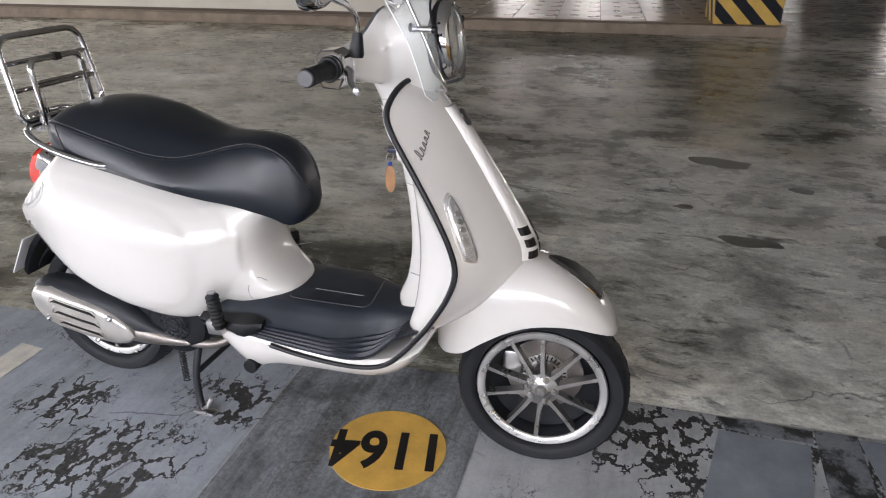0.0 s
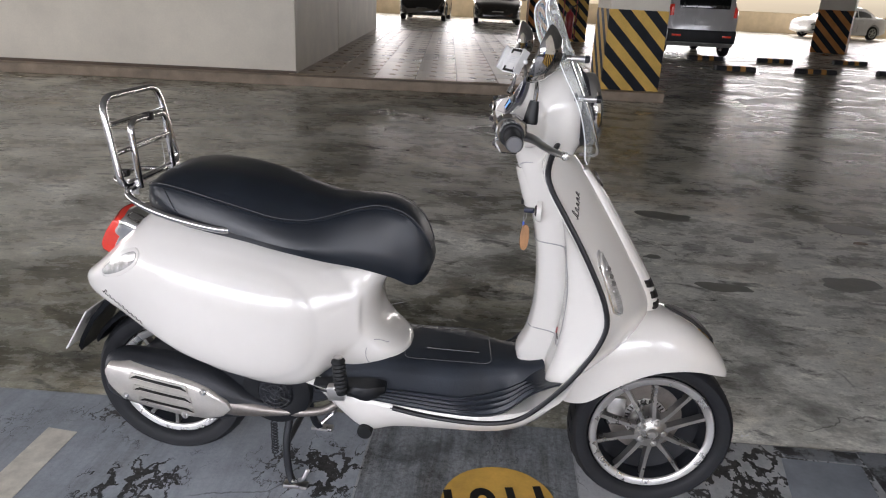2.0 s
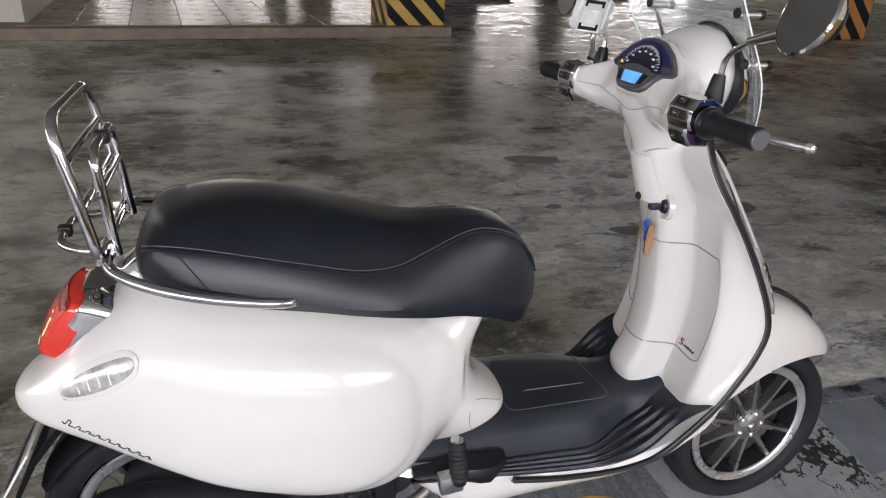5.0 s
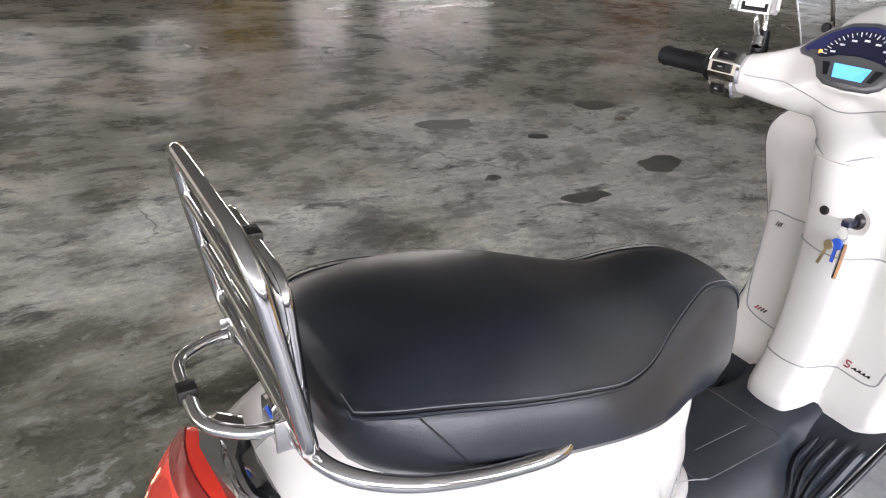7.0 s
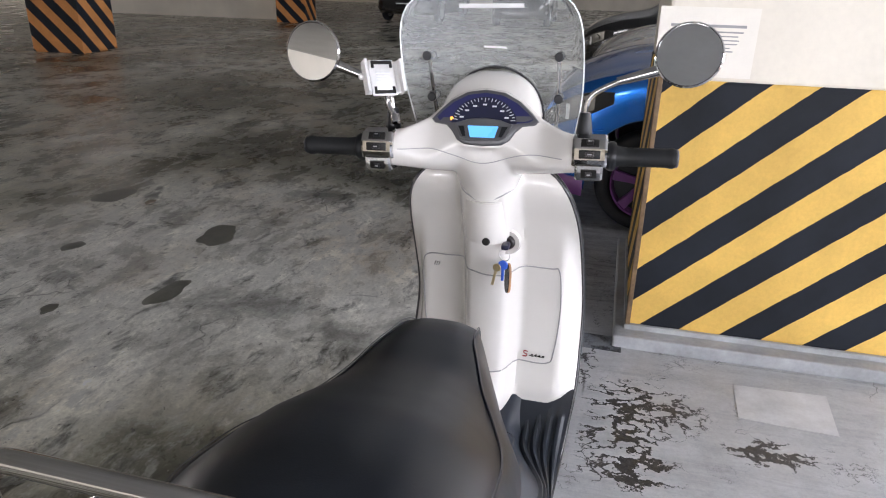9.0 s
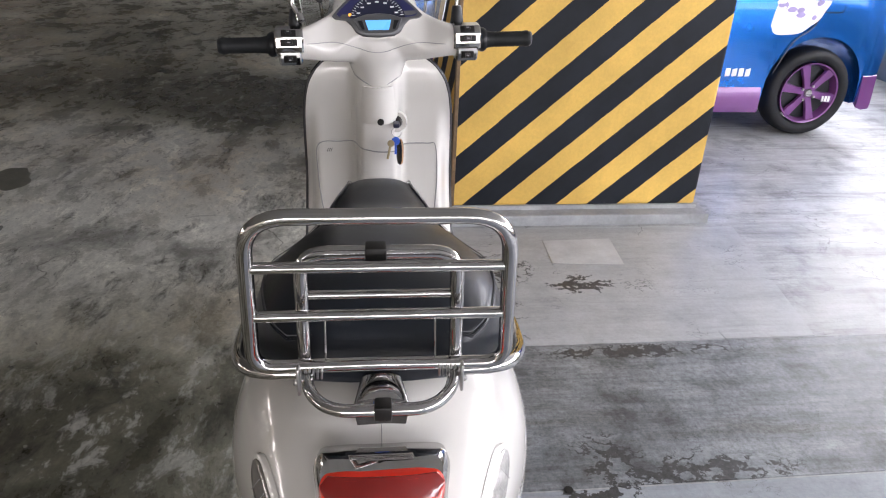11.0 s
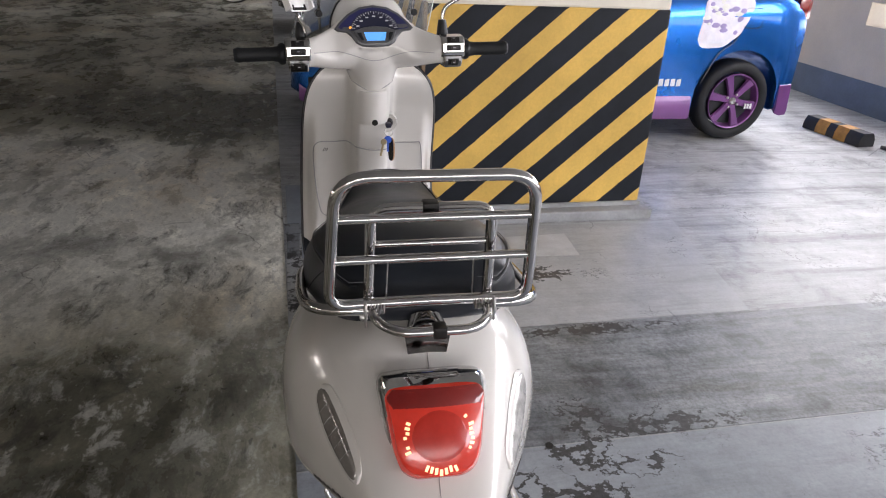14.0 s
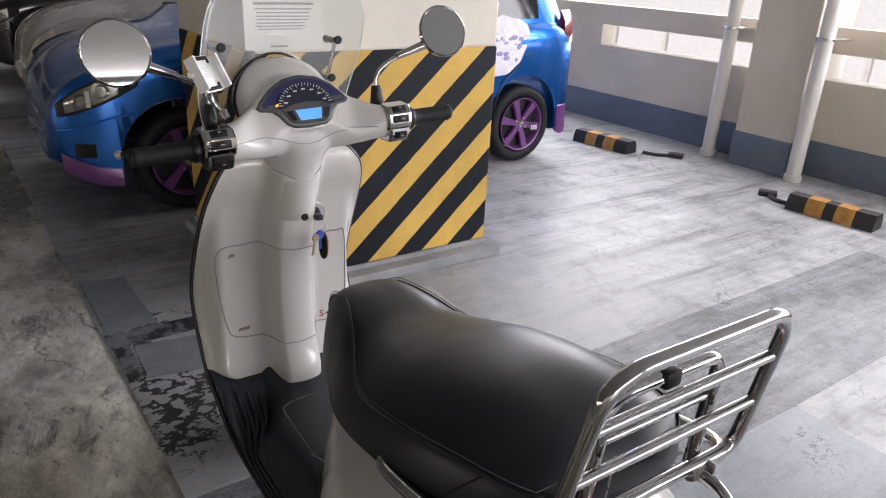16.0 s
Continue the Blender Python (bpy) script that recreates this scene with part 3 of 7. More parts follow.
def lettering(name, text, size, m, mat, parent, label="", depth=0.001):
    cu = bpy.data.curves.new(name, "FONT")
    cu.body, cu.size, cu.align_x, cu.align_y, cu.extrude = text, size, "CENTER", "CENTER", depth
    cu.offset, cu.space_character = size * 0.026, 1.04
    ob = bpy.data.objects.new(name, cu)
    me = bpy.data.meshes.new_from_object(ob)
    bpy.data.objects.remove(ob)
    me.name = name
    me.transform(m)
    me.materials.clear()
    me.materials.append(mat)
    out = new(name, me)
    if parent:
        out.parent = parent
    if label:
        out["label"] = label
    return out


def setting(name, geo, mat, label, category, smooth=False, m=None):
    ob = part(name, geo, mat, None, "", smooth, 30, m)
    return tagged(ob, label, category, kind="structure")


# ---- the parking deck ----
STAINS = [(0.9, 4.9, 0.17, 0.10), (0.95, 3.7, 0.13, 0.06), (2.10, 4.87, 0.16, 0.10), (1.66, 3.87, 0.15, 0.10), (1.3, 4.5, 0.06, 0.05), (2.85, 8.8, 0.3, 0.14), (0.67, 4.085, 0.05, 0.03)]
def sheet(outline, z, t=0.003):
    return slab(outline, lambda u, v, h: Vector((u, v, z + h)), t)


def blob(cx, cy, rx, ry, seed, n=34, rough=0.35):
    rnd = random.Random(seed)
    ph = [(rnd.uniform(0, 6.3), rnd.uniform(0.3, 1.0) / k) for k in range(1, 9)]
    out = []
    for i in range(n):
        a = 2 * math.pi * i / n
        r = 1 + rough * sum(w * math.sin((k + 2) * a + p) for k, (p, w) in enumerate(ph)) * 0.6
        out.append((cx + rx * r * math.cos(a), cy + ry * r * math.sin(a)))
    return out


setting("ground", ([(-18, -3.2, 0), (30, -3.2, 0), (30, 42, 0), (-18, 42, 0), (-18, -3.2, -0.2), (30, -3.2, -0.2), (30, 42, -0.2), (-18, 42, -0.2)],
                   [[0, 1, 2, 3], [4, 7, 6, 5], [0, 4, 5, 1], [1, 5, 6, 2], [2, 6, 7, 3], [3, 7, 4, 0]]),
        CONCRETE, "dark worn sealed concrete deck with stains and tyre tracks", "floor")
street = setting("road", sheet([(-300, -320), (320, -320), (320, -3.2), (-300, -3.2)], -3.4, 0.1), surface("pale sunlit street", (0.42, 0.41, 0.39), 0.8, scale=0.4), "pale street outside, below the deck", "street")
setting("pavement", sheet([(-9, -2.65), (20, -2.65), (20, 2.72), (2.0, 2.365), (-9, 2.13)], 0.0, 0.004), BAY, "worn grey-blue paint over the parking bays", "bay paint")
setting("ceiling", box(-18, -3.2, 2.55, 30, 42, 2.8), CEIL, "plain grey painted concrete ceiling", "ceiling")
# unseen side walls added; the east one is full height to block light
setting("wall_west", box(-17.2, -3.2, 0, -17, 42, 1.05), WALL, "unseen cream side wall added to close the deck", "wall")
setting("wall_east_unseen", box(28, -3.2, 0, 28.2, 42, 2.56), WALL, "unseen full-height side wall added to keep light out", "wall")
setting("wall_north", box(-18, 39.5, 0, 30, 39.7, 1.0), surface("warm cream far parapet", (0.62, 0.50, 0.33), 0.6, scale=2), "warm cream parapet at the far side", "wall")
setting("beam_north", box(-18, 39.5, 2.3, 30, 39.7, 2.55), WALL, "cream beam over the far opening", "beam")

# markings and wear on the bay floor
TOP = 0.004


def marking(name, outline, mat, label, z=TOP, t=0.002):
    return setting(name, sheet(outline, z, t), mat, label, "floor marking")


marking("bay_line", [(-1.625, 0.6), (-1.52, 0.6), (-1.505, 2.075), (-1.605, 2.085)], PATCHW, "off-white painted bay line on the floor", TOP + 0.0015)
marking("repaint_patch", [(0.616, 1.005), (0.859, 0.989), (0.846, 1.302), (0.637, 1.31)], PATCHG, "pale grey repainted square on the bay floor", TOP + 0.002)
setting("slab_1", sheet([(-0.59, -1.4), (0.05, -1.4), (0.05, 2.325), (-0.59, 2.31)], TOP, 0.0015), SLAB_GRITTY, "dark gritty slab of the bay floor", "floor slab")
setting("slab_2", sheet([(0.056, 0.49), (0.97, 0.34), (1.0, 1.62), (1.42, 1.62), (1.42, 2.335), (0.056, 2.325)], TOP, 0.0015), SLAB_SMOOTH, "smooth grey slab of the bay floor", "floor slab")
setting("slab_3", sheet([(-4.0, 0.4), (-0.597, 0.4), (-0.597, 2.31), (-4.0, 2.22)], TOP, 0.0012), SLAB_PALE, "pale blue-grey slab with flaked black wear", "floor slab")
marking("repaint_pad", [(0.66, 1.96), (0.93, 2.0), (0.965, 2.26), (0.72, 2.265)], GREYPAD, "blue-grey repainted pad on the worn floor", TOP + 0.002)
marking("repaint_edge", [(1.12, 2.14), (1.62, 2.16), (1.64, 2.335), (1.10, 2.325)], GREYPAD, "blue-grey repainted strip along the bay edge", TOP + 0.002)
marking("wear_band", [(0.97, 1.7), (1.09, 1.7), (1.1, 2.34), (0.985, 2.335)], TAR, "dark worn band across the bay edge", TOP + 0.0015)
marking("wear_band_2", [(0.74, 2.275), (0.975, 2.27), (0.98, 2.33), (0.72, 2.328)], TAR, "dark worn band along the bay edge", TOP + 0.0015)
sign = setting("number_disc", sheet(oval(-0.180, 1.928, 0.164, 0.162, 48), TOP + 0.002, 0.002), MUSTARD, "mustard yellow painted disc with a black bay number", "floor sign")
lettering("bay_number", "1164", 0.150, pose(-0.180, 1.928, TOP + 0.0045, 0, 0, 191) @ Matrix.Diagonal((1.06, 1.36, 1, 1)) @ Matrix.Shear("XY", 4, (0.16, 0.0)), INK, sign, "black hand-painted bay number", 0.0006)
tagged(part("floor_hole", sheet(oval(-0.593, 1.583, 0.013, 0.012, 18), TOP + 0.0015, 0.0012), INK, None, "", False), "small dark plugged hole in the bay floor", "hole", kind="structure")
for i, (cx, cy, rx, ry) in enumerate(STAINS):
    tagged(part("oil_stain", sheet(blob(cx, cy, rx, ry, 40 + i), 0.0, 0.0015), STAIN, None, "", False), "old dark oil stain on the concrete", "stain", "oil stains", "structure")
tagged(part("dry_leaf", slab(oval(2.02, 4.546, 0.045, 0.024, 14), lambda u, v, h: Vector((u, v, 0.004 + h + 0.35 * abs(v - 4.546) + 0.1 * abs(u - 2.02))), 0.004), KERB), "small dry tan leaf on the concrete", "leaf")


# ---- near pillar ----
pillar = empty("pillar", pose(1.095, 0.492, 0))
W, D = 1.195, 1.0
part("plinth", joined(box(-0.085, -0.045, 0, D + 0.05, W + 0.05, 0.055, 0.008), box(-0.012, -0.006, 0.05, D + 0.01, W + 0.01, 0.075, 0.003)), PLINTH, pillar, "pale grey concrete plinth", False)
part("striped_base", box(0, 0, 0.072, D, W, 1.045, 0.012), HAZ_NEAR, pillar, "yellow and black slanted hazard bands", False)
part("shaft", box(0.004, 0.004, 1.04, D - 0.004, W - 0.004, 2.56, 0.012), WALL, pillar, "cream painted shaft", False)
# narrow brown strip added at the corner, standing in for the dark side face
part("side_face_strip", box(-0.006, W - 0.012, 0.07, 0.03, W + 0.006, 1.05, 0.003), surface("brown corner strip", (0.16, 0.10, 0.05), 0.5, var=0.3, scale=30, fine=120, bump=0.2), pillar, "brown strip standing in for the pillar's dark side face", False)
tagged(pillar, "wide square pillar with yellow and black hazard bands under cream paint", "pillar", kind="structure")
notice = part("notice", slab([(-0.36, -0.118), (-0.04, -0.118), (-0.04, 0.11), (-0.36, 0.11)], lambda u, v, h: Vector((1.0985 - h, 1.352 - u, 1.175 + v)), 0.0015), PAPER, None, "", False)
tagged(notice, "white paper notice stuck on the pillar", "notice")
for z, a, b, h in ((1.221, -0.321, -0.078, 0.009), (1.204, -0.318, -0.085, 0.005), (1.191, -0.312, -0.10, 0.004), (1.178, -0.312, -0.095, 0.004), (1.166, -0.310, -0.10, 0.004), (1.153, -0.312, -0.12, 0.004), (1.142, -0.312, -0.11, 0.004), (1.131, -0.310, -0.13, 0.004), (1.066, -0.26, -0.19, 0.007)):
    part("print_line", slab([(a, 0), (b, 0), (b, h), (a, h)], lambda u, v, h: Vector((1.0968 - h, 1.352 - u, z + v)), 0.0006), GREYPRINT, notice, "", False)


# ---- parapet towards the daylight ----
def parapet(x0, x1, slot):
    geo = [box(x0, -2.85, 0, x1, -2.65, 0.72)]
    geo.append(box(x0, -2.85, 0.91, x1, -2.65, 1.09))
    if slot:
        geo.append(box(x0, -2.85, 0.72, x0 + 0.05, -2.65, 0.91))
    else:
        geo.append(box(x0, -2.85, 0.72, x1, -2.65, 0.91))
    return joined(*geo)


setting("wall_south", joined(parapet(3.36, 28, False), parapet(1.58, 3.36, True), parapet(-18, 1.2, True)), PARAPET, "beige rendered parapet with a long low slot", "wall")
setting("lintel_south", box(-18, -2.85, 2.4, 28, -2.65, 2.56), PARAPET, "beige beam over the parapet opening", "beam")
setting("baseboard", joined(box(1.58, -2.652, 0, 28, -2.638, 0.27), box(-18, -2.652, 0, 1.15, -2.638, 0.27)), BLUEBASE, "blue-grey painted band along the wall foot", "skirting")
col = empty("column", pose(0, 0, 0))
part("shaft", box(1.13, -2.9, 0.0, 1.60, -2.40, 2.56, 0.01), PARAPET, col, "", False)
part("base_band", box(1.122, -2.91, 0, 1.608, -2.392, 0.27, 0.008), BLUEBASE, col, "blue-grey painted foot", False)
tagged(col, "beige rendered column in the parapet", "column", kind="structure")
for x, y in ((1.84, -2.46), (1.045, -2.38)):
    p = part("drain_pipe", tube([(x, y, 0.0), (x, y, 2.55)], 0.052, 20), WHITEPIPE, None)
    part("collar", joined(disc(0.062, 0.05, 24, "z")), WHITEPIPE, p, "pipe collar", m=pose(x, y, 0.03))
    part("clamp", joined(moved(disc(0.058, 0.022, 24, "z"), pose(x, y, 1.02)), box(x - 0.08, y - 0.2, 1.012, x + 0.08, y + 0.0, 1.028, 0.003)), STEEL, p, "thin steel pipe clamp")
    tagged(p, "white painted drain pipe down the wall", "pipe", "drain pipes")


def wheel_stop(m, length=0.55, mats=(STOPBLACK, STOPYELLOW), label="black rubber wheel stop with faded orange bands"):
    w, h = 0.075, 0.10
    prof = [(-w, 0), (w, 0), (w * 0.95, h * 0.55), (w * 0.62, h), (-w * 0.62, h), (-w * 0.95, h * 0.55)]
    base = part("wheel_stop", loft([[(x, a, b) for a, b in prof] for x in (-length / 2, length / 2)]), mats[0], None, "", True, 25)
    base.matrix_world = m
    for k in (-0.17, 0.17):
        x = k * length
        part("band", loft([[(x + d, a * 1.02, b * 1.02) for a, b in prof] for d in (-0.055, 0.055)]), mats[1], base, "faded orange band")
    return tagged(base, label, "wheel stop", "wheel stops")


wheel_stop(pose(2.43, -1.84, TOP, 0, 0, 6))
wheel_stop(pose(0.44, -1.80, TOP, 0, 0, 6), 0.53)
for x0, y0, x1, y1 in ((2.10, -1.95, 1.90, -2.12), (0.72, -1.78, 0.92, -1.86)):
    rope = part("rubber_strap", tube(spline([(x0, y0, 0.02), ((x0 + x1) / 2, (y0 + y1) / 2 + 0.03, 0.016), (x1, y1, 0.02)], 6), 0.014, 8), STOPBLACK)
    part("strap_end", moved(box(-0.06, -0.04, 0, 0.06, 0.04, 0.035, 0.008), pose(x1, y1, TOP, 0, 0, 30)), STOPBLACK, rope)
    tagged(rope, "black rubber strap lying by a wheel stop", "strap")
for x, y in ((4.8, 18.7), (4.75, 16.1), (6.6, 19.0), (6.55, 16.4), (8.7, 19.6), (8.55, 17.0)):
    wheel_stop(pose(x, y, 0, 0, 0, 4), 0.85, (STOPBLACK, STOPYELLOW))

# facade outside, over the street
facade = empty("apartment_building", pose(0, -16, -3.4))
part("wall", box(-20, -6, 0, 40, 0, 14), FARWALL, facade, "pale sunlit wall", False)
FARGLASS = surface("far window glass", (0.22, 0.24, 0.25), 0.2)
for k in range(14):
    for j, z in enumerate((4.6, 7.8)):
        x = -6 + k * 2.6
        w = part("window", box(x, -0.02, z, x + 1.3, 0.06, z + 1.3, 0.02), FARGLASS, facade, "", False)
tagged(facade, "pale sunlit building with rows of windows across the street", "building")
rail = empty("street_railing", pose(0, -5.5, -0.2))
for k in range(24):
    part("post", box(-6 + k * 0.9, -0.03, -3.2, -5.95 + k * 0.9, 0.03, 1.0), FARWALL, rail, "", False)
for z in (0.5, 1.0):
    part("bar", box(-6, -0.03, z, 16, 0.03, z + 0.05), FARWALL, rail, "", False)
tagged(rail, "pale railing outside beyond the parapet", "railing")

# ---- lobby platform, its walls and pillars ----
K = pose(2.05, 10.40, 0, 0, 0, 4.3)
setting("kerb", box(-22, 0, 0, 0, 0.22, 0.135, 0.012), KERB, "bare brown concrete kerb before the lobby", "kerb", m=K)
setting("floor_lobby", box(-22, 0.2, 0, 0.0, 12.6, 0.125), GROUT, "dark grout bed of the tiled lobby floor", "floor", m=K)
lobby = bpy.data.objects["floor_lobby"]
_rnd = random.Random(4)
_tiles = {}
for mat in (TILE, TILEB):
    _tiles[mat.name] = mesh_of("floor_tile", *moved(box(-0.295, -0.295, 0, 0.295, 0.295, 0.012, 0.004), Matrix()), mat, False)
for i in range(9):
    for j in range(20):
        u, v = -5.0 + 0.6 * i, 0.56 + 0.6 * j
        t = new("floor_tile", _tiles[(TILEB if _rnd.random() < 0.22 else TILE).name])
        t.parent = lobby
        t.matrix_basis = K @ pose(u, v, 0.122, 0, 0, 0)
setting("wall_1", box(-24, 0.32, 0.12, -5.2, 4.3, 2.56, 0.01), WALL, "cream painted wall of the lift lobby", "wall", m=K)
setting("wall_2", box(-24, 4.7, 0.12, -5.25, 12.4, 2.56, 0.01), WALL, "cream painted inner wall of the lobby", "wall", m=K)
setting("baseboard_lobby", box(-22, 0.3, 0.125, -5.2, 0.335, 0.165), surface("brown skirting tile", (0.10, 0.065, 0.04), 0.5), "dark brown strip along the wall foot", "skirting", m=K)


def hazard_pillar(m, w, d, z0, top, mat, mat_side, label):
    ob = empty("pillar", m)
    part("striped_base", box(0, 0, z0, w, d, top, 0.012), mat, ob, "slanted hazard bands", False)
    part("shaft", box(0.004, 0.004, top - 0.01, w - 0.004, d - 0.004, 2.56, 0.012), WALL, ob, "cream painted shaft", False)
    return tagged(ob, label, "pillar", "hazard pillars", "structure")


hazard_pillar(pose(1.17, 10.50, 0, 0, 0, 4.3), 0.82, 0.85, 0.13, 1.215, HAZ_FAR, None, "cream pillar with yellow and black hazard bands on the kerb")
hazard_pillar(pose(1.38, 23.2, 0, 0, 0, 4.3), 0.95, 0.8, 0.0, 1.3, HAZ_FAR, None, "cream pillar with hazard bands at the lobby's far end")
hazard_pillar(pose(0.65, 27.5, 0, 0, 0, 4.3), 0.8, 0.8, 0.0, 1.3, HAZ_ORANGE, None, "far cream pillar with dull orange hazard bands")
hazard_pillar(pose(9.6, 24.4, 0, 0, 0, -28), 1.0, 1.0, 0.0, 1.3, HAZ_ORANGE, None, "cream pillar with orange and black hazard bands")
hazard_pillar(pose(8.25, 10.2, 0, 0, 0, 4.3), 0.9, 0.9, 0.0, 1.2, HAZ_ORANGE, None, "cream pillar with orange hazard bands across the lane")
hazard_pillar(pose(16.0, 9.9, 0, 0, 0, 4.3), 0.8, 0.8, 0.0, 1.2, HAZ_ORANGE, None, "distant cream pillar with hazard bands")
setting("wall_3", box(16.8, 10.5, 0, 17.0, 17.5, 2.56), WALL, "cream wall across the lane", "wall")


def extinguisher(m):
    ob = empty("fire_extinguisher", m)
    part("cylinder", lathe([(0.0, 0.0), (0.085, 0.0), (0.095, 0.02), (0.095, 0.48), (0.07, 0.55), (0.03, 0.58), (0.03, 0.62), (0, 0.62)], 24, "z"), RED, ob)
    part("valve", joined(box(-0.03, -0.02, 0.61, 0.03, 0.02, 0.68, 0.004), box(-0.02, -0.012, 0.68, 0.13, 0.012, 0.70, 0.003)), BADGE, ob, "black valve and lever")
    part("hose", tube(spline([(0.03, 0, 0.65), (0.16, -0.02, 0.72), (0.17, -0.03, 0.5), (0.12, -0.06, 0.2)], 8), 0.012, 8), RUBBER, ob, "black hose")
    part("label", slab([(-0.07, 0.2), (0.07, 0.2), (0.07, 0.38), (-0.07, 0.38)], lambda u, v, h: Vector((u, -math.sqrt(max(0, 0.0962 ** 2 - u * u)) - h, v)), 0.001), PAPER, ob, "white paper label")
    part("stand", joined(tube(rounded([(-0.14, 0.05, 0), (-0.14, 0.05, 1.0), (0.14, 0.05, 1.0), (0.14, 0.05, 0)], 0.05), 0.012, 8), box(-0.15, -0.12, 0, 0.15, 0.12, 0.015)), RED, ob, "red tubular stand")
    return tagged(ob, "red fire extinguisher on a red tubular stand", "fire extinguisher")


extinguisher(pose(1.70, 22.4, 0.13) @ Matrix.Scale(1.35, 4))


# ---- the scooter: x ahead, y to its left, origin under the rear axle ----
scooter = empty("motor_scooter", pose(-1.127, 2.077, TOP, -0.5, 0, -1.5))
tagged(scooter, "white motor scooter with black saddle, chrome rack and clear windscreen", "scooter")
STEER = pose(0.96, 0, 1.05) @ Matrix.Rotation(radians(3.8), 4, Vector((-0.38, 0, 0.92))) @ pose(-0.96, 0, -1.05)


def sp(name, geo, mat, label="", parent=None, angle=40, steer=False, smooth=True):
    return part(name, geo, mat, parent or scooter, label, smooth, angle, STEER if steer else None)


# rear bodywork: rows of x, top, widest height, foot, half width
BODY = [(-0.256, 0.566, 0.558, 0.546, 0.018), (-0.247, 0.578, 0.561, 0.534, 0.048), (-0.215, 0.602, 0.570, 0.518, 0.084), (-0.165, 0.650, 0.580, 0.500, 0.116),
        (-0.10, 0.716, 0.586, 0.477, 0.150), (-0.01, 0.782, 0.572, 0.443, 0.194), (0.08, 0.797, 0.556, 0.408, 0.225), (0.2, 0.784, 0.532, 0.368, 0.236), (0.30, 0.760, 0.512, 0.340, 0.232), (0.38, 0.737, 0.502, 0.331, 0.214), (0.43, 0.720, 0.506, 0.346, 0.196), (0.47, 0.706, 0.52, 0.378, 0.175), (0.51, 0.692, 0.554, 0.40, 0.152), (0.55, 0.674, 0.548, 0.41, 0.131)]
UP, LOW = 2.3, 4.0


def body_ring(x, grow=0.0, n=40):
    zt, zm, zb, w = hermite(BODY, x)
    w += grow
    zt, zb = zt + grow, zb - grow
    out = []
    for i in range(n):
        a = 2 * math.pi * i / n
        s, c = math.sin(a), math.cos(a)
        p = UP if c > 0 else LOW
        out.append(Vector((x, -w * math.copysign(abs(s) ** (2 / p), s), zm + ((zt - zm) if c > 0 else (zm - zb)) * math.copysign(abs(c) ** (2 / p), c))))
    return out


def body_y(x, z):
    zt, zm, zb, w = hermite(BODY, x)
    p, q = (UP, (z - zm) / (zt - zm)) if z > zm else (LOW, (zm - z) / (zm - zb))
    return w * max(0.0, 1 - min(1, abs(q)) ** p) ** (1 / p)


_xs = [-0.256 + 0.806 * (i / 60) ** 1.25 for i in range(61)]
# waist panel under the saddle's nose: rows of height, front edge, half width, rear edge
WAIST = [(0.402, 0.652, 0.128, 0.42), (0.422, 0.674, 0.136, 0.42), (0.442, 0.668, 0.137, 0.42), (0.468, 0.636, 0.138, 0.42), (0.50, 0.604, 0.140, 0.42), (0.55, 0.586, 0.140, 0.42), (0.61, 0.594, 0.133, 0.42), (0.645, 0.614, 0.121, 0.42), (0.674, 0.624, 0.105, 0.42)]


def waist_ring(z):
    xf, w, xr = hermite(WAIST, z)
    out = []
    for i in range(31):
        a = math.pi * (i / 30 - 0.5)
        c, s = max(0.0, math.cos(a)), math.sin(a)
        k = xf - 0.485
        out.append(Vector((xf - k + k * c ** 0.8 if abs(s) < 1 else xf - k, w * math.copysign(abs(s) ** 0.75, s), z)))
    return out + [Vector((0.47, w + 0.016, z)), Vector((0.41, w + 0.036, z)), Vector((0.36, w * 0.8, z)), Vector((0.36, -w * 0.8, z)), Vector((0.41, -w - 0.036, z)), Vector((0.47, -w - 0.016, z))]


def cowl(s):
    """A proud oval flank panel: a soft shoulder in front and above, running out towards the tail."""
    rings = []
    for i in range(31):
        u = -0.985 + 1.97 * i / 30
        x = 0.175 + 0.275 * u
        e = (1 - abs(u) ** 2.6) ** (1 / 2.6)
        zc = 0.555 - 0.10 * (x - 0.10)
        hz = 0.165 * e
        row = []
        for k in range(17):
            v = -1 + k / 8
            z = zc + hz * v
            lift = 0.0085 * smooth(-0.9, 0.2, u) * max(0.0, 1 - max(abs(u), abs(v)) ** 7)
            row.append(Vector((x, s * (body_y(x, z) + lift), z)))
        row += [Vector((x, s * (body_y(x, z) - 0.03), z)) for z in (zc + hz, zc - hz)]
        rings.append(row)
    return loft(rings)


# the cowls run on into the waist in one soft skin
body = sp("rear_body", joined(loft([body_ring(x) for x in _xs]), loft([waist_ring(0.402 + 0.272 * i / 24) for i in range(25)]), cowl(1), cowl(-1)), WHITE, "glossy warm white rear bodywork")
fused(body, 0.0042, 26)
body_skin = skin_of(body)


def flank(x, z, s, h=0.0):
    hit = body_skin.ray_cast(Vector((x, s * 0.5, z)), Vector((0, -s, 0)))[0]
    return Vector((x, hit.y + s * h if hit else s * (body_y(x, z) + h), z))


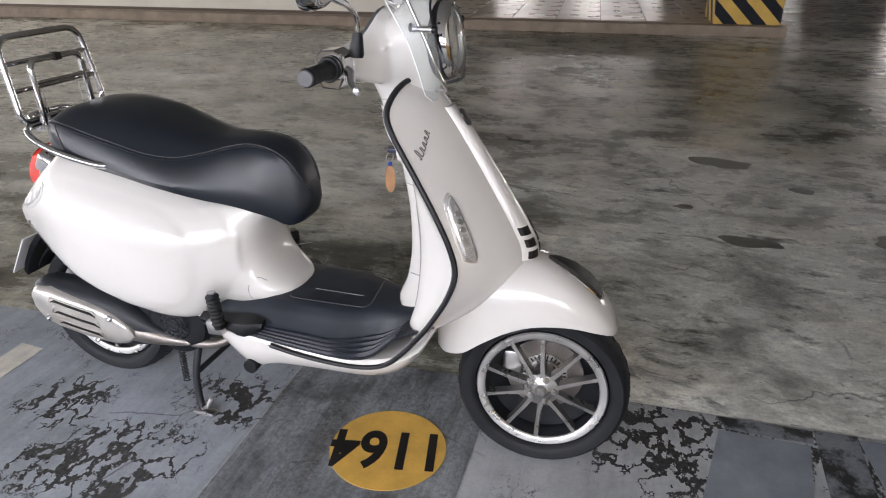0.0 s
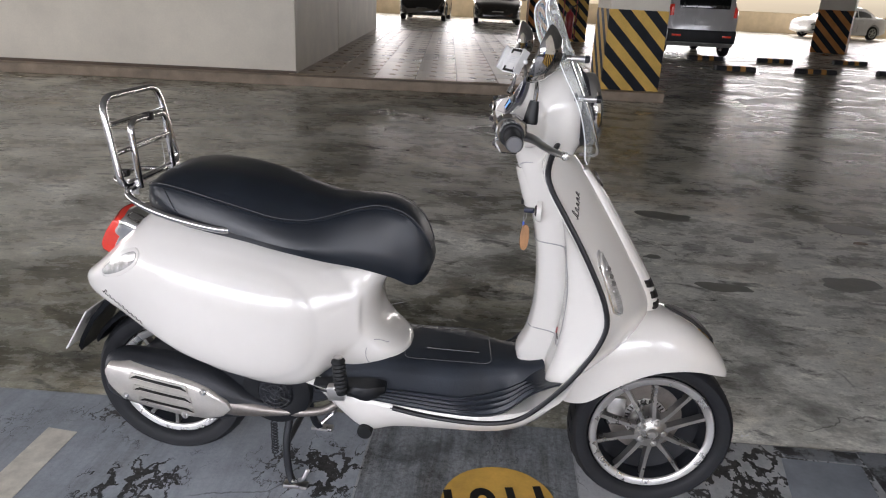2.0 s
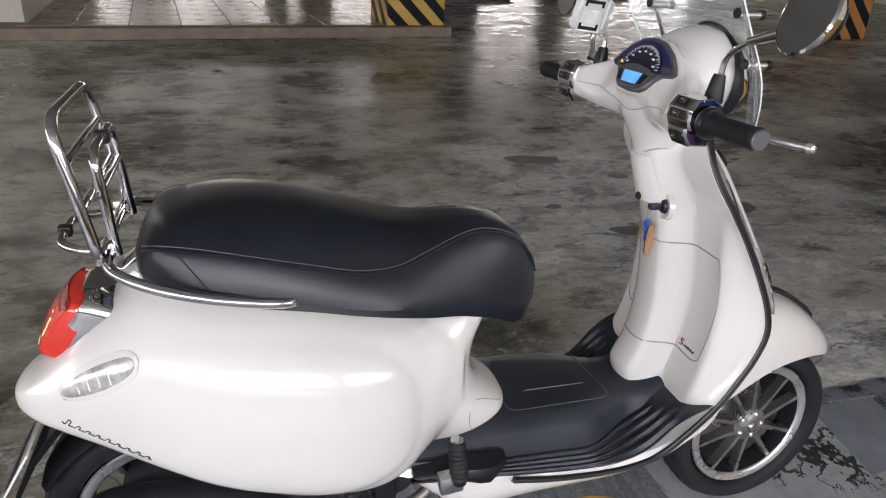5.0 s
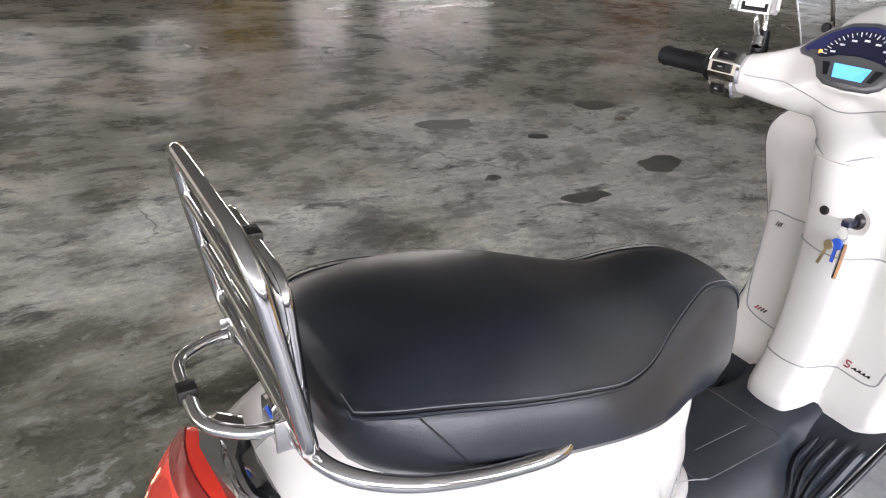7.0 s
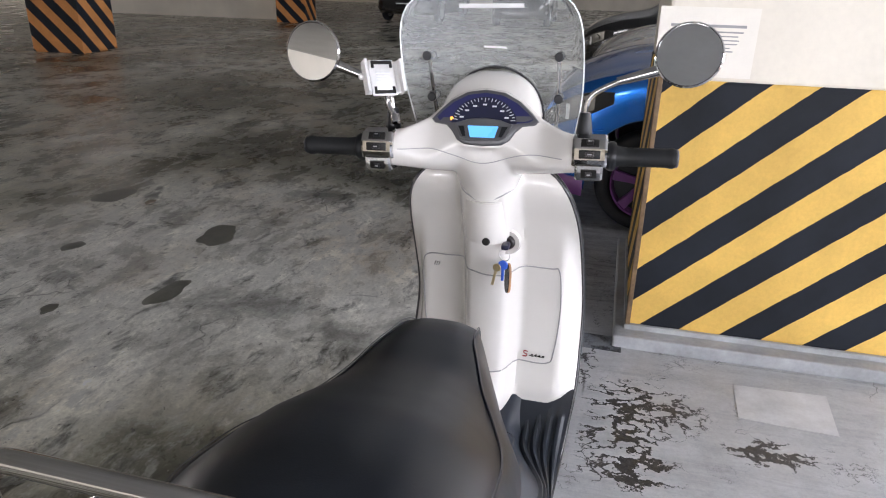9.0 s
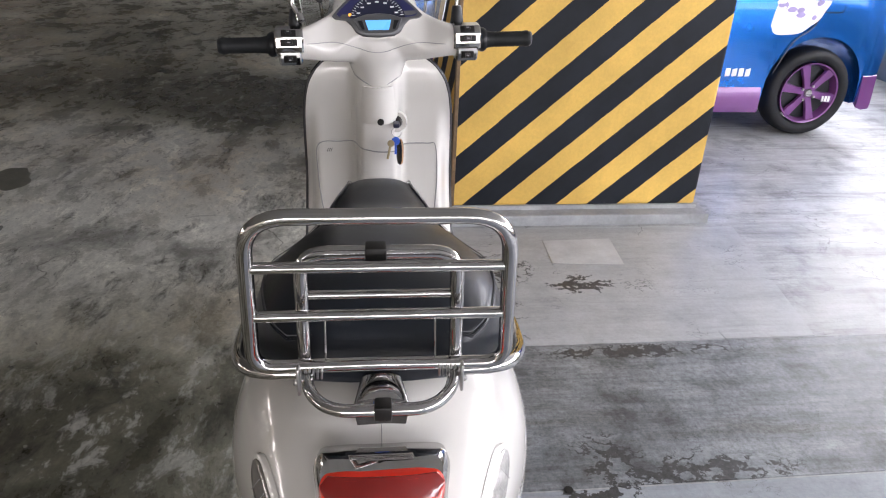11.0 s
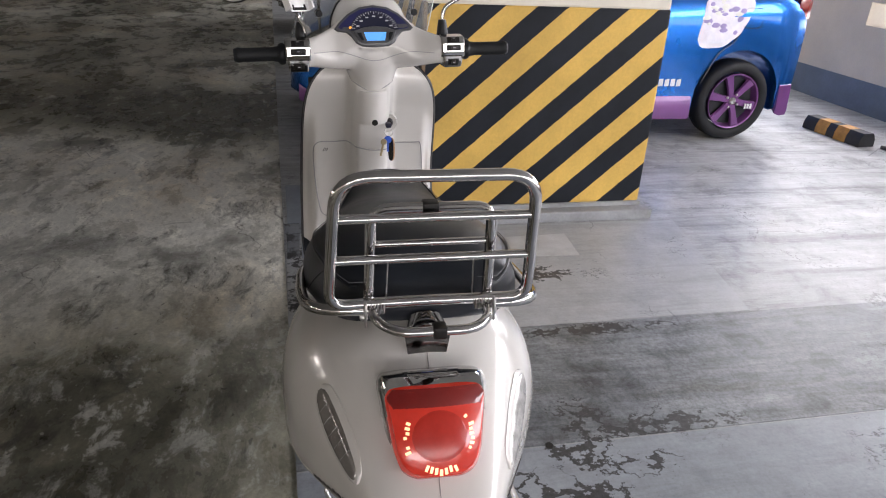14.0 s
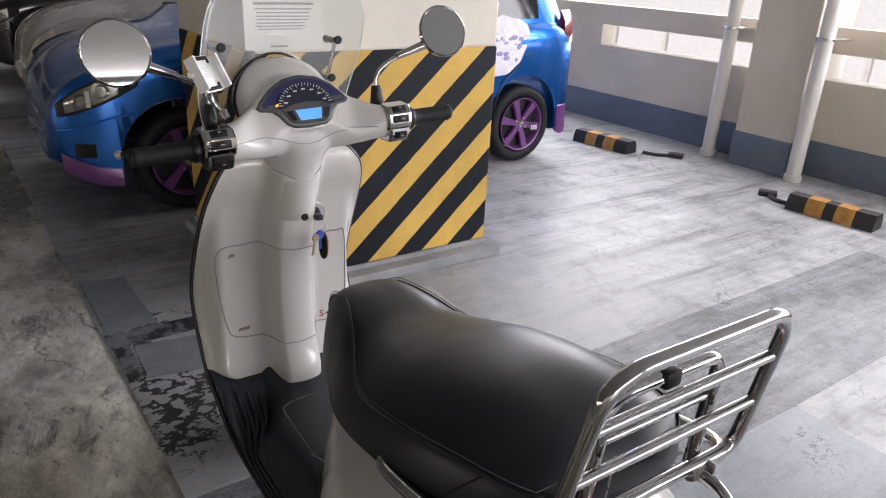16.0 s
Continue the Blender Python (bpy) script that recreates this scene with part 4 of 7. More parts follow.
for s in (-1, 1):
    arc = [(0.628, 0.485), (0.585, 0.478), (0.566, 0.455), (0.572, 0.42), (0.595, 0.408)]
    sp("panel_joint", tube(spline([flank(x, z, s, 0.0002) for x, z in arc], 6), 0.0011, 6), GREYPRINT, "thin joint of the spark plug cover")
for s in (-1, 1):
    # rear indicator lens, almond shaped, let into the body side
    def rear_at(u, v, h, s=s):
        x, z = -0.083 + u * 1.20 - v * 0.38, 0.648 + u * 0.60 + v * 1.05
        return flank(x, z, s, h) + Vector((-h * 0.5, 0, h * 0.3))
    shape = [(-0.062, -0.004), (-0.045, 0.009), (0.0, 0.017), (0.045, 0.016), (0.058, 0.006), (0.046, -0.009), (0.0, -0.017), (-0.045, -0.014)]
    shape = [(p.x * 0.92, p.y * 1.12) for p in spline([Vector((u, v, 0)) for u, v in shape], 4, True)]
    big = [(u * 1.09, v * 1.24) for u, v in shape]
    r = sp("rear_indicator", draped(big, rear_at, 0.0035, 24), WHITE, "raised white rim of the rear indicator")
    # the left lens is darker: its shade is put into the colour
    part("lens", draped(shape, rear_at, 0.0050, 24), CLEARLENS if s < 0 else SHADELENS, r, "clear ribbed lens")
    for k in range(5):
        u = -0.03 + 0.015 * k
        part("rib", tube([rear_at(u, -0.011, 0.0052), rear_at(u + 0.002, 0.011, 0.0052)], 0.0009, 6), CLEARLENS, r)
# script badge on the side: one wavy stroke
for s in (-1, 1):
    sp("side_badge", tube(spline([flank(-0.156 + 0.142 * a + 0.002 * b, 0.549 - 0.050 * a + 0.0055 * b, s, 0.0006) for a, b in script_line(9)], 3), 0.0012, 5), BADGE, "dark metal script badge")

# rear deck joint, lock and tail lamp
sp("deck_joint", tube([Vector((x, 0, hermite(BODY, x)[0] + 0.0004)) for x in (-0.235, -0.21, -0.185, -0.16, -0.14, -0.12, -0.10, -0.08, -0.06, -0.04)], 0.0006, 6), GREYPRINT)
TN, TT = Vector((-0.87, 0, 0.49)), Vector((0.49, 0, 0.87))
TC = Vector((-0.155, 0, 0.697))


def tail_at(u, v, h):
    return TC + TT * v + Vector((0, 1, 0)) * u + TN * (h - 3.0 * u * u - 1.8 * (v + 0.005) ** 2)


def tail_outline(g=0.0):
    half = [(0.0, -0.070 - g), (0.038, -0.069 - g), (0.056 + g, -0.058), (0.065 + g, -0.032), (0.072 + g, 0.02), (0.076 + g, 0.050), (0.070 + g, 0.062 + g), (0.045, 0.066 + g), (0.0, 0.067 + g)]
    loop = rounded([(u, v, 0) for u, v in half[1:-1]] + [(-u, v, 0) for u, v in half[1:-1][::-1]], 0.022, 4, True)
    return [(p.x, p.y) for p in loop]


lamp = sp("tail_lamp", slab(tail_outline(0.006), lambda u, v, h: tail_at(u, v, h - 0.075), 0.062, 0.004), CHROME, "chrome surround of the tail lamp", angle=50)
part("cap", slab([(u * 1.06, max(v, 0.02) * 1.0 + (0.016 if v > 0.02 else 0)) for u, v in tail_outline(0.004)], lambda u, v, h: tail_at(u, v, h - 0.055 - 0.10 * abs(v - 0.05)), 0.066, 0.010), CHROME, lamp, "polished chrome cap over the lamp", angle=50)
part("lens", joined(slab(tail_outline(), lambda u, v, h: tail_at(u, v, h - 0.03), 0.054, 0.008), draped([(0.95 * u, 0.95 * v) for u, v in tail_outline()], lambda u, v, h: tail_at(u, v, h + 0.018), 0.006, 30, 14)), REDLENS, lamp, "bright red lamp lens, lit", angle=50)
part("lens_top", draped([(-0.070, 0.032), (0.070, 0.032), (0.074, 0.052), (0.066, 0.063), (-0.066, 0.063), (-0.074, 0.052)], lambda u, v, h: tail_at(u, v, h + 0.0226), 0.002, 16, 4), REDDEEP, lamp, "dark red upper lens")
part("lens_eye", draped(oval(0, -0.006, 0.041, 0.041, 36), lambda u, v, h: tail_at(u, v, h + 0.0234), 0.0009, 20, 10), surface("inner red lens", (0.40, 0.022, 0.012), 0.2, var=0.15, scale=40, emit=0.12), lamp, "darker round inner lens")
_rnd = random.Random(8)
for k in range(44):
    a = 2 * math.pi * k / 44
    foot = math.sin(a) < -0.86
    if (math.sin(a) > 0.62 or math.sin(a) < -0.45) and not foot or _rnd.random() < (0.05 if foot else 0.22):
        continue
    r0 = 0.0465 + _rnd.uniform(-0.002, 0.002)
    r1 = r0 + (0.010 if foot else _rnd.uniform(0.004, 0.009))
    w = 0.0022
    c, s = math.cos(a), math.sin(a)
    part("diode", slab([(r0 * c - w * s, r0 * s - 0.006 + w * c), (r0 * c + w * s, r0 * s - 0.006 - w * c), (r1 * c + w * s, r1 * s - 0.006 - w * c), (r1 * c - w * s, r1 * s - 0.006 + w * c)],
                        lambda u, v, h: tail_at(u, v, h + 0.0195), 0.0048), LAMPGLOW, lamp, "", False)
latch = sp("deck_latch", loft([[Vector((-0.050 + 0.026 * t + 0.006, 0.036 * math.sin(a) * (1 - 0.25 * t), 0.788 + 0.020 * t + 0.012 * math.cos(a))) for a in [-1.57 + 3.14 * k / 14 for k in range(15)]] +
                              [Vector((-0.046 + 0.026 * t, y, 0.752 + 0.022 * t)) for y in (0.030, -0.030)] for t in (0, 0.12, 0.5, 0.88, 1)]), CHROME, "small chrome latch cap on the deck")
part("latch_mark", moved(box(-0.002, -0.010, -0.002, 0.002, 0.010, 0.002, 0.001), pose(-0.0455, 0, 0.793, 0, -40, 0)), KEYBLUE, latch, "small blue mark")

# licence plate carrier
sp("mudflap", loft([[Vector((x, y, z)) for y, z in ((-w, zz), (w, zz), (w * 0.9, zz - 0.02), (-w * 0.9, zz - 0.02))] for x, zz, w in ((-0.10, 0.55, 0.055), (-0.185, 0.505, 0.065), (-0.235, 0.445, 0.075), (-0.268, 0.385, 0.08), (-0.282, 0.352, 0.078))]), PLASTIC, "black plastic plate carrier")
plate = sp("number_plate", slab([(-0.095, -0.078), (0.095, -0.078), (0.095, 0.065), (-0.095, 0.065)], lambda u, v, h: Vector((-0.266 - h * 0.86 + v * 0.52, u, 0.415 + v * 0.86 + h * 0.5)), 0.004), CARWHITE, "white number plate")
part("plate_bar", slab([(-0.075, -0.045), (0.075, -0.045), (0.075, 0.005), (-0.075, 0.005)], lambda u, v, h: Vector((-0.2702 - h * 0.86 + v * 0.52, u, 0.417 + v * 0.86 + h * 0.5)), 0.001), INK, plate, "dark bar")

# ---- saddle: rows of x, top, seam height, foot, seam half width ----
SEAT = [(-0.012, 0.848, 0.842, 0.805, 0.078, 0.080), (0.0, 0.868, 0.856, 0.797, 0.112, 0.120), (0.03, 0.890, 0.866, 0.790, 0.140, 0.152), (0.09, 0.905, 0.864, 0.780, 0.158, 0.180), (0.17, 0.907, 0.850, 0.768, 0.170, 0.192), (0.27, 0.893, 0.826, 0.752, 0.170, 0.196),
        (0.34, 0.873, 0.806, 0.735, 0.160, 0.192), (0.41, 0.853, 0.797, 0.718, 0.136, 0.182), (0.47, 0.842, 0.806, 0.700, 0.107, 0.162), (0.53, 0.842, 0.822, 0.684, 0.084, 0.138), (0.58, 0.842, 0.828, 0.668, 0.067, 0.122), (0.63, 0.832, 0.819, 0.646, 0.062, 0.100), (0.67, 0.808, 0.796, 0.624, 0.056, 0.082), (0.70, 0.770, 0.758, 0.632, 0.048, 0.064), (0.716, 0.730, 0.722, 0.658, 0.036, 0.042), (0.724, 0.704, 0.70, 0.684, 0.018, 0.02)]


def seat_side(x, t):
    """Half width and height of the saddle's side, from the seam (t=0) to the foot."""
    zt, zs, zf, w, wf = hermite(SEAT, x)
    return w + (wf - w) * t ** 0.75 + 0.004 * math.sin(math.pi * t) - 0.014 * max(0, t - 0.75) * 4, zs + (zf - zs) * t


def seat_ring(x):
    zt, zs, zf, w, wf = hermite(SEAT, x)
    half = []
    for k in range(9):
        t = k / 8
        half.append((w * t * (0.985 if k < 8 else 1), zs + (zt - zs) * (1 - t ** 3.2)))
    half += [seat_side(x, k / 8) for k in range(1, 9)]
    half.append((wf * 0.5, zf - 0.004))
    return [Vector((x, -y, z)) for y, z in half] + [Vector((x, y, z)) for y, z in half[1:][::-1]]


_sx = [-0.012 + 0.736 * i / 56 for i in range(57)]
seat = sp("saddle", loft([seat_ring(x) for x in _sx]), LEATHER, "long black leatherette saddle with pale stitching", angle=38)
for off, r in ((0.0, 0.0024), (0.0075, 0.0008)):
    line = []
    for x in [0.004 + 0.712 * i / 60 for i in range(61)]:
        zt, zs, zf, w, wf = hermite(SEAT, x)
        line.append((x, w + 0.0015 - off * 0.1, zs + off * 0.95))
    loop = [Vector((x, -y, z)) for x, y, z in line] + [Vector((x, y, z)) for x, y, z in line[::-1]]
    part("piping" if off == 0 else "stitching", tube(loop, r, 6, True), LEATHER if off == 0 else STITCH, seat, "black piping" if off == 0 else "pale stitched seam")
for s in (-1, 1):
    pts = []
    for t in range(7):
        x = 0.055 + 0.075 * t / 6
        y, z = seat_side(x, t / 6)
        pts.append(Vector((x, s * (y + 0.0005), z)))
    part("side_seam", tube(pts, 0.0012, 6), PLASTIC, seat)
    part("hook", box(0.222, s * 0.172 - 0.012, 0.769, 0.250, s * 0.172 + 0.012, 0.790, 0.004), PLASTIC, seat, "black saddle catch")

# ---- leg shield: rows of height, edge x, half width, nose x, inner column x, inner panel x ----
SHIELD = [(0.385, 1.040, 0.135, 1.080, 0.977, 1.028), (0.415, 1.060, 0.160, 1.120, 0.964, 1.038), (0.440, 1.080, 0.198, 1.170, 0.959, 1.038), (0.450, 1.085, 0.206, 1.190, 0.958, 1.038), (0.500, 1.118, 0.206, 1.250, 0.980, 1.053), (0.560, 1.150, 0.205, 1.292, 0.992, 1.063), (0.620, 1.166, 0.203, 1.300, 0.996, 1.068), (0.680, 1.152, 0.200, 1.272, 0.994, 1.068), (0.750, 1.118, 0.196, 1.228, 0.986, 1.060), (0.820, 1.078, 0.191, 1.182, 0.972, 1.048), (0.880, 1.040, 0.184, 1.142, 0.954, 1.028), (0.930, 1.008, 0.173, 1.108, 0.937, 0.996), (0.965, 0.994, 0.158, 1.082, 0.928, 0.982), (0.995, 0.998, 0.132, 1.056, 0.947, 0.986), (1.012, 1.006, 0.100, 1.040, 0.972, 0.994), (1.020, 1.012, 0.060, 1.030, 0.997, 1.000)]


def shield_front(y, z):
    xe, w, xf, xc, xg = hermite(SHIELD, z)
    return xe + (xf - xe) * (1 - min(1, abs(y) / w) ** 1.55)


def shield_back(y, z):
    xe, w, xf, xc, xg = hermite(SHIELD, z)
    a = abs(y)
    x = xc + 0.012 * (a / 0.05) ** 2
    x = x + (xg - x) * smooth(0.040, 0.072, a) if a < 0.072 else xg
    edge = smooth(w * 0.80, w, a)
    return x + (xe - 0.010 - x) * edge


def shield_ring(z):
    w = hermite(SHIELD, z)[1]
    ys = [-w + 2 * w * i / 32 for i in range(33)]
    yb = [w - 2 * w * i / 48 for i in range(49)]
    return [Vector((shield_front(y, z), y, z)) for y in ys] + [Vector((shield_back(y, z), y, z)) for y in yb]


shield = sp("leg_shield", loft([shield_ring(0.385 + 0.635 * i / 46) for i in range(47)]), WHITE, "glossy white leg shield", angle=50)
# rubber trim along the shield's rim and on under the floor
rim = [(1.022, 0.0, 1.026), (1.018, 0.05, 1.024), (1.008, 0.10, 1.016)] + [(hermite(SHIELD, z)[0], hermite(SHIELD, z)[1] + 0.001, z) for z in (0.995, 0.965, 0.93, 0.88, 0.82, 0.75, 0.68, 0.62, 0.56, 0.50, 0.45)]
low = [(1.035, 0.2, 0.385), (0.985, 0.194, 0.335), (0.93, 0.19, 0.312), (0.85, 0.187, 0.303), (0.74, 0.186, 0.308), (0.65, 0.186, 0.322)]
full = [(x, -y, z) for x, y, z in (rim + low)[::-1]] + [(x, y, z) for x, y, z in (rim + low)[1:]]
trim = sp("shield_trim", tube(spline(full, 4), 0.0065, 8), TRIMGREY, "black rubber edge trim")
part("trim_bead", tube(spline([(x - 0.006, y * 1.012, z + 0.001) for x, y, z in full], 4), 0.0016, 6), GUNMETAL, trim, "thin bright bead")

# horn cover down the middle of the shield
def nose(u, v, h):
    return Vector((shield_front(u, v) + h, u, v))


def nose_half(z):
    return 0.026 + 0.020 * smooth(0.95, 0.58, z) if z > 0 else 0.03


_nz = [0.955 - 0.355 * i / 24 for i in range(25)]
cover = sp("horn_cover", loft([[Vector((shield_front(nose_half(z) * t, z) + 0.020 * max(0, 1 - t ** 4) ** 0.5 * (0.55 + 0.45 * smooth(0.96, 0.9, z)), nose_half(z) * t, z)) for t in [-1 + 2 * k / 14 for k in range(15)]] +
                                [Vector((shield_front(0, z) - 0.02, nose_half(z) * t, z)) for t in (1, -1)] for z in _nz]), WHITE, "white tapered horn cover", angle=50)
for k in range(3):
    z = 0.672 - 0.029 * k
    for s in (-1, 1):
        def louvre(u, v, h, z=z, s=s):
            y, zz = s * v, z + u
            return Vector((shield_front(nose_half(zz), zz) + (shield_front(y, zz) - shield_front(nose_half(zz), zz)) + 0.0205 * max(0, 1 - (y / nose_half(zz)) ** 4) ** 0.5 + h, y + s * h, zz))
        part("slot", draped([(-0.009, 0.012), (-0.009, 0.041), (0.009, 0.040), (0.009, 0.012)], louvre, 0.0025, 4, 6), INK, cover, "black louvre slot", False)
crest = part("crest", slab(oval(0, 0, 0.016, 0.022, 18, 2.6), lambda u, v, h: Vector((shield_front(0, 0.93) + 0.018 + h - v * 0.55, u, 0.93 + v * 0.85)), 0.006, 0.002), BADGE, cover, "small dark crest")
# script badge on the shield: plain strokes
sp("shield_badge", tube(spline([nose(-0.156 + 0.054 * a - 0.003 * b, 0.868 + 0.050 * a + 0.0065 * b, 0.0010) for a, b in script_line(5)], 3), 0.0013, 5), BADGE, "dark script badge")
for s in (-1, 1):
    def front_at(u, v, h, s=s):
        z = 0.715 + u
        y = s * (0.163 - u * 0.20 + v)
        return Vector((shield_front(y, z) + h, y + s * h * 0.5, z))
    shape = [(-0.074, -0.010), (-0.070, 0.006), (-0.02, 0.015), (0.045, 0.016), (0.070, 0.010), (0.073, 0.0), (0.045, -0.009), (-0.02, -0.014), (-0.065, -0.017)]
    f = sp("front_indicator", draped([(u * 1.07, v * 1.22) for u, v in shape], front_at, 0.004, 14), ALLOYLIP, "grey rim of the front indicator")
    part("lens", draped(shape, front_at, 0.008, 14), CLEARLENS, f, "clear ribbed lens")
    for k in range(4):
        part("reflector", draped(oval(0.036 - 0.017 * k, 0.001, 0.0062, 0.009, 12), front_at, 0.010, 6), HEADLAMP if k < 3 else CLEARLENS, f, "bright reflector cell")
    for k in range(7):
        u = -0.03 - 0.005 * k
        part("rib", tube([front_at(u, -0.012, 0.0085), front_at(u, 0.008, 0.0085)], 0.0009, 5), CLEARLENS, f)

# glove box door, lock and hook on the inner side
def inner(u, v, h):
    return Vector((shield_back(u, v) - h, u, v))


door = [(0.160, 0.763), (0.10, 0.772), (0.05, 0.774), (0.0, 0.767), (-0.05, 0.766), (-0.13, 0.766), (-0.153, 0.758), (-0.160, 0.66), (-0.153, 0.56), (-0.138, 0.525), (-0.06, 0.525), (0.0, 0.522), (0.06, 0.525), (0.135, 0.535), (0.155, 0.57), (0.166, 0.68)]
_dense = spline([Vector((u, v, 0)) for u, v in door], 6, True)
sp("glovebox_joint", tube([inner(p.x, p.y, 0.0005) for p in _dense], 0.0016, 6, True), GREYPRINT, "thin joint of the glove box door")
sp("neck_joint", tube([inner(u, 0.945 + 0.03 * abs(u) / 0.06, 0.001) for u in [-0.055 + 0.01 * k for k in range(12)]], 0.0016, 6), GREYPRINT)
lock = sp("ignition_lock", moved(lathe([(0.0, 0.006), (0.012, 0.006), (0.015, 0.003), (0.018, -0.006)], 24, "x"), Matrix.Translation(inner(-0.045, 0.847, -0.003)) @ pose(0, 0, 0, 0, 0, 180)), BADGE, "dark ignition lock")
part("lock_bezel", moved(lathe([(0.018, 0.0), (0.026, 0.003), (0.029, -0.008)], 24, "x"), Matrix.Translation(inner(-0.045, 0.847, -0.004)) @ pose(0, 0, 0, 0, 0, 180)), WHITE, lock, "white bezel")
sp("hook_button", moved(disc(0.0085, 0.006, 20, "x"), Matrix.Translation((0.944, -0.006, 0.858))), INK, "small black hook button")
for k in range(3):
    sp("hook_mark", tube([inner(0.138 - 0.005 * k, 0.742, 0.0015), inner(0.134 - 0.005 * k, 0.752, 0.0015)], 0.0010, 5), BADGE)

badge = sp("model_badge", tube(spline([inner(-0.098 - 0.036 * a - 0.002 * b, 0.538 + 0.0038 * b, 0.0012) for a, b in script_line(4, 1.0)], 3), 0.0011, 5), BADGE, "small dark model badge")
part("badge_initial", tube(spline([inner(-0.087 + a, 0.542 + b, 0.0012) for a, b in ((-0.006, 0.006), (0.003, 0.007), (0.002, 0.001), (-0.004, -0.001), (-0.002, -0.006), (0.006, -0.006))], 4), 0.0015, 5), REDMARK, badge, "red initial")

for k in range(4):
    sp("inner_badge", tube([inner(0.128 - 0.007 * k, 0.547, 0.0014), inner(0.122 - 0.007 * k, 0.555, 0.0014)], 0.0017, 5), REDMARK if k < 2 else BADGE, "small dark red model badge stroke")

# ---- floor ----
FLOOR = [(0.40, 0.372, 0.352, 0.150), (0.45, 0.372, 0.318, 0.170), (0.50, 0.372, 0.280, 0.180), (0.55, 0.345, 0.238, 0.183), (0.585, 0.34, 0.228, 0.184), (0.65, 0.332, 0.246, 0.185), (0.78, 0.325, 0.255, 0.186), (0.90, 0.33, 0.262, 0.188), (0.98, 0.35, 0.285, 0.193), (1.04, 0.385, 0.33, 0.198), (1.085, 0.425, 0.395, 0.202), (1.11, 0.48, 0.455, 0.20)]


def floor_ring(x):
    zt, zb, w = hermite(FLOOR, x)
    prof = [(0, zt), (w * 0.6, zt), (w * 0.95, zt - 0.006), (w, zt - 0.02), (w * 0.985, (zt + zb) / 2), (w * 0.93, zb + 0.018), (w * 0.86, zb + 0.003), (w * 0.5, zb), ]
    return [Vector((x, y, z)) for y, z in prof] + [Vector((x, -y, z)) for y, z in prof[1:][::-1]]


sp("floor_pan", loft([floor_ring(0.40 + 0.71 * i / 40) for i in range(41)]), WHITE, "white lower floor body", angle=45)
MATROW = [(0.44, 0.392, 0.385, 0.355, 0.182), (0.52, 0.415, 0.405, 0.352, 0.188), (0.60, 0.424, 0.414, 0.348, 0.190), (0.70, 0.424, 0.416, 0.338, 0.191), (0.82, 0.420, 0.418, 0.330, 0.192), (0.90, 0.416, 0.416, 0.336, 0.194), (0.95, 0.416, 0.42, 0.360, 0.197), (1.0, 0.426, 0.43, 0.412, 0.201), (1.04, 0.446, 0.45, 0.440, 0.205), (1.085, 0.470, 0.46, 0.458, 0.206)]


def mat_ring(x):
    zc, z1, zo, w = hermite(MATROW, x)
    lift = smooth(0.93, 1.02, x) * 0.012
    kf = smooth(0.80, 0.97, x)
    prof = [(0, zc + 0.004), (0.06 - 0.02 * kf, zc + 0.004), (0.105 - 0.040 * kf, zc + 0.001), (0.122 - 0.046 * kf, zc - 0.006), (0.140 - 0.056 * kf, zc - 0.024 + lift), (0.160 - 0.064 * kf, zc - 0.050 + 2 * lift), (0.168 - 0.068 * kf, zc - 0.056 + 2 * lift)]
    z0, y0 = zc - 0.056 + 2 * lift, 0.168 - 0.068 * kf
    n = 16
    for k in range(1, n + 1):
        t = k / n
        groove = (0.008 if (k % 4) in (1, 2) else -0.001) * smooth(0.54, 0.62, x) * smooth(1.04, 0.99, x)
        prof.append((y0 + (w - y0) * t ** (0.7 + 0.3 * kf) + groove * 0.6 * (1 - kf), z0 + (zo - z0) * t + groove * (0.3 + 0.9 * kf)))
    prof.append((w - 0.006, zo - 0.010))
    prof.append((0.1, zo - 0.010))
    return [Vector((x, y, z)) for y, z in prof] + [Vector((x, -y, z)) for y, z in prof[1:][::-1]]


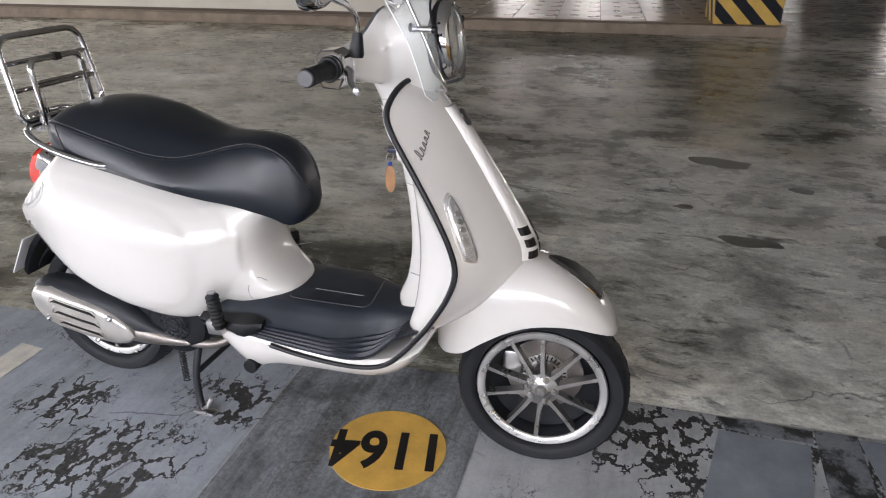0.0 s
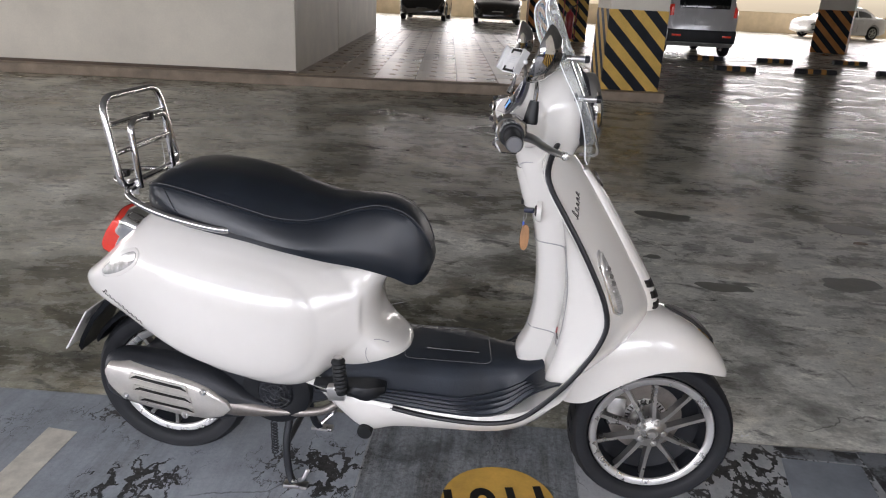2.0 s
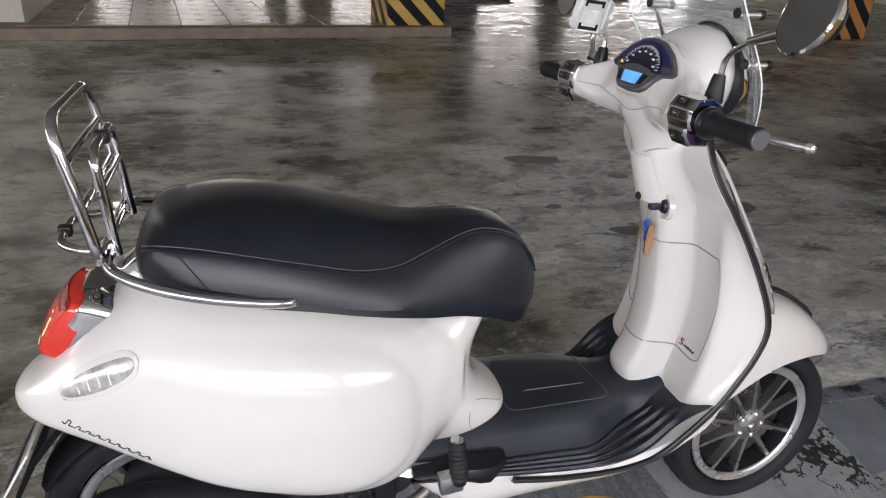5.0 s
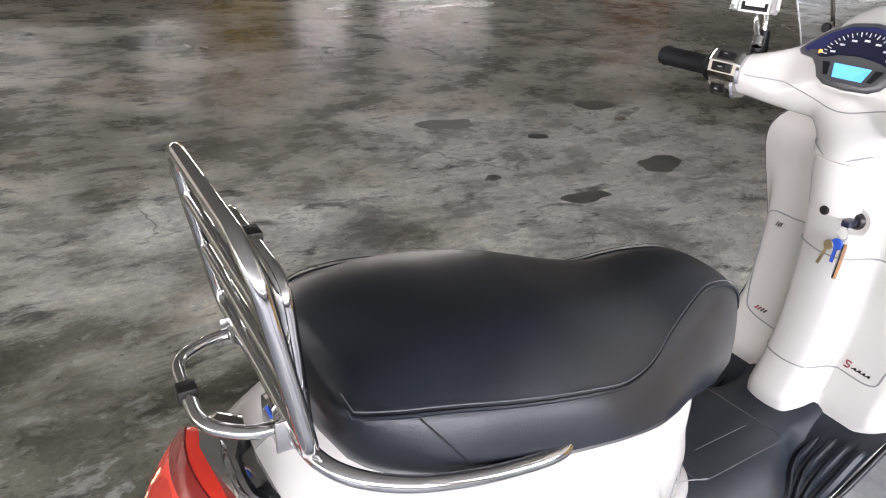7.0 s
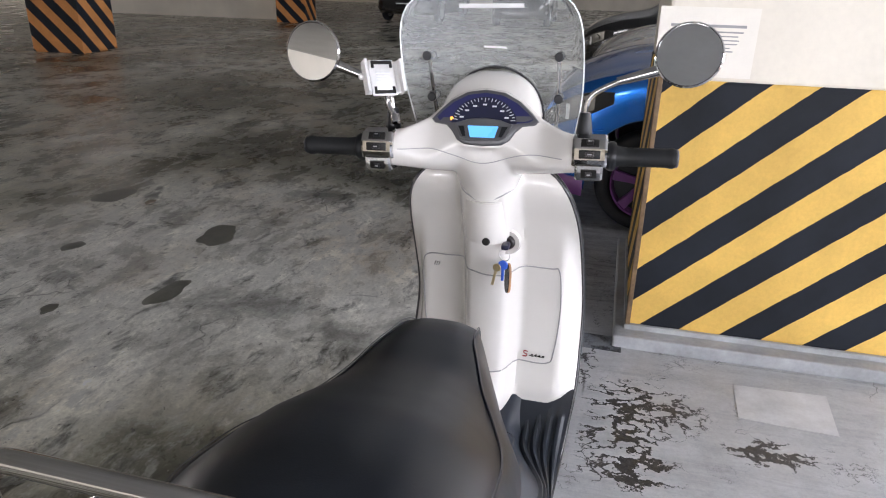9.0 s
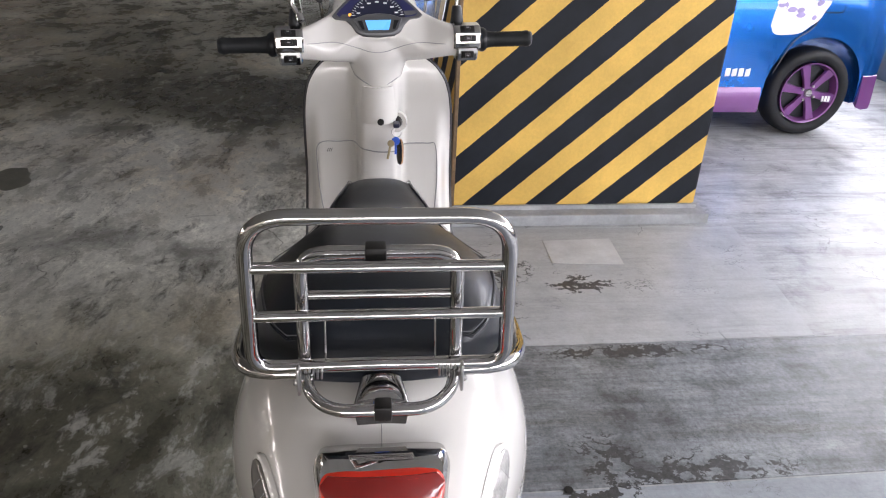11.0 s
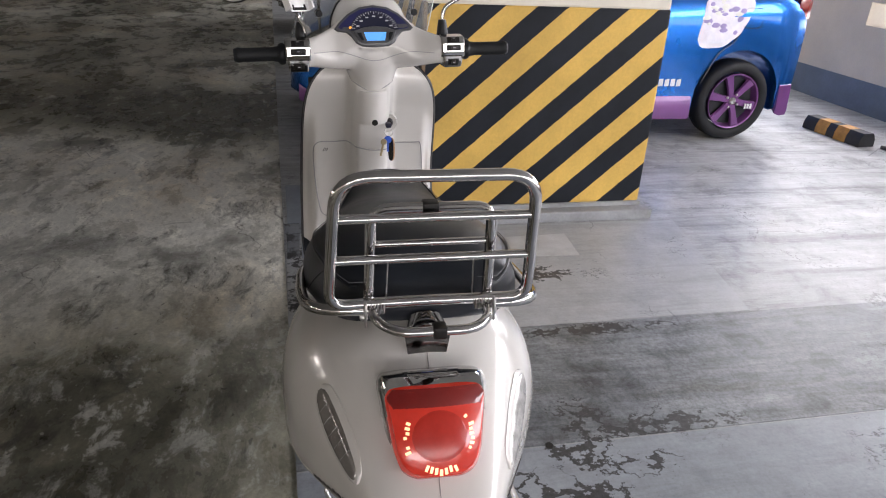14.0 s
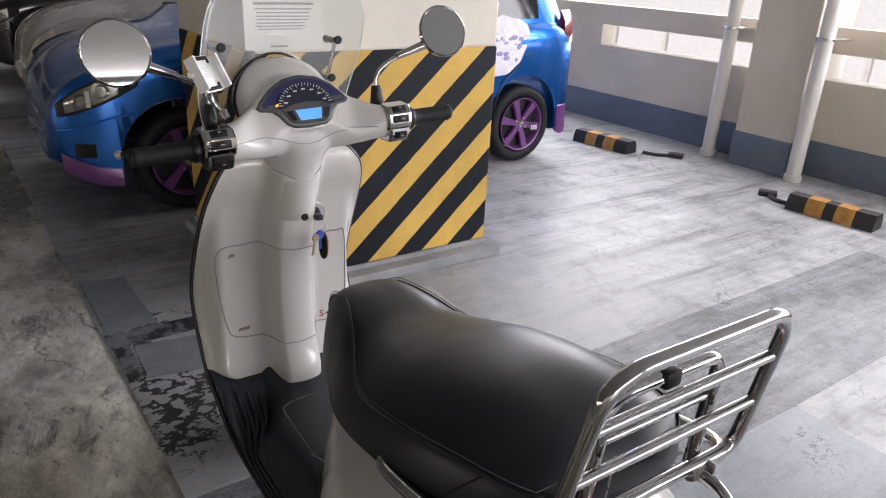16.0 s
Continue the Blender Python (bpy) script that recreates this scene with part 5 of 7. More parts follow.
mat_ob = sp("floor_mat", loft([mat_ring(0.44 + 0.645 * i / 48) for i in range(49)]), MATBLACK, "black moulded rubber floor mat with long ribs", angle=35)
part("mat_seam", tube(rounded([(0.66, -0.10, 0.4275), (0.68, 0.10, 0.4275), (0.88, 0.10, 0.431), (0.90, -0.10, 0.431)], 0.03, 4, True), 0.0010, 5, True), GUNMETAL, mat_ob, "grey groove round the middle pad")
part("mat_line", tube([(0.72, -0.04, 0.4305), (0.86, -0.04, 0.4305)], 0.0009, 5), GUNMETAL, mat_ob)
for s in (-1, 1):
    sp("stand_stop", moved(disc(0.02, 0.03, 20), pose(0.575, s * 0.17, 0.235)), RUBBER, "black rubber plug")
    peg = sp("pillion_footrest", lathe([(0.0, 0.052), (0.010, 0.052), (0.017, 0.046)] + [p for k in range(8) for p in ((0.0185, 0.042 - 0.011 * k), (0.0155, 0.037 - 0.011 * k))] + [(0.014, -0.05), (0, -0.05)], 20, "z"), RUBBER, "folded black ribbed footrest")
    peg.data.transform(pose(0.518, s * 0.217, 0.420, 0, -6, 0))
    part("bracket", moved(box(-0.024, -0.014, -0.022, 0.022, 0.014, 0.018, 0.004), pose(0.508, s * 0.208, 0.370, 0, -6, 0)), STEEL, peg, "steel hinge bracket")
    part("cap", moved(disc(0.0125, 0.005, 16, "z"), pose(0.513, s * 0.217, 0.474)), CHROME, peg, "bright end cap")
    sp("side_pad", loft([[Vector((x, s * (0.165 + d), z)) for d, z in ((0, z0), (w, z0 + 0.006), (w + 0.006, (z0 + z1) / 2), (w, z1 - 0.006), (0, z1))] for x, z0, z1, w in ((0.44, 0.36, 0.38, 0.02), (0.52, 0.352, 0.388, 0.032), (0.57, 0.345, 0.392, 0.045), (0.59, 0.345, 0.394, 0.046), (0.61, 0.350, 0.392, 0.034), (0.63, 0.358, 0.388, 0.018))]), PLASTIC, "black plastic side pad")

# ---- engine, exhaust, stand ----
sp("engine_case", loft([[Vector((x, y, z)) for y, z in ((-w, zc - h * 0.6), (-w, zc + h * 0.6), (-w * 0.6, zc + h), (w * 0.6, zc + h), (w, zc + h * 0.6), (w, zc - h * 0.6), (w * 0.6, zc - h), (-w * 0.6, zc - h))] for x, zc, h, w in ((-0.10, 0.30, 0.05, 0.09), (0.0, 0.31, 0.085, 0.11), (0.1, 0.33, 0.105, 0.13), (0.22, 0.335, 0.115, 0.145), (0.34, 0.335, 0.11, 0.15), (0.44, 0.33, 0.08, 0.12), (0.50, 0.33, 0.05, 0.08))]), ENGINE, "dark engine casing")
fan = sp("fan_cover", moved(lathe([(0.0, -0.012), (0.030, -0.012), (0.046, -0.006), (0.050, 0.0), (0.075, 0.004), (0.094, -0.004), (0.10, -0.03)], 40), pose(0.322, -0.15, 0.308) @ Matrix.Scale(-1, 4, (0, 1, 0))), PLASTIC, "black fan cover")
for k in range(8):
    a = math.pi * k / 8
    part("grille_bar", tube([(0.322 + 0.045 * math.cos(a), -0.157, 0.308 + 0.045 * math.sin(a)), (0.322 - 0.045 * math.cos(a), -0.157, 0.308 - 0.045 * math.sin(a))], 0.0022, 5), ENGINE, fan)
for r in (0.015, 0.028, 0.040):
    part("grille_ring", tube([(0.322 + r * math.cos(a), -0.158, 0.308 + r * math.sin(a)) for a in [2 * math.pi * k / 24 for k in range(24)]], 0.0018, 5, True), ENGINE, fan)
# air box and inner guard over the rear wheel
sp("inner_guard", loft([[Vector((0.26 * math.cos(a) * k, y, 0.236 + 0.262 * math.sin(a) * k)) for k, y in ((1.0, -0.075), (1.05, -0.06), (1.07, 0), (1.05, 0.06), (1.0, 0.075), (0.99, 0))] for a in [radians(20 + 130 * i / 14) for i in range(15)]]), PLASTIC, "black inner rear mudguard")
for s in (-1, 1):
    sp("swing_side", loft([[Vector((x, s * y, z)) for y, z in ((0.07, z0), (0.12, z0 + 0.01), (0.12, z1 - 0.01), (0.07, z1))] for x, z0, z1 in ((-0.06, 0.24, 0.33), (0.08, 0.36, 0.43), (0.2, 0.37, 0.46), (0.32, 0.36, 0.46))]), ENGINE)


def muffler_ring(x, zc, h, y0, d, n=22):
    out = []
    for i in range(n):
        a = 2 * math.pi * i / n
        c, s = math.cos(a), math.sin(a)
        out.append(Vector((x, y0 - d * math.copysign(abs(c) ** 0.75, c), zc + h * math.copysign(abs(s) ** 0.75, s))))
    return out


SILENCER = [(-0.105, 0.352, 0.012, 0.012), (-0.10, 0.352, 0.040, 0.03), (-0.07, 0.352, 0.060, 0.045), (-0.02, 0.346, 0.068, 0.052), (0.05, 0.337, 0.072, 0.054), (0.12, 0.326, 0.072, 0.052), (0.18, 0.315, 0.062, 0.046), (0.23, 0.302, 0.042, 0.036), (0.27, 0.290, 0.024, 0.024), (0.31, 0.284, 0.014, 0.014)]
MUF = [(1.13 * x - 0.041, z - 0.029, 1.16 * h, 1.12 * d) for x, z, h, d in SILENCER]
muf = sp("exhaust", loft([muffler_ring(x, *[(zc, h, -0.140, d) for zc, h, d in [hermite(MUF, x)]][0]) for x in [-0.159 + 0.467 * i / 30 for i in range(31)]]), ENGINE, "black exhaust silencer")
part("pipe", tube(spline([(0.19, -0.155, 0.268), (0.25, -0.152, 0.258), (0.31, -0.146, 0.250), (0.38, -0.14, 0.248), (0.45, -0.135, 0.26), (0.50, -0.12, 0.29), (0.52, -0.10, 0.32)], 8), [max(0.0125, 0.036 - 0.0012 * k) for k in range(49)], 12), PIPE, muf, "dull steel exhaust pipe")


def muf_at(u, v, h):
    zc, hh, d = hermite(MUF, u)
    q = max(-0.97, min(0.97, (v + 0.301 - 0.17 * (u - 0.05) - zc) / hh))
    s = math.copysign(abs(q) ** (1 / 0.75), q)
    c = math.sqrt(max(0.0, 1 - s * s)) ** 0.75
    return Vector((u, -0.140 - d * c - h, v + 0.301 - 0.17 * (u - 0.05)))


hs = [(1.10 * u - 0.034, 1.20 * v) for u, v in [(-0.093, 0.016), (-0.082, 0.038), (-0.03, 0.052), (0.08, 0.050), (0.13, 0.046), (0.17, 0.036), (0.215, 0.012), (0.222, -0.004), (0.20, -0.030), (0.16, -0.047), (0.10, -0.052), (0.0, -0.050), (-0.05, -0.042), (-0.083, -0.014)]]
heat = part("heat_shield", draped(hs, muf_at, 0.010, 30, 12), SHIELDMETAL, muf, "brushed aluminium heat shield with three slots", angle=50)
for k, (a, b) in enumerate(((-0.055, 0.098), (-0.046, 0.108), (-0.034, 0.112))):
    v = 0.034 - 0.031 * k
    part("slot", draped([(a, v - 0.007), (a + 0.004, v + 0.0075), (b - 0.003, v + 0.0075), (b, v - 0.007)], muf_at, 0.0125, 10, 3), INK, muf, "black slot")
    part("slot_rim", tube([muf_at(u, w, 0.0125) for u, w in ((a - 0.004, v - 0.008), (a + 0.002, v + 0.009), (b - 0.001, v + 0.010), (b + 0.004, v - 0.008))], 0.0018, 6, True), SHIELDMETAL, muf)
for u, v in ((-0.075, -0.032), (0.142, 0.036), (0.085, -0.052)):
    q = muf_at(u, v, 0.012)
    part("bolt", joined(moved(disc(0.0095, 0.006, 16), Matrix.Translation(q)), moved(disc(0.0055, 0.006, 6), Matrix.Translation(q + Vector((0, -0.004, 0))))), STEEL, muf, "steel bolt")
stand = sp("centre_stand", joined(*[tube(spline([(0.34, s * 0.09, 0.20), (0.335, s * 0.115, 0.12), (0.345, s * 0.13, 0.04), (0.36, s * 0.14, 0.008)], 5), 0.011, 10) for s in (-1, 1)], tube([(0.335, -0.115, 0.12), (0.335, 0.115, 0.12)], 0.009, 10)), ENGINE, "black tubular centre stand")
for s in (-1, 1):
    part("foot", moved(box(-0.035, -0.014, 0, 0.035, 0.014, 0.012, 0.003), pose(0.368, s * 0.142, 0.0)), STEEL, stand, "worn steel foot")
    part("tang", tube(rounded([(0.355, s * 0.14, 0.012), (0.40, s * 0.17, 0.05), (0.41, s * 0.16, 0.075)], 0.01), 0.006, 8), STEEL, stand)
part("spring", tube([(0.305 + 0.009 * math.cos(t * 1.2), -0.125 + 0.009 * math.sin(t * 1.2), 0.20 - 0.0018 * t) for t in range(60)], 0.0022, 6), ENGINE, stand, "coiled return spring")

# ---- wheels ----
def wheel(name, R, half, m):
    rim = part(name, lathe([(0.153, 0.038), (0.170, 0.040), (0.1735, 0.034), (0.172, 0.029), (0.158, 0.024), (0.150, 0.0), (0.158, -0.024), (0.172, -0.029), (0.1735, -0.034), (0.170, -0.040), (0.153, -0.038), (0.146, -0.012), (0.146, 0.012)], 64, "y", True), ENGINE, scooter, "dark grey alloy wheel rim", m=m)
    sec = []
    for i in range(20):
        a = 2 * math.pi * i / 20
        c, q = math.cos(a), math.sin(a)
        sec.append((0.1725 + (R - 0.1725) * 0.5 + (R - 0.1725) * 0.5 * math.copysign(abs(c) ** 0.8, c), half * math.copysign(abs(q) ** 0.75, q) * (1.0 if c > 0.3 else 0.93)))
    part("tyre", lathe(sec, 72, "y", True), TYREWALL, rim, "grey-black tyre side", m=m)
    for j in range(36):
        a0 = 2 * math.pi * j / 36
        for sd in (-1, 1):
            pts = [Vector(((R - 0.0005 - 0.008 * t * t) * math.cos(a0 + 0.12 * t), sd * half * (0.10 + 0.72 * t), (R - 0.0005 - 0.008 * t * t) * math.sin(a0 + 0.12 * t))) for t in (0, 0.33, 0.66, 1.0)]
            pts[-1] *= 0.988
            tread.append((m, pts, rim))
    for sd, mt in ((-1, ALLOYLIP), (1, ALLOYLIP)):
        part("rim_lip", lathe([(0.1505, sd * 0.0375), (0.155, sd * 0.0415), (0.1695, sd * 0.0425), (0.173, sd * 0.0385), (0.150, sd * 0.0350)], 64, "y", True), mt, rim, "bright machined rim edge", m=m)
    part("hub", joined(lathe([(0, -0.046), (0.016, -0.046), (0.024, -0.044), (0.030, -0.040), (0.046, -0.036), (0.050, -0.028), (0.050, 0.028), (0.03, 0.04), (0, 0.04)], 40), lathe([(0, -0.052), (0.013, -0.052), (0.017, -0.047), (0.017, -0.044)], 30)), ALLOY, rim, "hub with a round cap", m=m)
    part("hub_cap", lathe([(0, -0.0545), (0.010, -0.0545), (0.0125, -0.052)], 24), ALLOY, rim, "round hub cap", m=m)
    for k in range(5):
        a = 2 * math.pi * (k + 0.25) / 5 + 0.31
        for t in (-1, 1):
            def at(r, off, y):
                b = a + t * 0.0
                return Vector((r * math.cos(b) - off * math.sin(b), y, r * math.sin(b) + off * math.cos(b)))
            o0, o1 = t * 0.014, t * 0.042
            part("spoke", loft([[at(r, o + w * t, y0), at(r, o - w * t * 1.0, y0), at(r, o - w * t * 0.7, y1), at(r, o + w * t * 0.7, y1)] for r, o, w, y0, y1 in ((0.036, o0, 0.0095, -0.016, -0.038), (0.07, o0 + (o1 - o0) * 0.24, 0.0078, -0.014, -0.037), (0.11, o0 + (o1 - o0) * 0.62, 0.0066, -0.012, -0.035), (0.147, o1, 0.0082, -0.010, -0.034))]), ALLOY, rim, angle=30, m=m)
        b = a + math.pi / 5
        part("bolt", moved(joined(disc(0.0085, 0.012, 14), disc(0.005, 0.015, 6)), Matrix.Translation((0.033 * math.cos(b), -0.038, 0.033 * math.sin(b)))), STEEL, rim, "wheel bolt", m=m)
    return rim


tread = []
FW = STEER @ pose(1.353, 0, 0.2265)
front = wheel("front_wheel", 0.2265, 0.056, FW)
RW = pose(-0.028, 0.006, 0.240)
rear = wheel("rear_wheel", 0.232, 0.060, RW)
for m, pts, rim in tread:
    part("tread_groove", tube(pts, [0.0016, 0.0028, 0.0026, 0.0012], 5), RUBBER, rim, m=m)
disc_y = 0.045
part("brake_disc", lathe([(0.062, disc_y - 0.002), (0.105, disc_y - 0.002), (0.105, disc_y + 0.002), (0.062, disc_y + 0.002)], 48, "y", True), PIPE, front, "dull steel brake disc", m=FW)
# dark dish added behind the spokes, for the shade inside the wheel
part("shade_dish", lathe([(0.048, disc_y + 0.006), (0.10, disc_y + 0.008), (0.140, 0.020), (0.147, 0.012), (0.140, 0.024), (0.10, disc_y + 0.012), (0.048, disc_y + 0.010)], 48, "y", True), ENGINE, front, "added dark dish for the shade behind the spokes", m=FW)
part("tone_ring", lathe([(0.045, disc_y - 0.006), (0.062, disc_y - 0.006), (0.062, disc_y - 0.003), (0.045, disc_y - 0.003)], 40, "y", True), ALLOYLIP, front, "slotted sensor ring", m=FW)
for k in range(30):
    a = 2 * math.pi * k / 30
    part("ring_slot", moved(box(-0.006, -0.0006, -0.0018, 0.006, 0.0006, 0.0018), FW @ Matrix.Rotation(-a, 4, "Y") @ pose(0.0535, disc_y - 0.0066, 0)), INK, front)
sp("brake_caliper", moved(box(-0.03, -0.02, -0.045, 0.025, 0.03, 0.045, 0.008), pose(1.353 - 0.085, 0.05, 0.245)), STEEL, "cast brake caliper", steer=True)
sp("front_fork", joined(tube([(1.353, 0.075, 0.226), (1.30, 0.075, 0.36), (1.22, 0.04, 0.48)], 0.02, 12), moved(disc(0.03, 0.05, 20), pose(1.353, 0.075, 0.2265))), ENGINE, "dark single-sided fork arm", steer=True)
sp("spring_unit", tube([(1.30 + 0.022 * math.cos(t * 0.9), 0.10 + 0.022 * math.sin(t * 0.9), 0.26 + 0.0025 * t) for t in range(64)], 0.005, 6), ENGINE, "dark coil spring", steer=True)

# front mudguard: rows of x, top, foot, half width
GUARD = [(1.075, 0.45, 0.335, 0.05), (1.10, 0.49, 0.33, 0.078), (1.15, 0.54, 0.345, 0.100), (1.20, 0.575, 0.385, 0.110), (1.26, 0.595, 0.425, 0.114), (1.32, 0.597, 0.450, 0.114), (1.38, 0.578, 0.458, 0.110), (1.43, 0.550, 0.455, 0.102), (1.47, 0.517, 0.445, 0.091), (1.50, 0.483, 0.435, 0.076), (1.52, 0.452, 0.425, 0.055), (1.528, 0.432, 0.42, 0.028)]


def guard_ring(x, d=0.0):
    zt, zb, w = hermite(GUARD, x)
    zt, w = zt - d, w - d
    return [Vector((x, w * math.copysign(abs(math.sin(a)) ** 0.8, math.sin(a)), zb + (zt - zb) * abs(math.cos(a)) ** 0.75)) for a in [radians(-90 + 180 * i / 26) for i in range(27)]]


_gx = [1.075 + 0.453 * i / 40 for i in range(41)]
guard = sp("front_mudguard", loft([guard_ring(x) + guard_ring(x, 0.006)[::-1] for x in _gx]), WHITE, "glossy white front mudguard", angle=60, steer=True)
part("guard_crest", loft([[Vector((x, y, hermite(GUARD, x)[0] + 0.004 + 0.010 * t - 1.6 * y * y)) for y in (-w, -w * 0.5, 0, w * 0.5, w)] + [Vector((x, y, hermite(GUARD, x)[0] - 0.012)) for y in (w, -w)] for x, w, t in ((1.345, 0.004, 0.2), (1.37, 0.016, 0.7), (1.41, 0.028, 1.0), (1.45, 0.033, 1.0), (1.475, 0.030, 0.7), (1.482, 0.02, 0.2))]), INK, guard, "black pointed mudguard ornament", m=STEER)
part("crest_rim", tube([Vector((x, w, hermite(GUARD, x)[0] - 0.001)) for x, w in ((1.345, 0.004), (1.37, 0.018), (1.41, 0.030), (1.45, 0.035), (1.478, 0.03), (1.486, 0.0), (1.478, -0.03), (1.45, -0.035), (1.41, -0.030), (1.37, -0.018), (1.345, -0.004))], 0.0025, 6, True), CHROME, guard, "bright rim", m=STEER)

# ---- steering head ----
HEAD = [(0.942, 0.928, 1.050, 0.054), (0.97, 0.918, 1.056, 0.060), (1.0, 0.904, 1.066, 0.070), (1.03, 0.892, 1.080, 0.084), (1.06, 0.893, 1.090, 0.095), (1.09, 0.912, 1.092, 0.101), (1.12, 0.930, 1.088, 0.101), (1.15, 0.950, 1.080, 0.090), (1.172, 0.972, 1.070, 0.073), (1.187, 1.0, 1.060, 0.048), (1.194, 1.022, 1.043, 0.02)]


def head_ring(z, n=48):
    xb, xf, w = hermite(HEAD, z)
    cx = (xb + xf) / 2
    out = []
    for i in range(n):
        a = 2 * math.pi * i / n
        c, s = math.cos(a), math.sin(a)
        p = 2.1 if c > 0 else 2.0 + 0.5 * smooth(0.98, 1.06, z) * smooth(1.19, 1.12, z)
        out.append(Vector((cx + (xf - cx) * math.copysign(abs(c) ** (2 / p), c), w * math.copysign(abs(s) ** (2 / p), s), z)))
    return out


sp("steering_neck", loft([[Vector((cx + 0.062 * math.cos(a), 0.052 * math.sin(a), z)) for a in [2 * math.pi * k / 32 for k in range(32)]] for cx, z in ((1.01, 0.85), (0.985, 0.93), (0.98, 0.95))]), WHITE, "white steering neck")
# dashboard plane on the rear slope
DC, DV, DN = Vector((0.926, 0, 1.113)), Vector((0.47, 0, 0.883)), Vector((-0.883, 0, 0.47))


def dash_at(u, v, h):
    return DC + DV * v - Vector((0, 1, 0)) * u + DN * (h + 0.020 - 0.9 * u * u)


def dash_outline(g=1.0, lift=0.0):
    half = [(0.0, 0.052), (0.035, 0.047), (0.065, 0.031), (0.088, 0.010), (0.099, -0.003), (0.092, -0.010), (0.070, -0.014), (0.058, -0.026), (0.048, -0.042), (0.034, -0.050), (0.0, -0.053)]
    loop = [(u, v) for u, v in half] + [(-u, v) for u, v in half[1:-1][::-1]]
    return [(u * g, v * g + lift) for u, v in loop]


def pressed(p):
    """Keep the cover's skin under the dashboard plane, with the arms rising out of it further off."""
    over = (p - DC).dot(DN) - (0.019 - 0.9 * p.y * p.y) - 0.045 * smooth(0.095, 0.18, abs(p.y))
    return p - DN * over if over > 0 else p


def arm(s):
    rings = []
    for i in range(17):
        t = i / 16
        y = 0.02 + 0.165 * t
        rx, rz = 0.066 - 0.034 * smooth(0, 0.95, t), 0.066 - 0.031 * smooth(0.15, 1.0, t)
        cx, cz = 0.957 - 0.063 * smooth(0, 0.95, t), 1.074 - 0.012 * smooth(0, 1, t)
        rings.append([pressed(Vector((cx + rx * math.cos(a), s * y, cz + rz * math.sin(a)))) for a in [2 * math.pi * k / 28 for k in range(28)]])
    return loft(rings)


pod = slab([(u, v) for u, v in dash_outline(1.14, 0.001)], lambda u, v, h: dash_at(u, v, h - 0.060), 0.059)
head = sp("handlebar_cover", joined(loft([[pressed(p) for p in ring] for ring in [head_ring(0.942 + 0.252 * i / 36) for i in range(37)]]), arm(1), arm(-1), pod), WHITE, "glossy white handlebar cover", steer=True)
fused(head, 0.0042, 11)
head_skin = skin_of(head)
_seam = []
for k in range(41):
    y = -0.155 + 0.310 * k / 40
    z = 1.050 - 0.012 * math.cos(math.pi * min(1, abs(y) / 0.10))
    hit = head_skin.ray_cast(Vector((0.6, y, z)), Vector((1, 0, 0)))[0]
    if hit:
        _seam.append(hit + Vector((-0.0002, 0, 0)))
part("cover_joint", tube(_seam, 0.0010, 6), GREYPRINT, head, "thin joint of the handlebar cover")
# headlamp
HL = STEER @ pose(1.088, 0, 1.102, 0, -8, 0)
hl = part("headlamp", lathe([(0.070, -0.03), (0.083, -0.025), (0.0855, 0.0), (0.083, 0.012), (0.077, 0.017), (0.072, 0.012), (0.070, 0.0)], 48, "x", True), CHROME, scooter, "round headlamp with a deep chrome rim", m=HL)
part("reflector", lathe([(0.0, -0.025), (0.03, -0.02), (0.055, -0.008), (0.071, 0.006)], 40, "x"), CHROME, hl, "bright reflector", m=HL)
part("bulb_shade", moved(disc(0.02, 0.012, 24, "x"), HL @ pose(0.0, 0, 0)), ALLOYLIP, hl, "round bulb shade")
lens = part("lens", lathe([(0.0, 0.030), (0.03, 0.0275), (0.055, 0.020), (0.073, 0.009), (0.073, 0.006), (0.055, 0.017), (0.03, 0.0245), (0.0, 0.027)], 40, "x"), GLASS, hl, "clear domed lens", m=HL)
lens.visible_shadow = False
part("rim_band", lathe([(0.084, -0.035), (0.088, -0.03), (0.088, -0.012), (0.0845, -0.008)], 48, "x", True), TRIMGREY, hl, "dark band behind the rim", m=HL)

dash = part("dashboard", slab(dash_outline(1.04), lambda u, v, h: dash_at(u, v, h - 0.025), 0.030, 0.003), GUNMETAL, scooter, "dark dashboard surround", angle=50, m=STEER)
part("dial_surround", slab([(u * 0.93, 0.012 + (v - 0.012) * 0.86) for u, v in dash_outline() if v > -0.0145], lambda u, v, h: dash_at(u, v, h + 0.004), 0.0012), DIALRIM, dash, "blue dial surround", m=STEER)
dial = [(0.062 * math.cos(a), -0.012 + 0.050 * math.sin(a)) for a in [math.pi * k / 20 for k in range(21)]]
part("dial", slab(dial, lambda u, v, h: dash_at(u, v, h + 0.0052), 0.0010), DIAL, dash, "dark half-round dial", m=STEER)
for k in range(25):
    a = radians(8 + 164 * k / 24)
    r0, r1 = (0.82, 0.96) if k % 2 == 0 else (0.88, 0.96)
    part("tick", tube([dash_at(0.062 * r * math.cos(a), -0.012 + 0.050 * r * math.sin(a), 0.0066) for r in (r0, r1)], 0.0008, 4), WHITEMARK, dash, m=STEER)
for k in range(7):
    a = radians(18 + 144 * k / 6)
    u, v = 0.045 * math.cos(a), -0.012 + 0.035 * math.sin(a)
    part("dial_mark", slab([(u - 0.004, v - 0.0015), (u + 0.004, v - 0.0015), (u + 0.004, v + 0.0015), (u - 0.004, v + 0.0015)], lambda p, q, h: dash_at(p, q, h + 0.0062), 0.0006), WHITEMARK, dash, "", False, m=STEER)
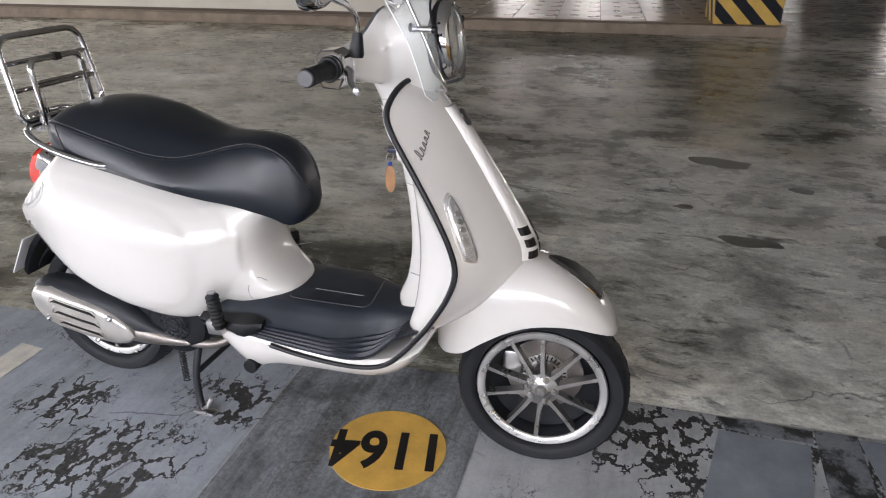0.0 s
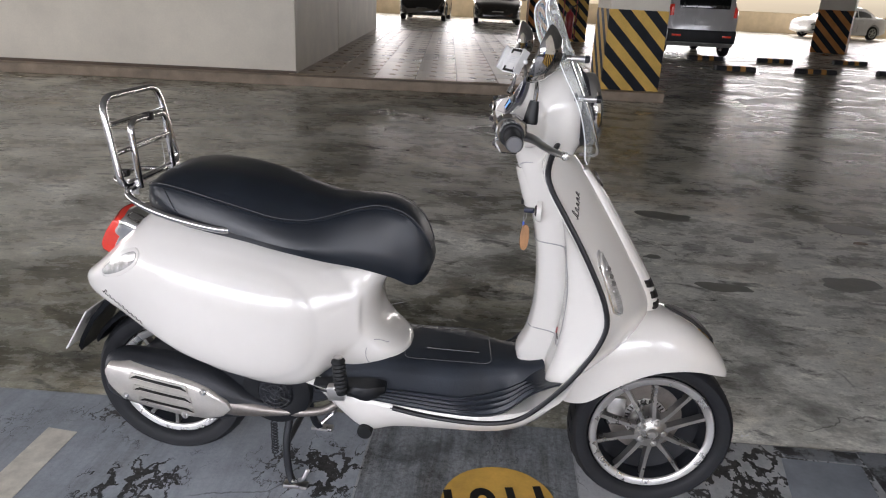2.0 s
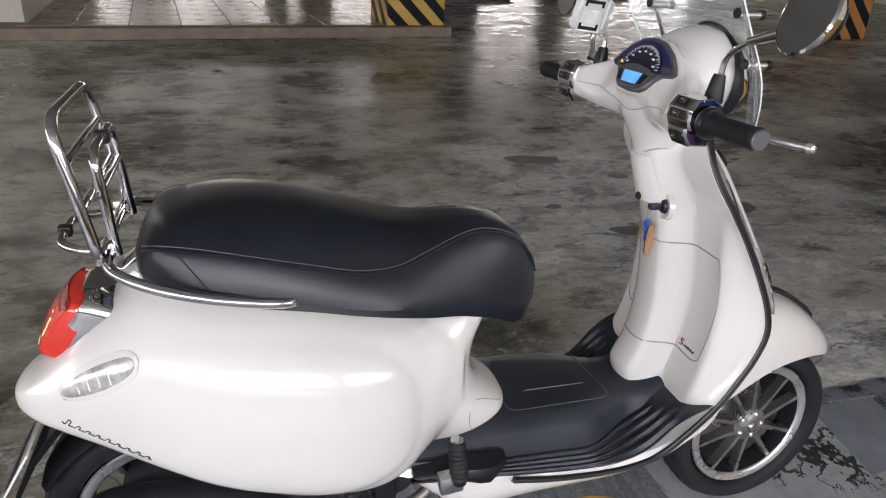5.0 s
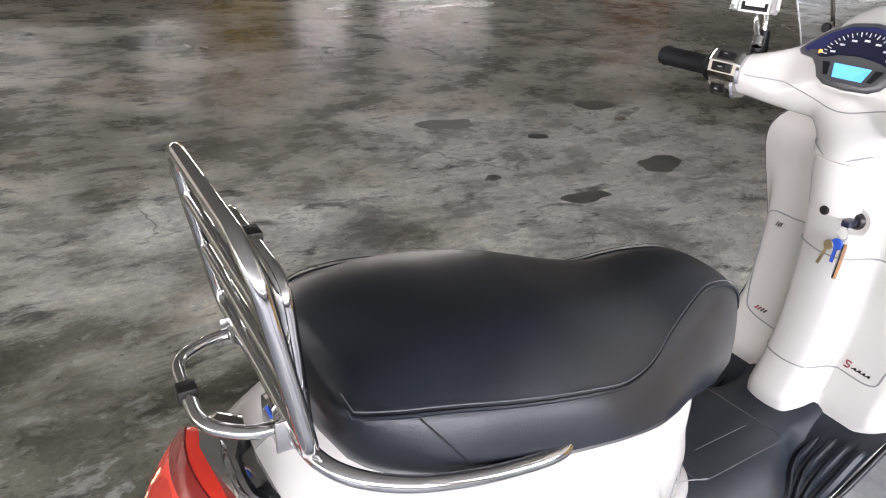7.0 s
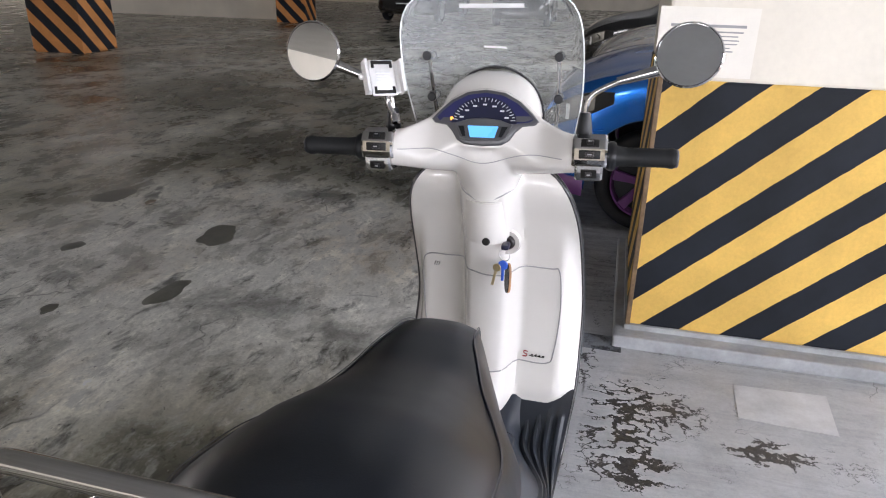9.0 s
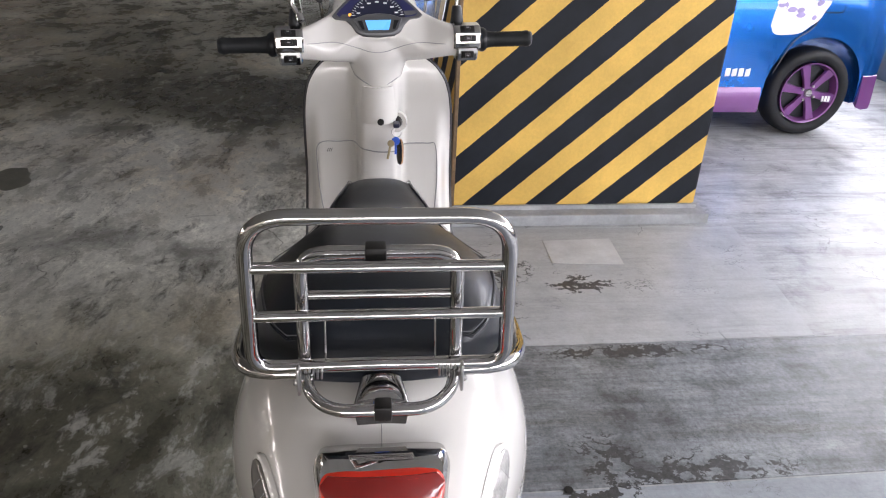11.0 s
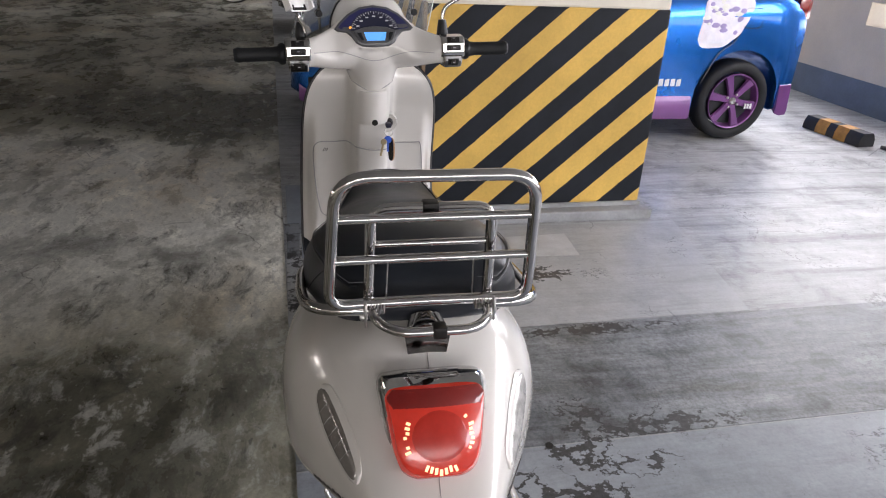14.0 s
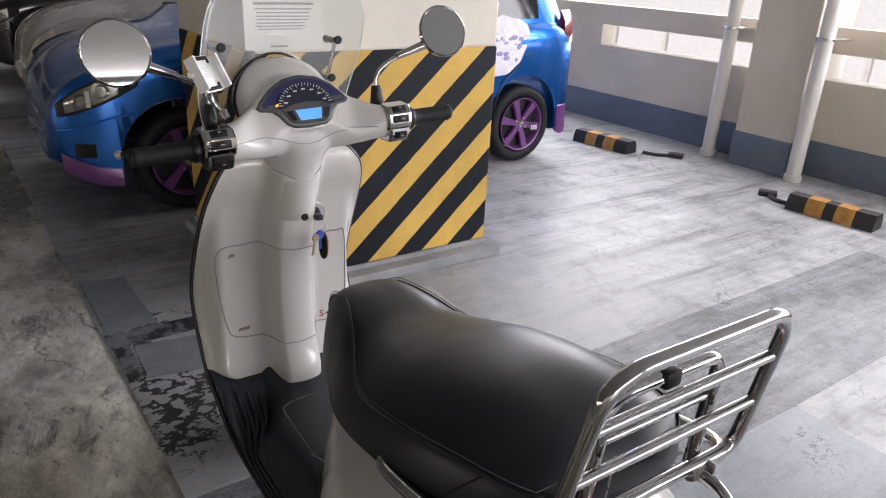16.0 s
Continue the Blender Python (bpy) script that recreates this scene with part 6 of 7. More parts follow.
part("lower_panel", slab([(0.055, -0.014), (0.030, -0.006), (0.0, -0.003), (-0.030, -0.006), (-0.055, -0.014), (-0.044, -0.040), (-0.03, -0.047), (0.03, -0.047), (0.044, -0.040)], lambda u, v, h: dash_at(u, v, h + 0.0055), 0.003, 0.001), GUNMETAL, dash, "grey lower panel", m=STEER)
part("display", slab([(0.029, -0.019), (-0.029, -0.019), (-0.023, -0.041), (0.023, -0.041)], lambda u, v, h: dash_at(u, v, h + 0.0085), 0.0008), LCD, dash, "lit pale blue display", False, m=STEER)
for s in (-1, 1):
    part("button", slab([(s * 0.047, -0.020), (s * 0.036, -0.020), (s * 0.031, -0.040), (s * 0.037, -0.040)], lambda u, v, h: dash_at(u, v, h + 0.0085), 0.003), PLASTIC, dash, "black button", False, m=STEER)
part("warning_lamp", moved(disc(0.0035, 0.002, 12, "x"), Matrix.Translation(dash_at(-0.062, -0.004, 0.006))), surface("amber warning light", (0.9, 0.35, 0.05), 0.4, emit=1.0), dash, "amber warning light", m=STEER)

for s in (-1, 1):
    B = STEER @ pose(0.889, 0, 1.062)
    def hull(y0, y1, prof):
        e = 0.004
        return loft([[Vector((x * (0.9 if y in (y0, y1) else 1), s * y, z * (0.93 if y in (y0, y1) else 1))) for x, z in prof] for y in (y0, y0 + e, y1 - e, y1)])
    upper = [(-0.030, -0.014), (0.020, -0.020), (0.034, -0.004), (0.030, 0.026), (0.008, 0.038), (-0.020, 0.036), (-0.034, 0.020), (-0.036, 0.0)]
    lower = [(-0.034, -0.012), (-0.034, -0.024), (-0.022, -0.042), (0.014, -0.044), (0.026, -0.020), (0.020, -0.010)]
    sw = part("switch_block", joined(hull(0.168, 0.230, upper), hull(0.174, 0.224, lower)), CHROME, scooter, "chrome switch block", angle=25, m=B)
    for z, x, w, hh, tilt in ((0.029, -0.027, 0.016, 0.007, 35), (0.010, -0.036, 0.019, 0.0075, 4), (-0.026, -0.0335, 0.014, 0.008, -20)):
        part("switch_well", moved(box(-0.002, -w, -hh, 0.003, w, hh, 0.001), pose(x, s * 0.199, z, 0, tilt, 0)), INK, sw, "black switch recess", m=B)
        part("switch", moved(box(-0.006, -w * 0.4, -hh * 0.6, 0.0, w * 0.4, hh * 0.6, 0.0015), pose(x, s * 0.199, z, 0, tilt + 12, 0)), PLASTIC if s > 0 else BADGE, sw, "black switch", m=B)
        part("switch_mark", moved(box(-0.0068, -w * 0.2, -0.001, -0.0055, w * 0.2, 0.001), pose(x, s * 0.199, z, 0, tilt + 12, 0)), GREYPRINT, sw, "", m=B)
    # collar between block and grip, and the clamp of the lever
    part("grip_flange", moved(lathe([(0, -0.008), (0.024, -0.008), (0.027, -0.003), (0.027, 0.003), (0.023, 0.009), (0, 0.009)], 28), pose(0, s * 0.238, 0)), PLASTIC, sw, "black flange", m=B)
    grip = part("grip", lathe([(0.0, s * 0.350), (0.0165, s * 0.350), (0.0185, s * 0.346), (0.0185, s * 0.342)] + [q for k in range(9) for q in ((0.0175, s * (0.336 - 0.008 * k)), (0.0168, s * (0.332 - 0.008 * k)))] + [(0.0175, s * 0.262), (0.019, s * 0.250), (0.021, s * 0.244), (0, s * 0.244)], 24), RUBBER, scooter, "black ribbed rubber grip", m=B)
    part("end_cap", moved(disc(0.0165, 0.006, 24), pose(0, s * 0.352, 0)), GUNMETAL if s < 0 else PLASTIC, grip, "grey bar end", m=B)
    lv = spline([(0.028, s * 0.215, -0.004), (0.048, s * 0.24, -0.006), (0.066, s * 0.285, -0.012), (0.086, s * 0.325, -0.016), (0.102, s * 0.350, -0.018)], 5)
    lever = part("brake_lever", tube(lv, [0.011 - 0.0055 * i / (len(lv) - 1) for i in range(len(lv))], 10), STEEL if s < 0 else ENGINE, scooter, "curved brake lever with a ball end", m=B)
    part("ball", moved(lathe([(0, -0.009), (0.006, -0.007), (0.009, 0), (0.006, 0.007), (0, 0.009)], 14), Matrix.Translation(lv[-1])), ALLOYLIP, lever, "bright ball end", m=B)
    # mirror
    boot = lathe([(0, 0.0), (0.015, 0.0), (0.0165, 0.006), (0.012, 0.040), (0.010, 0.050), (0, 0.050)], 18, "z")
    mir = part("mirror", moved(boot, pose(0.930, s * 0.186, 1.082, 0, 6, 0)), PLASTIC, scooter, "round chrome mirror on a bent stem", m=STEER)
    part("stem", tube(rounded([(0.936, s * 0.186, 1.124), (0.938, s * 0.190, 1.162), (0.935, s * 0.232, 1.186), (0.930, s * (0.298 if s > 0 else 0.318), 1.212)], 0.02), 0.0052, 10), CHROME, mir, "chrome stem", m=STEER)
    part("collar", tube([(0.934, s * 0.240, 1.190), (0.930, s * (0.295 if s > 0 else 0.315), 1.212)], [0.007, 0.011], 12), CHROME, mir, "chrome collar", m=STEER)
    MM = STEER @ pose(0.925, s * (0.340 if s > 0 else 0.358), 1.238, 0, 7 if s > 0 else 20, -6 if s > 0 else -9)
    part("mirror_shell", lathe([(0.0, 0.040), (0.02, 0.037), (0.042, 0.024), (0.056, 0.006), (0.058, -0.003), (0.0555, -0.006), (0.0545, -0.003), (0.052, -0.002)], 40, "x"), CHROME, mir, "chrome mirror shell", m=MM)
    part("mirror_glass", moved(disc(0.0548, 0.004, 40, "x", 0.001), pose(-0.0035, 0, 0)), MIRROR, mir, "mirror glass", m=MM)

# windscreen: a clear curved sheet with a notch over the headlamp
def screen_x(y, z):
    return hermite([(0.985, 1.103), (1.05, 1.107), (1.12, 1.093), (1.19, 1.056), (1.25, 1.024), (1.30, 1.001), (1.35, 0.976)], z)[0] - 1.9 * y * y


def screen_sheet(z0, z1, lo, hi, rows, cols=16, t=0.002):
    rings = []
    for i in range(rows + 1):
        z = z0 + (z1 - z0) * i / rows
        ys = [lo(z) + (hi(z) - lo(z)) * k / cols for k in range(cols + 1)]
        rings.append([Vector((screen_x(y, z), y, z)) for y in ys] + [Vector((screen_x(y, z) - t, y, z)) for y in ys[::-1]])
    return loft(rings)


def screen_half(z):
    return hermite([(0.985, 0.118), (1.0, 0.140), (1.06, 0.164), (1.15, 0.177), (1.24, 0.176), (1.30, 0.166), (1.335, 0.140), (1.352, 0.095)], z)[0]


def notch(z):
    return 0.098 * math.sqrt(max(0.0, 1 - max(0, (z - 1.095) / 0.105) ** 2))


ws = part("windscreen", joined(screen_sheet(1.1985, 1.352, lambda z: -screen_half(z), screen_half, 14), screen_sheet(0.985, 1.1985, lambda z: notch(z), screen_half, 18, 8), screen_sheet(0.985, 1.1985, lambda z: -screen_half(z), lambda z: -notch(z), 18, 8)), GLASS, scooter, "clear curved acrylic windscreen", angle=60, m=STEER)
ws.visible_shadow = False
edge = [(screen_x(screen_half(z), z), screen_half(z), z) for z in [0.985 + 0.367 * k / 24 for k in range(25)]]
edge = [(x, -y, z) for x, y, z in edge] + [(x, y, z) for x, y, z in edge[::-1]]
part("polished_edge", tube(edge, 0.0014, 6), surface("pale polished acrylic edge", (0.82, 0.85, 0.84), 0.4, fine=300), ws, "pale polished edge", m=STEER)
part("notch_trim", tube([(screen_x(0.098 * math.sin(a), 1.095 + 0.105 * math.cos(a)), 0.098 * math.sin(a), 1.095 + 0.105 * math.cos(a)) for a in [radians(-95 + 190 * k / 30) for k in range(31)]], 0.003, 6), TRIMGREY, ws, "dark notch trim", m=STEER)
part("sticker", slab([(-0.062, 0), (0.062, 0), (0.062, 0.008), (-0.062, 0.008)], lambda u, v, h: Vector((screen_x(u, 1.315 + v) - 0.0035 - h, u, 1.315 + v)), 0.0006), WHITEMARK, ws, "thin white strip", False, m=STEER)
part("screen_mark", slab([(-0.026, 0), (0.02, 0.002), (0.02, 0.006), (-0.024, 0.004)], lambda u, v, h: Vector((screen_x(u, 1.237 + v) - 0.0035 - h, u, 1.237 + v)), 0.0006), WHITEMARK, ws, "small pale mark", False, m=STEER)
for s in (-1, 1):
    rod = [(1.068, s * 0.05, 0.995), (1.10, s * 0.09, 1.005), (1.09, s * 0.120, 1.045), (1.062, s * 0.128, 1.115), (1.012, s * 0.130, 1.22)]
    st = sp("screen_stay", tube(spline(rod, 8), 0.0042, 10), CHROME, "thin chrome windscreen stay", steer=True)
    for x, z in ((1.012, 1.222), (1.048, 1.136)):
        part("clamp", joined(moved(lathe([(0, -0.02), (0.007, -0.02), (0.007, 0.02), (0, 0.02)], 14, "x"), pose(x + 0.012, s * 0.130, z)), moved(disc(0.0075, 0.010, 18, "x"), pose(x - 0.008, s * 0.130, z))), STEEL, st, "small round clamp", m=STEER)
        part("clamp_knob", moved(disc(0.0085, 0.012, 18, "x"), pose(x + 0.036, s * 0.130, z)), PLASTIC, st, "black clamp knob", m=STEER)
        part("clamp_cap", moved(disc(0.0092, 0.006, 18, "x"), pose(x - 0.016, s * 0.130, z + 0.003)), PLASTIC, st, "black clamp cap", m=STEER)

# phone mount on the left stem
PH = scooter.matrix_world @ STEER @ pose(0.906, 0.197, 1.192, 4, 28, 40) @ Matrix.Scale(0.88, 4)
phone = empty("phone_mount", PH)
part("back_plate", box(-0.006, -0.029, -0.040, 0.0, 0.029, 0.040, 0.003), HOLDER, phone, "silver back plate")
for s in (-1, 1):
    part("rubber_pad", joined(box(-0.0085, -0.022, s * 0.033 - 0.004, -0.005, 0.022, s * 0.033 + 0.004, 0.001), box(-0.0085, -0.024, s * 0.029 - 0.008, -0.005, -0.018, s * 0.029 + 0.008, 0.001), box(-0.0085, 0.018, s * 0.029 - 0.008, -0.005, 0.024, s * 0.029 + 0.008, 0.001)), INK, phone, "black rubber pad")
    part("jaw", loft([[Vector((x, s * y, z)) for x, y in ((-0.022, 0.037), (-0.022, 0.043), (0.004, 0.043), (0.004, 0.030), (-0.004, 0.030), (-0.006, 0.037))] for z in (-0.036, -0.032, 0.032, 0.036)]), HOLDER, phone, "folding side jaw", angle=30)
    part("knob", moved(disc(0.007, 0.010, 14, "y"), pose(0.0, s * 0.047, 0.004)), HOLDER, phone, "side knob")
for k in range(4):
    part("emboss", box(-0.0075, -0.016 + 0.002 * k, 0.010 - 0.006 * k, -0.0055, 0.016, 0.0125 - 0.006 * k), surface("pale print", (0.72, 0.72, 0.72), 0.5), phone)
part("foot", joined(tube(spline([(0.006, -0.004, -0.02), (0.022, -0.012, -0.045), (0.020, -0.022, -0.078)], 6), 0.006, 10), moved(disc(0.011, 0.02, 18, "z"), pose(0.02, -0.024, -0.085))), CHROME, phone, "chrome bent foot")
tagged(phone, "silver aluminium phone mount clamped to the mirror stem", "phone mount")

# keys hanging from the lock
q = inner(-0.045, 0.847, 0.0)
KM = scooter.matrix_world
keys = empty("key_ring", KM @ Matrix.Translation(q))
part("key_head", moved(box(-0.030, -0.008, -0.006, -0.004, 0.008, 0.006, 0.003), Matrix()), surface("dark navy key grip", (0.010, 0.012, 0.035), 0.35), keys, "dark navy key in the lock")
part("ring", tube([(-0.026 + 0.004 * math.sin(a), 0.012 * math.sin(a), -0.018 + 0.012 * math.cos(a)) for a in [2 * math.pi * k / 20 for k in range(20)]], 0.0011, 6, True), STEEL, keys, "split ring")
part("blue_key", joined(moved(disc(0.011, 0.005, 18, "x"), pose(-0.028, 0.002, -0.040)), box(-0.0295, -0.001, -0.075, -0.0265, 0.005, -0.048, 0.0006)), KEYBLUE, keys, "blue plastic key head")
part("brass_key", moved(joined(disc(0.009, 0.003, 18, "x"), box(-0.001, -0.003, -0.042, 0.001, 0.003, -0.006, 0.0005)), pose(-0.032, 0.014, -0.045, 12, 0, 0)), BRASS, keys, "small brass key")
part("leather_fob", slab(oval(0, -0.070, 0.0125, 0.034, 22, 2.4), lambda u, v, h: Vector((-0.024 + u * 0.85 + h * 0.5, -0.008 + u * 0.5 - h * 0.85, v)), 0.005, 0.001), FOB, keys, "tan leather fob")
part("fob_back", slab(oval(0, -0.070, 0.0120, 0.0335, 22, 2.4), lambda u, v, h: Vector((-0.0242 + u * 0.85 - h * 0.5, -0.0076 + u * 0.5 + h * 0.85, v)), 0.002, 0.0005), surface("dark glossy fob back", (0.015, 0.012, 0.011), 0.18, fine=200), keys, "dark glossy back of the fob")
tagged(keys, "bunch of keys with a tan fob hanging from the ignition", "keys")

# ---- chrome luggage rack ----
outer = rounded([(-0.050, -0.088, 0.858), (-0.050, -0.152, 0.856), (-0.090, -0.138, 1.072), (-0.090, 0.138, 1.072), (-0.050, 0.152, 0.856), (-0.050, 0.088, 0.858)], 0.048, 8)
rack = sp("luggage_rack", tube(outer + [Vector((-0.050, 0.0, 0.858))], 0.0088, 14, True), CHROME, "folding chrome tube luggage rack")
for z in (1.007, 0.938):
    t = (z - 0.856) / 0.216
    x, y = -0.050 - 0.040 * t, 0.152 - 0.014 * t
    part("cross_bar", tube([(x, -y, z), (x, y, z)], 0.0068, 12), CHROME, rack, m=None)
part("inner_loop", tube(rounded([(-0.036, -0.092, 0.842), (-0.050, -0.088, 1.010), (-0.050, 0.088, 1.010), (-0.036, 0.092, 0.842)], 0.03, 6), 0.0084, 12), CHROME, rack, "inner folding loop")
part("inner_bar", tube([(-0.043, -0.089, 0.952), (-0.043, 0.089, 0.952)], 0.0055, 10), CHROME, rack)
part("base_loop", tube(rounded([(-0.046, -0.087, 0.850), (-0.085, -0.086, 0.848), (-0.128, -0.058, 0.852), (-0.128, 0.058, 0.852), (-0.085, 0.086, 0.848), (-0.046, 0.087, 0.850)], 0.035, 6), 0.0075, 12), CHROME, rack, "rear supporting loop")
for s in (-1, 1):
    part("side_rail", tube(spline([(-0.048, s * 0.09, 0.846), (-0.043, s * 0.140, 0.845), (-0.018, s * 0.170, 0.836), (0.03, s * 0.187, 0.820), (0.09, s * 0.194, 0.804), (0.15, s * 0.196, 0.792), (0.205, s * 0.194, 0.783), (0.234, s * 0.182, 0.779), (0.240, s * 0.150, 0.778)], 6), 0.0092, 12), CHROME, rack, "chrome side rail beside the saddle")
    part("hinge_spring", tube([(-0.050 + 0.012 * math.cos(k * 0.9), s * (0.068 + 0.0007 * k), 0.852 + 0.012 * math.sin(k * 0.9)) for k in range(32)], 0.0016, 5), STEEL, rack, "coil spring at the hinge")
    part("hinge_plate", joined(moved(box(-0.016, -0.002, -0.022, 0.014, 0.002, 0.016, 0.0015), pose(-0.052, s * 0.098, 0.848)), moved(disc(0.006, 0.012, 12), pose(-0.05, s * 0.1, 0.835))), STEEL, rack, "steel hinge plate")
    part("spring_wire", tube([(-0.046, s * 0.066, 0.865), (-0.05, s * 0.064, 0.93)], 0.0012, 5), STEEL, rack)
part("rubber_clip", moved(box(-0.011, -0.012, -0.010, 0.011, 0.012, 0.010, 0.003), pose(-0.050, 0.004, 1.010)), INK, rack, "black rubber clip")
part("rubber_clip", moved(box(-0.0105, -0.010, -0.0095, 0.0105, 0.010, 0.0095, 0.003), pose(-0.128, -0.002, 0.853)), INK, rack, "black rubber clip")



# ---- parked cars: x ahead, y to the left, origin on the ground amid the axles ----
HATCH = [(-1.76, 0.62, 0.66, 0.62, 0.50), (-1.735, 0.78, 0.84, 0.70, 0.56), (-1.68, 0.93, 1.04, 0.745, 0.59), (-1.58, 0.985, 1.32, 0.77, 0.585), (-1.45, 1.0, 1.455, 0.785, 0.585), (-1.1, 0.99, 1.52, 0.795, 0.60), (-0.5, 0.965, 1.545, 0.80, 0.61), (0.0, 0.95, 1.54, 0.80, 0.61),
         (0.3, 0.94, 1.50, 0.80, 0.60), (0.6, 0.935, 1.33, 0.80, 0.60), (0.88, 0.93, 1.11, 0.795, 0.62), (1.08, 0.915, 0.985, 0.785, 0.66), (1.4, 0.87, 0.92, 0.765, 0.66), (1.65, 0.79, 0.83, 0.73, 0.62), (1.79, 0.69, 0.73, 0.66, 0.55), (1.87, 0.55, 0.60, 0.56, 0.45), (1.89, 0.44, 0.48, 0.46, 0.38)]
BOXY = [(-1.92, 0.60, 0.64, 0.72, 0.6), (-1.90, 0.85, 0.95, 0.80, 0.66), (-1.84, 1.02, 1.30, 0.86, 0.68), (-1.72, 1.06, 1.60, 0.885, 0.69), (-1.3, 1.05, 1.69, 0.90, 0.70), (-0.4, 1.03, 1.71, 0.905, 0.70), (0.3, 1.02, 1.68, 0.905, 0.69), (0.75, 1.01, 1.45, 0.90, 0.69), (1.1, 1.0, 1.16, 0.895, 0.72), (1.35, 0.98, 1.06, 0.885, 0.76), (1.8, 0.93, 0.98, 0.86, 0.76), (2.1, 0.86, 0.9, 0.81, 0.7), (2.24, 0.72, 0.76, 0.74, 0.62), (2.30, 0.52, 0.56, 0.64, 0.52), (2.31, 0.44, 0.48, 0.56, 0.48)]
SEDAN = [(-2.1, 0.60, 0.64, 0.70, 0.58), (-2.06, 0.86, 0.90, 0.78, 0.66), (-1.9, 0.95, 1.0, 0.83, 0.68), (-1.5, 0.97, 1.06, 0.86, 0.66), (-1.15, 0.965, 1.26, 0.87, 0.60), (-0.7, 0.96, 1.42, 0.875, 0.60), (-0.1, 0.945, 1.455, 0.88, 0.61), (0.3, 0.94, 1.41, 0.88, 0.60), (0.7, 0.93, 1.2, 0.875, 0.62), (1.05, 0.92, 0.99, 0.87, 0.68), (1.5, 0.86, 0.90, 0.85, 0.70), (1.9, 0.78, 0.81, 0.80, 0.66), (2.1, 0.66, 0.70, 0.72, 0.60), (2.18, 0.50, 0.54, 0.62, 0.5), (2.19, 0.43, 0.46, 0.54, 0.46)]


def car_wheel(parent, cx, cy, R, side, mat, spokes):
    m = pose(cx, cy, R)
    r = R * 0.66
    w = part("wheel", lathe([(r, side * 0.085), (r + 0.008, side * 0.088), (r + 0.008, side * 0.070), (r * 0.97, side * 0.05), (r * 0.95, -side * 0.08), (r * 0.90, -side * 0.08), (r * 0.92, side * 0.05)], 36, "y", True), mat, parent, "painted wheel rim", m=m)
    sec = [(r + 0.006 + (R - r - 0.006) * 0.5 * (1 + math.copysign(abs(math.cos(a)) ** 0.7, math.cos(a))), 0.088 * math.copysign(abs(math.sin(a)) ** 0.7, math.sin(a))) for a in [2 * math.pi * k / 16 for k in range(16)]]
    part("tyre", lathe(sec, 44, "y", True), TYREWALL, w, "grey-black tyre", m=m)
    part("drum", moved(disc(r * 0.92, 0.02, 32), pose(0, side * 0.02, 0)), ENGINE, w, "dark brake behind the spokes", m=m)
    for k in range(spokes):
        a = 2 * math.pi * k / spokes + 0.2
        c, s = math.cos(a), math.sin(a)

        def at(q, o, y):
            return Vector((q * c - o * s, side * y, q * s + o * c))
        part("spoke", loft([[at(q, -h, y - 0.02), at(q, h, y - 0.02), at(q, h * 0.8, y), at(q, -h * 0.8, y)] for q, h, y in ((0.02, 0.024, 0.070), (r * 0.5, 0.024, 0.076), (r * 0.97, 0.034, 0.078))]), mat, w, "", angle=30, m=m)
    part("hub_cap", moved(lathe([(0, 0.014), (0.022, 0.012), (0.028, 0.0)], 24), m @ pose(0, side * 0.075, 0) @ Matrix.Diagonal((1, side, 1, 1))), STEEL, w, "round hub cap")
    for k in range(4):
        a = math.pi / 2 * k + 0.5
        part("wheel_nut", moved(disc(0.009, 0.014, 8), pose(0.05 * math.cos(a), side * 0.076, 0.05 * math.sin(a))), STEEL, w, "", m=m)
    return w


